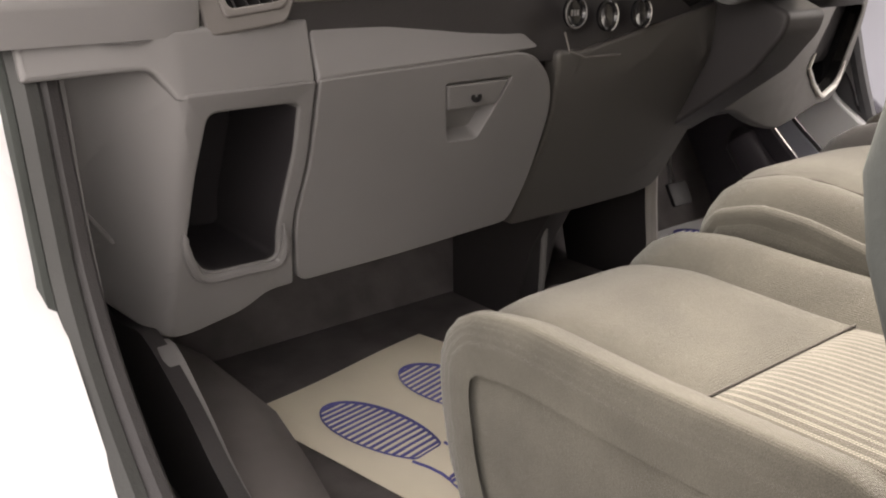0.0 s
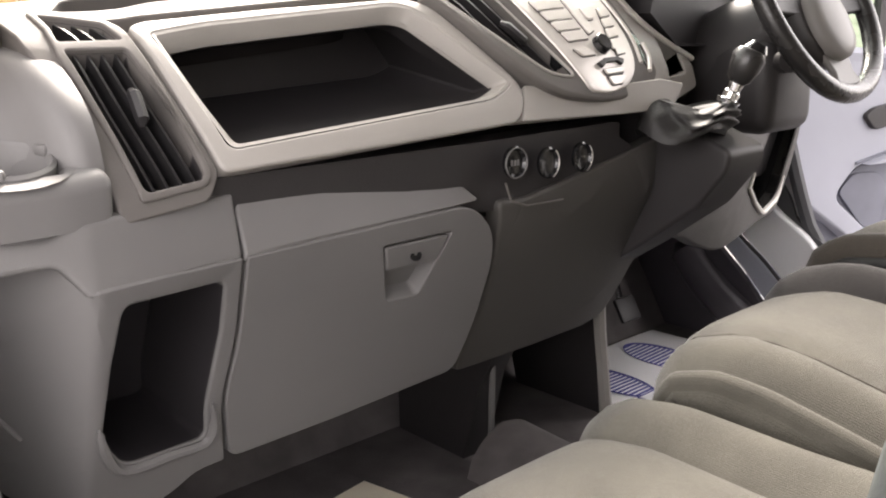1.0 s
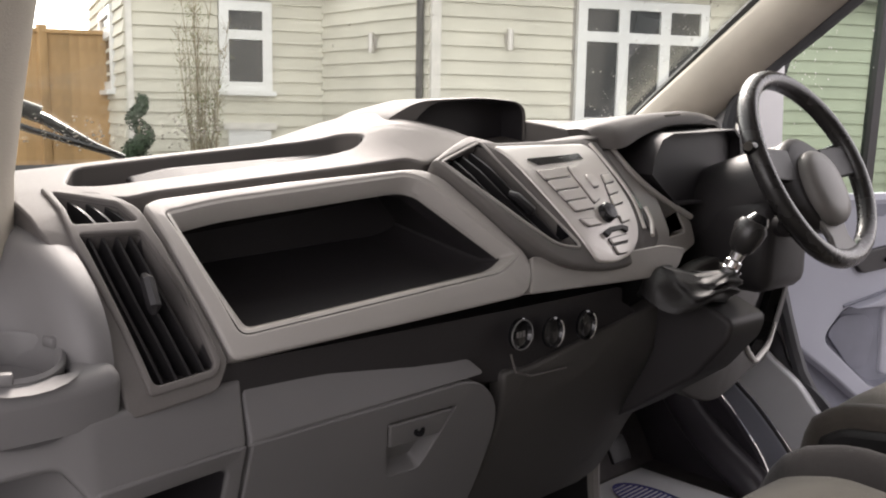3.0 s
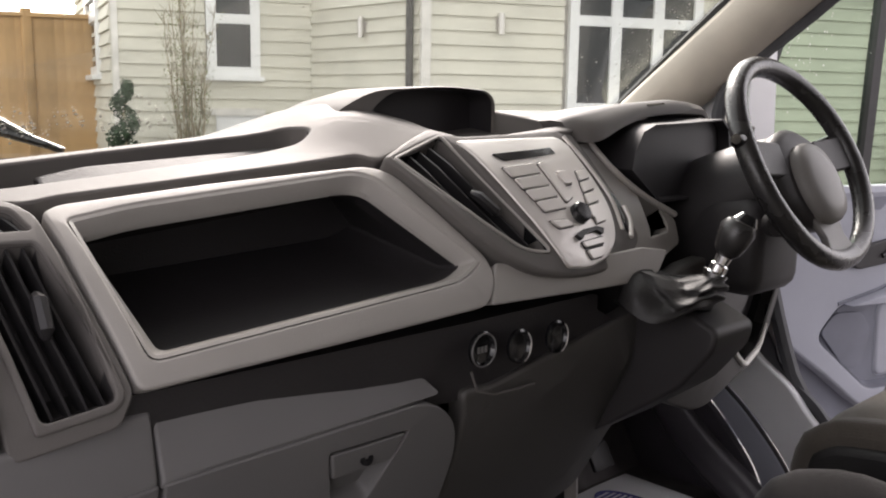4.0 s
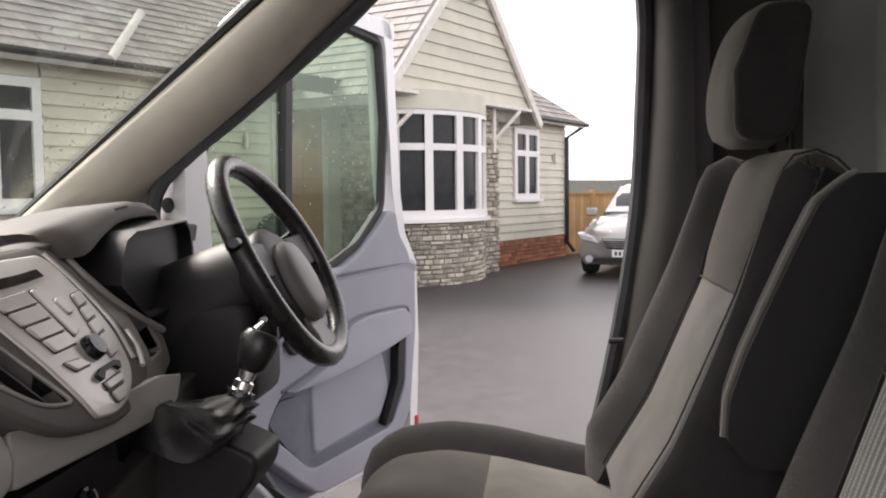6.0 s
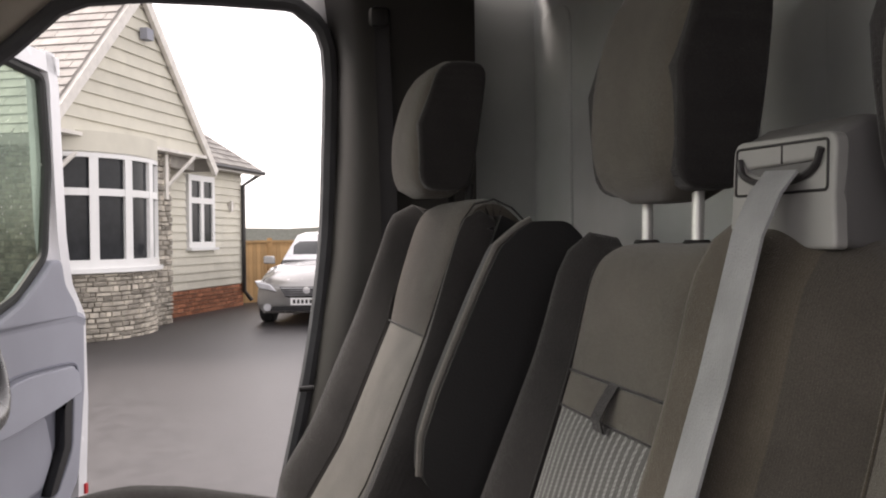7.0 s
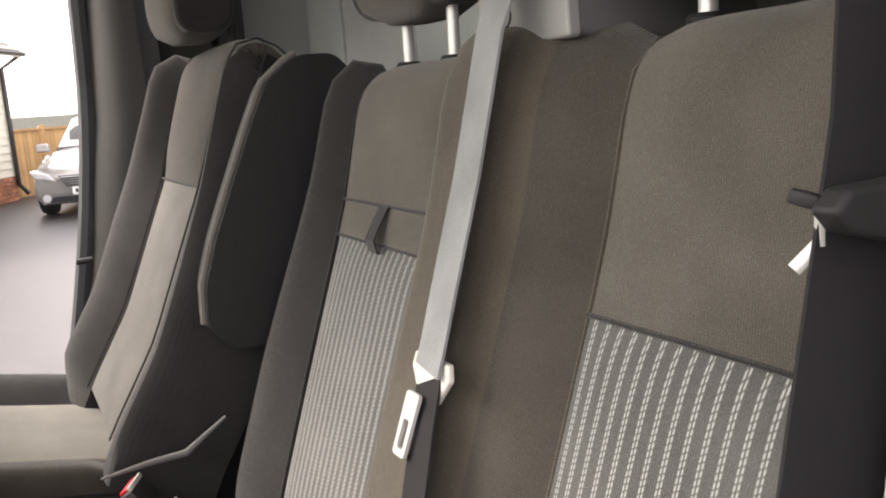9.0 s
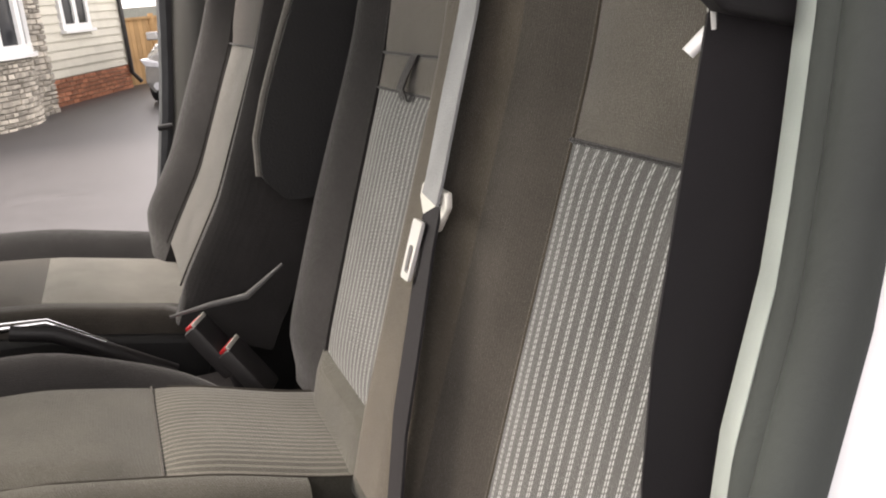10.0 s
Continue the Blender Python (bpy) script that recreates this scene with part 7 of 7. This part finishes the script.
for s0, s1 in ((9.4, 12.0), (14.45, 12.0)):
    e0, e1 = house_pt(s0, NG - 0.2, 2.1), house_pt(s1, NG - 0.2, 4.7)
    part("gable_roof", loft([[p, p + HN * 4.5, p + HN * 4.5 + V((0, 0, 0.12)), p + V((0, 0, 0.12))] for p in (e0, e1)]), SLATE, house)
    slope = (e1 - e0).normalized() * 0.2
    far = s0 < s1
    part("roof", roof("gable" + ("_far" if far else ""), lambda r: 0.0, lambda r: 4.5, (e0 + HN * 4.5 if far else e0) + V((0, 0, 0.125)), slope, 18, -HN if far else HN), SLATE, house, "grey-brown roof tiles", kind="stuff")
part("gable_verge", slab([(10.8, 2.5), (11.2, 2.5), (11.2, 3.2), (10.8, 3.2)], mc, 0.0, 0.02), SLATE, house)
def on_roof(a, q):
    return house_pt(a, NC - 0.3, 2.42) + up * q + V((0, 0, 0.03))
part("roof_valley", tube([on_roof(6.25, 0.0), on_roof(7.0, 3.8), on_roof(7.65, 7.1)], 0.06, 6, flat=0.4), BARGE, house, "pale valley strip")
# gutters and downpipes
part("gutter", tube([house_pt(2.0, NC - 0.28, 2.40), house_pt(9.4, NC - 0.28, 2.40)], 0.05, 8), PIPE, house)
part("gutter", tube([house_pt(-1.1, NA - 0.28, 2.40), house_pt(1.6, NA - 0.28, 2.40)], 0.05, 8), BARGE, house)
part("gutter", tube([house_pt(13.6, NBK - 0.28, 2.29), house_pt(17.7, NBK - 0.28, 2.29)], 0.05, 8), PIPE, house)
part("downpipe", tube([house_pt(2.02, NC - 0.2, 2.4), house_pt(2.08, NC + 0.1, 2.15), house_pt(2.08, NC + 0.12, GZ)], 0.04, 8), PIPE, house, "dark brown downpipe")
part("downpipe", tube([house_pt(17.6, NBK - 0.25, 2.28), house_pt(17.05, NBK - 0.08, 2.0), house_pt(17.05, NBK - 0.08, -0.2), house_pt(17.25, NBK - 0.15, GZ + 0.1)], 0.045, 8), PIPE, house, "dark downpipe")
# porch beam above the door
part("porch_fascia", slab([(8.6, 2.28), (11.0, 2.28), (11.0, 2.5), (8.6, 2.5)], wall_map(NC - 0.9), 0.0, 0.05), PIPE, house)
# wall lamps
def wall_lamp(fmap, s, z):
    c = fmap(s, z, 0.0)
    t = thing("wall_lamp", c, "steel up-and-down wall lamp on the boards", "wall lamp", "wall lamps on the house")
    part("backplate", slab([(s - 0.04, z - 0.06), (s + 0.04, z - 0.06), (s + 0.04, z + 0.06), (s - 0.04, z + 0.06)], fmap, 0.0, 0.045), SILVER, t)
    part("barrel", cyl(fmap(s, z - 0.11, 0.09), fmap(s, z + 0.11, 0.09), 0.035, 14), SILVER, t)
wall_lamp(mc, 3.03, 1.68)
wall_lamp(mb, 0.95, 1.66)
wall_lamp(mc, 8.62, 1.63)
wall_lamp(mk, 16.45, 1.55)

# wooden fences
def fence(p, q, z0, z1, label, posts=()):
    p, q = V(p), V(q)
    d = (q - p).normalized()
    nrm = V((d.y, -d.x, 0))
    t = thing("fence", (p.x, p.y, z0), label, "fence")
    n = int((q - p).length / 0.115)
    tmpl = None
    for k in range(n):
        if tmpl is None:
            tmpl = finish(loft([[V((a, b, z)) for a, b in ((0, 0), (0.118, 0.006), (0.118, 0.018), (0, 0.012))] for z in (0, z1 - z0)]), FENCE)
        o = new("board", tmpl)
        o.parent = t
        o.matrix_basis = Matrix.Translation(p + d * (0.115 * k) - V((p.x, p.y, 0)) + V((0, 0, 0))) @ Matrix.Rotation(math.atan2(d.y, d.x), 4, "Z")
        o.location.z = 0
    part("rail", loft([[e + V((0, 0, z)) + nrm * h for z, h in ((z1 - 0.02, -0.04), (z1 + 0.03, -0.04), (z1 + 0.03, 0.05), (z1 - 0.02, 0.05))] for e in (p, q)]), FENCE, t)
    for f in posts:
        e = p.lerp(q, f)
        part("post", box(e.x - 0.055, e.x + 0.055, e.y - 0.055, e.y + 0.055, z0, z1 + 0.08, 0.01), FENCE, t)
    return t
fence(tuple(house_pt(-6.0, 11.6, 0).xy) + (0,), tuple(house_pt(-0.95, 11.6, 0).xy) + (0,), GZ, 1.85, "tall orange-brown closeboard fence beside the house", (0.5, 0.8))
fence(tuple(house_pt(17.2, 7.3, 0).xy) + (0,), tuple(house_pt(26.0, 3.0, 0).xy) + (0,), GZ, 0.82, "low timber fence behind the parked car", (0.12, 0.3, 0.5))

# plants
def leaves(centres, r, count, size, seed):
    rng = random.Random(seed)
    bm = bmesh.new()
    for _ in range(count):
        c, rad = rng.choice(centres), r
        u = V((rng.gauss(0, 1), rng.gauss(0, 1), rng.gauss(0, 1))).normalized()
        p = V(c[:3]) + u * c[3] * (rng.random() ** 0.25)
        a, b = u.orthogonal().normalized(), V((rng.gauss(0, 1), rng.gauss(0, 1), rng.gauss(0, 1))).normalized()
        s = size * (0.6 + rng.random() * 0.8)
        a = (a + b * 0.8).normalized() * s
        b = a.cross(u + b * 0.6).normalized() * s * 0.55
        vs = [bm.verts.new(p + q) for q in (-a, b, a, -b)]
        bm.faces.new(vs)
    return bm
topi = thing("topiary", tuple(house_pt(-0.77, 8.6, GZ)), "dark green spiral topiary in a pot", "topiary")
tb = house_pt(-0.77, 8.6, 0)
spiral = [(tb.x + (0.12 - 0.08 * f) * math.cos(f * 19), tb.y + (0.12 - 0.08 * f) * math.sin(f * 19), -0.04 + 1.02 * f, 0.15 - 0.085 * f) for f in np.linspace(0, 1, 60)]
part("foliage", leaves(spiral, 0, 8000, 0.016, 3), LEAF, topi, "clipped spiral foliage", kind="stuff")
part("stem", tube([(tb.x, tb.y, GZ + 0.3), (tb.x, tb.y, 0.95)], 0.02, 8), BARK, topi)
part("pot", spun([(0, 0), (0.14, 0), (0.2, 0.38), (0.19, 0.4), (0.17, 0.36), (0, 0.36)], (tb.x, tb.y, GZ), (0, 0, 1), 24), PIPE, topi)
def box_ball(pos, r):
    t = thing("box_ball", (*pos, GZ), "clipped green box ball in a pale pot", "potted shrub", "box balls by the door")
    part("foliage", leaves([(pos[0], pos[1], GZ + 0.45 + r, r * 0.97)], 0, 2600, 0.022, 5), LEAF, t, kind="stuff")
    part("inner_growth", spun([(0.02, -r * 0.85), (r * 0.6, -r * 0.6), (r * 0.84, 0), (r * 0.6, r * 0.6), (0.02, r * 0.85)], (*pos, GZ + 0.45 + r), (0, 0, 1), 14), LEAF, t)
    part("pot", spun([(0, 0), (r * 0.62, 0), (r * 0.8, 0.5), (r * 0.72, 0.5), (0, 0.46)], (*pos, GZ), (0, 0, 1), 24), TERRA, t)
box_ball(tuple(house_pt(8.75, 7.5, 0).xy), 0.36)
box_ball(tuple(house_pt(9.3, 6.1, 0).xy), 0.30)
tree = thing("bare_shrub", tuple(house_pt(-0.12, 9.2, GZ)), "slender bare shrub against the house wall", "shrub")
tw = house_pt(-0.12, 9.2, 0)
rng = random.Random(11)
tips = []
for k in range(17):
    a, sp = rng.random() * 6.28, 0.05 + rng.random() * 0.24
    h = 1.5 + rng.random() * 1.1
    pts = [V((tw.x, tw.y, GZ)) + V((math.cos(a) * sp * f ** 0.8 + rng.gauss(0, 0.012), math.sin(a) * sp * f ** 0.8 + rng.gauss(0, 0.012), h * f)) for f in np.linspace(0, 1, 9)]
    part("limb", tube(pts, [0.012 * (1 - 0.75 * i / 8) for i in range(9)], 5), BARK, tree)
    tips += pts[3:]
tb_ = bmesh.new()
for p in tips:
    for _ in range(4):
        d = V((rng.gauss(0, 0.6), rng.gauss(0, 0.6), 0.9 + rng.random())).normalized()
        tb_ = merge(tb_, tube([p, p + d * 0.09, p + d * 0.2 + V((rng.gauss(0, 0.02), rng.gauss(0, 0.02), 0))], [0.004, 0.003, 0.0012], 3))
part("twigs", tb_, BARK, tree, kind="stuff")
part("buds", leaves([(p.x, p.y, p.z, 0.12) for p in tips], 0, 2200, 0.012, 8), OLIVE, tree, kind="stuff")
hedge = thing("hedge", (*house_pt(20.5, 5.2, 0).xy, GZ), "loose green bush above the fence", "bush")
hp = house_pt(20.5, 5.2, 0)
part("foliage", leaves([(hp.x + rng.gauss(0, 0.5), hp.y + rng.gauss(0, 0.6), 0.3 + rng.random() * 0.55, 0.28) for _ in range(22)], 0, 3000, 0.05, 9), OLIVE, hedge, kind="stuff")
part("stem", tube([(hp.x, hp.y, GZ), (hp.x, hp.y, 0.5)], 0.04, 6), BARK, hedge)

# parked car, nose to the drive
car = thing("parked_car", (14.2, -1.95, GZ), "pale silver hatchback parked on the drive", "car")
CF = (V((-1.0, 0.30, 0))).normalized()
CS = V((-CF.y, CF.x, 0))
C0_ = V((13.34, -1.85, GZ))
def car_pt(l, w, z):
    return C0_ - CF * l + CS * w + V((0, 0, z))
def section(l, hw, z0, z1, top, hwt):
    pts = []
    for w, z in ((-hw * 0.86, z0), (-hw, z0 + 0.12), (-hw, (z0 + z1) / 2), (-hw * 0.965, z1), (-hwt, top - 0.05), (-hwt * 0.8, top), (0, top + 0.025), (hwt * 0.8, top), (hwt, top - 0.05), (hw * 0.965, z1), (hw, (z0 + z1) / 2), (hw, z0 + 0.12), (hw * 0.86, z0)):
        bow_ = 0.10 * (1 - (w / hw) ** 2) * max(1 - l / 0.5, 0) if l < 0.5 else 0
        pts.append(car_pt(l - bow_ * 1.0 + 0.12 * (w / hw) ** 2 * max(1 - l / 0.6, 0), w, z))
    return pts
lower = [section(*q) for q in ((0.0, 0.78, 0.24, 0.50, 0.60, 0.62), (0.06, 0.86, 0.20, 0.56, 0.70, 0.70), (0.3, 0.91, 0.19, 0.66, 0.80, 0.76), (0.8, 0.925, 0.19, 0.78, 0.90, 0.78), (1.25, 0.93, 0.19, 0.88, 0.985, 0.76), (2.4, 0.93, 0.19, 0.92, 0.99, 0.78), (4.0, 0.90, 0.22, 0.92, 0.98, 0.78), (4.75, 0.80, 0.3, 0.85, 0.92, 0.70))]
part("body", loft(lower), CARP, car, "silver body", smooth=45)
cab = [[car_pt(l, w, z) for w, z in ((-hb_, 0.95), (-ht, zt - 0.04), (-ht * 0.8, zt), (ht * 0.8, zt), (ht, zt - 0.04), (hb_, 0.95))] for l, hb_, ht, zt in ((1.28, 0.74, 0.72, 0.985), (1.75, 0.80, 0.66, 1.28), (2.15, 0.82, 0.62, 1.44), (2.9, 0.82, 0.62, 1.49), (3.7, 0.80, 0.58, 1.38), (4.5, 0.74, 0.6, 1.0))]
part("cabin", loft(cab), DARKW, car, "dark cabin glass", smooth=45)
part("roof", loft([[car_pt(l, w, z) for w, z in ((-ht, zt), (0, zt + 0.03), (ht, zt), (0, zt - 0.02))] for l, ht, zt in ((2.1, 0.60, 1.44), (2.9, 0.62, 1.495), (3.75, 0.58, 1.39))]), CARP, car)
ws = [car_pt(1.32, -0.70, 1.01), car_pt(1.32, 0.70, 1.01), car_pt(2.1, 0.60, 1.44), car_pt(2.1, -0.60, 1.44)]
part("windscreen", loft([ws, [p + V((0, 0, 0.012)) for p in ws]]), LAMPG, car, "pale reflecting windscreen")
grille = part("grille", loft([[car_pt(l, w, z) for w, z in ((-0.44, 0.63), (0.44, 0.63), (0.34, 0.47), (-0.34, 0.47))] for l in (-0.115, -0.02)]), GLOSSB, car, "dark grille")
for z in (0.50, 0.535, 0.57, 0.605):
    part("grille_bar", tube([car_pt(-0.125, -0.41 + (0.605 - z) * 0.6, z), car_pt(-0.14, 0, z), car_pt(-0.125, 0.41 - (0.605 - z) * 0.6, z)], 0.008, 6), CHROME, grille)
part("grille_badge", spun([(0, 0), (0.055, 0), (0.055, 0.02), (0, 0.022)], car_pt(-0.14, 0, 0.575), CF, 20), CHROME, grille)
part("number_plate", loft([[car_pt(l, w, z) for w, z in ((-0.26, 0.345), (0.26, 0.345), (0.26, 0.455), (-0.26, 0.455))] for l in (-0.135, -0.10)]), UPVC, car)
for k in range(7):
    w = -0.20 + 0.065 * k
    part("plate_bar", loft([[car_pt(l, w + q, z) for q, z in ((-0.02, 0.37), (0.02, 0.37), (0.02, 0.43), (-0.02, 0.43))] for l in (-0.139, -0.13)]), PIPE, car)
part("lower_intake", loft([[car_pt(l, w, z) for w, z in ((-0.6, 0.25), (0.6, 0.25), (0.55, 0.32), (-0.55, 0.32))] for l in (-0.08, 0.05)]), GLOSSB, car)
for s in (-1, 1):
    part("headlight", loft([[car_pt(l, s * w, z) for w, z in ((0.50, 0.54), (0.80, 0.60), (0.86, 0.72), (0.60, 0.66))] for l in (-0.01, 0.30)]), LAMPG, car, "clear headlight", bevel=0.02)
    part("fog_light", spun([(0, 0), (0.06, 0), (0.06, 0.03), (0, 0.03)], car_pt(0.03, s * 0.66, 0.30), CF, 16), LAMPG, car)
    part("mirror", loft([[car_pt(1.55 + l, s * (0.90 + w), 1.0 + z) for w, z in ((0, -0.06), (0.2, -0.05), (0.2, 0.08), (0.02, 0.08))] for l in (0, 0.1)]), CARP, car, bevel=0.02)
    for l in (0.85, 3.6):
        wheel = part("wheel", spun([(0.2, -0.1), (0.32, -0.1), (0.335, -0.05), (0.335, 0.05), (0.32, 0.1), (0.2, 0.1)], car_pt(l, s * 0.83, 0.335), CS, 28), TYRE, car, "black tyre")
        part("rim", spun([(0, -0.08), (0.21, -0.1), (0.21, 0.1), (0, 0.08)], car_pt(l, s * 0.83, 0.335), CS, 20), SILVER, wheel)

# stone base of the bow and its piers: separate rubble stones
rng = random.Random(21)
def stone(fm, a0, a1, z0, z1):
    d = 0.03 + rng.random() * 0.03
    j = lambda: rng.uniform(-0.008, 0.008)
    bm = bmesh.new()
    cs_ = [(a0, z0), (a1, z0 + j()), (a1, z1 + j()), (a0, z1)]
    back = [bm.verts.new(fm(a, z, -0.02)) for a, z in cs_]
    mid = [bm.verts.new(fm(a, z, d * 0.7)) for a, z in cs_]
    ca, cz = (a0 + a1) / 2, (z0 + z1) / 2
    front = [bm.verts.new(fm(ca + (a - ca) * 0.86, cz + (z - cz) * 0.78, d + j())) for a, z in cs_]
    for lo, hi in ((back, mid), (mid, front)):
        for i in range(4):
            bm.faces.new((lo[i], lo[i - 1], hi[i - 1], hi[i]))
    bm.faces.new(front)
    return bm
def rubble(fm, a0, a1, z0, z1, unit, hgt, joined=None):
    """Courses of uneven stones, each a piece of its own, or gathered in joined."""
    z = z0
    while z < z1 - 0.03:
        h = min(hgt * rng.uniform(0.7, 1.3), z1 - z)
        a = a0
        while a < a1 - unit * 0.2:
            w = min(unit * rng.uniform(0.5, 1.5), a1 - a)
            bm = stone(fm, a, a + w - 0.012 * unit / 0.25, z, z + h - 0.012)
            if joined is None:
                part("stone", bm, STONE, house, smooth=20)
            else:
                joined.append(bm)
            a += w
        z += h
rubble(lambda a, z, h: bow(a, z, h - 0.04), -1.1, amax, GZ, 0.43, 0.13, 0.066)
rubble(mg, 12.58, 13.2, GZ, 2.3, 0.2, 0.085)
r0, r1 = house_pt(10.38, 6.62, 0), house_pt(10.84, NC, 0)
rd = (r1 - r0).normalized()
rn = V((rd.y, -rd.x, 0)) * -1
mr = lambda s, z, h: r0 + rd * s + V((0, 0, z)) + rn * h
part("wall", slab([(0, GZ), ((r1 - r0).length, GZ), ((r1 - r0).length, 2.4), (0, 2.4)], mr, -0.2, 0.0), MORTAR, house)
gathered = []
rubble(mr, 0.0, (r1 - r0).length, GZ, 2.34, 0.2, 0.085, gathered)
part("return_wall_stones", merge(*gathered), STONE, house, "rubble stone return wall", kind="stuff", smooth=20)
part("pier", slab([(12.55, GZ), (13.22, GZ), (13.22, 2.34), (12.55, 2.34)], mg, -0.3, -0.005), MORTAR, house)
# brick plinth, course by course
zc, row = GZ, 0
while zc < -0.06:
    s = 13.2 - 0.11 * (row % 2)
    while s < 17.1:
        a, b = max(s, 13.2), min(s + 0.215, 17.1)
        if b - a > 0.04:
            part("brick", slab([(a, zc), (b, zc), (b, zc + 0.065), (a, zc + 0.065)], mk, -0.02, 0.03 + rng.uniform(0, 0.006)), BRICK, house)
        s += 0.227
    zc += 0.077
    row += 1
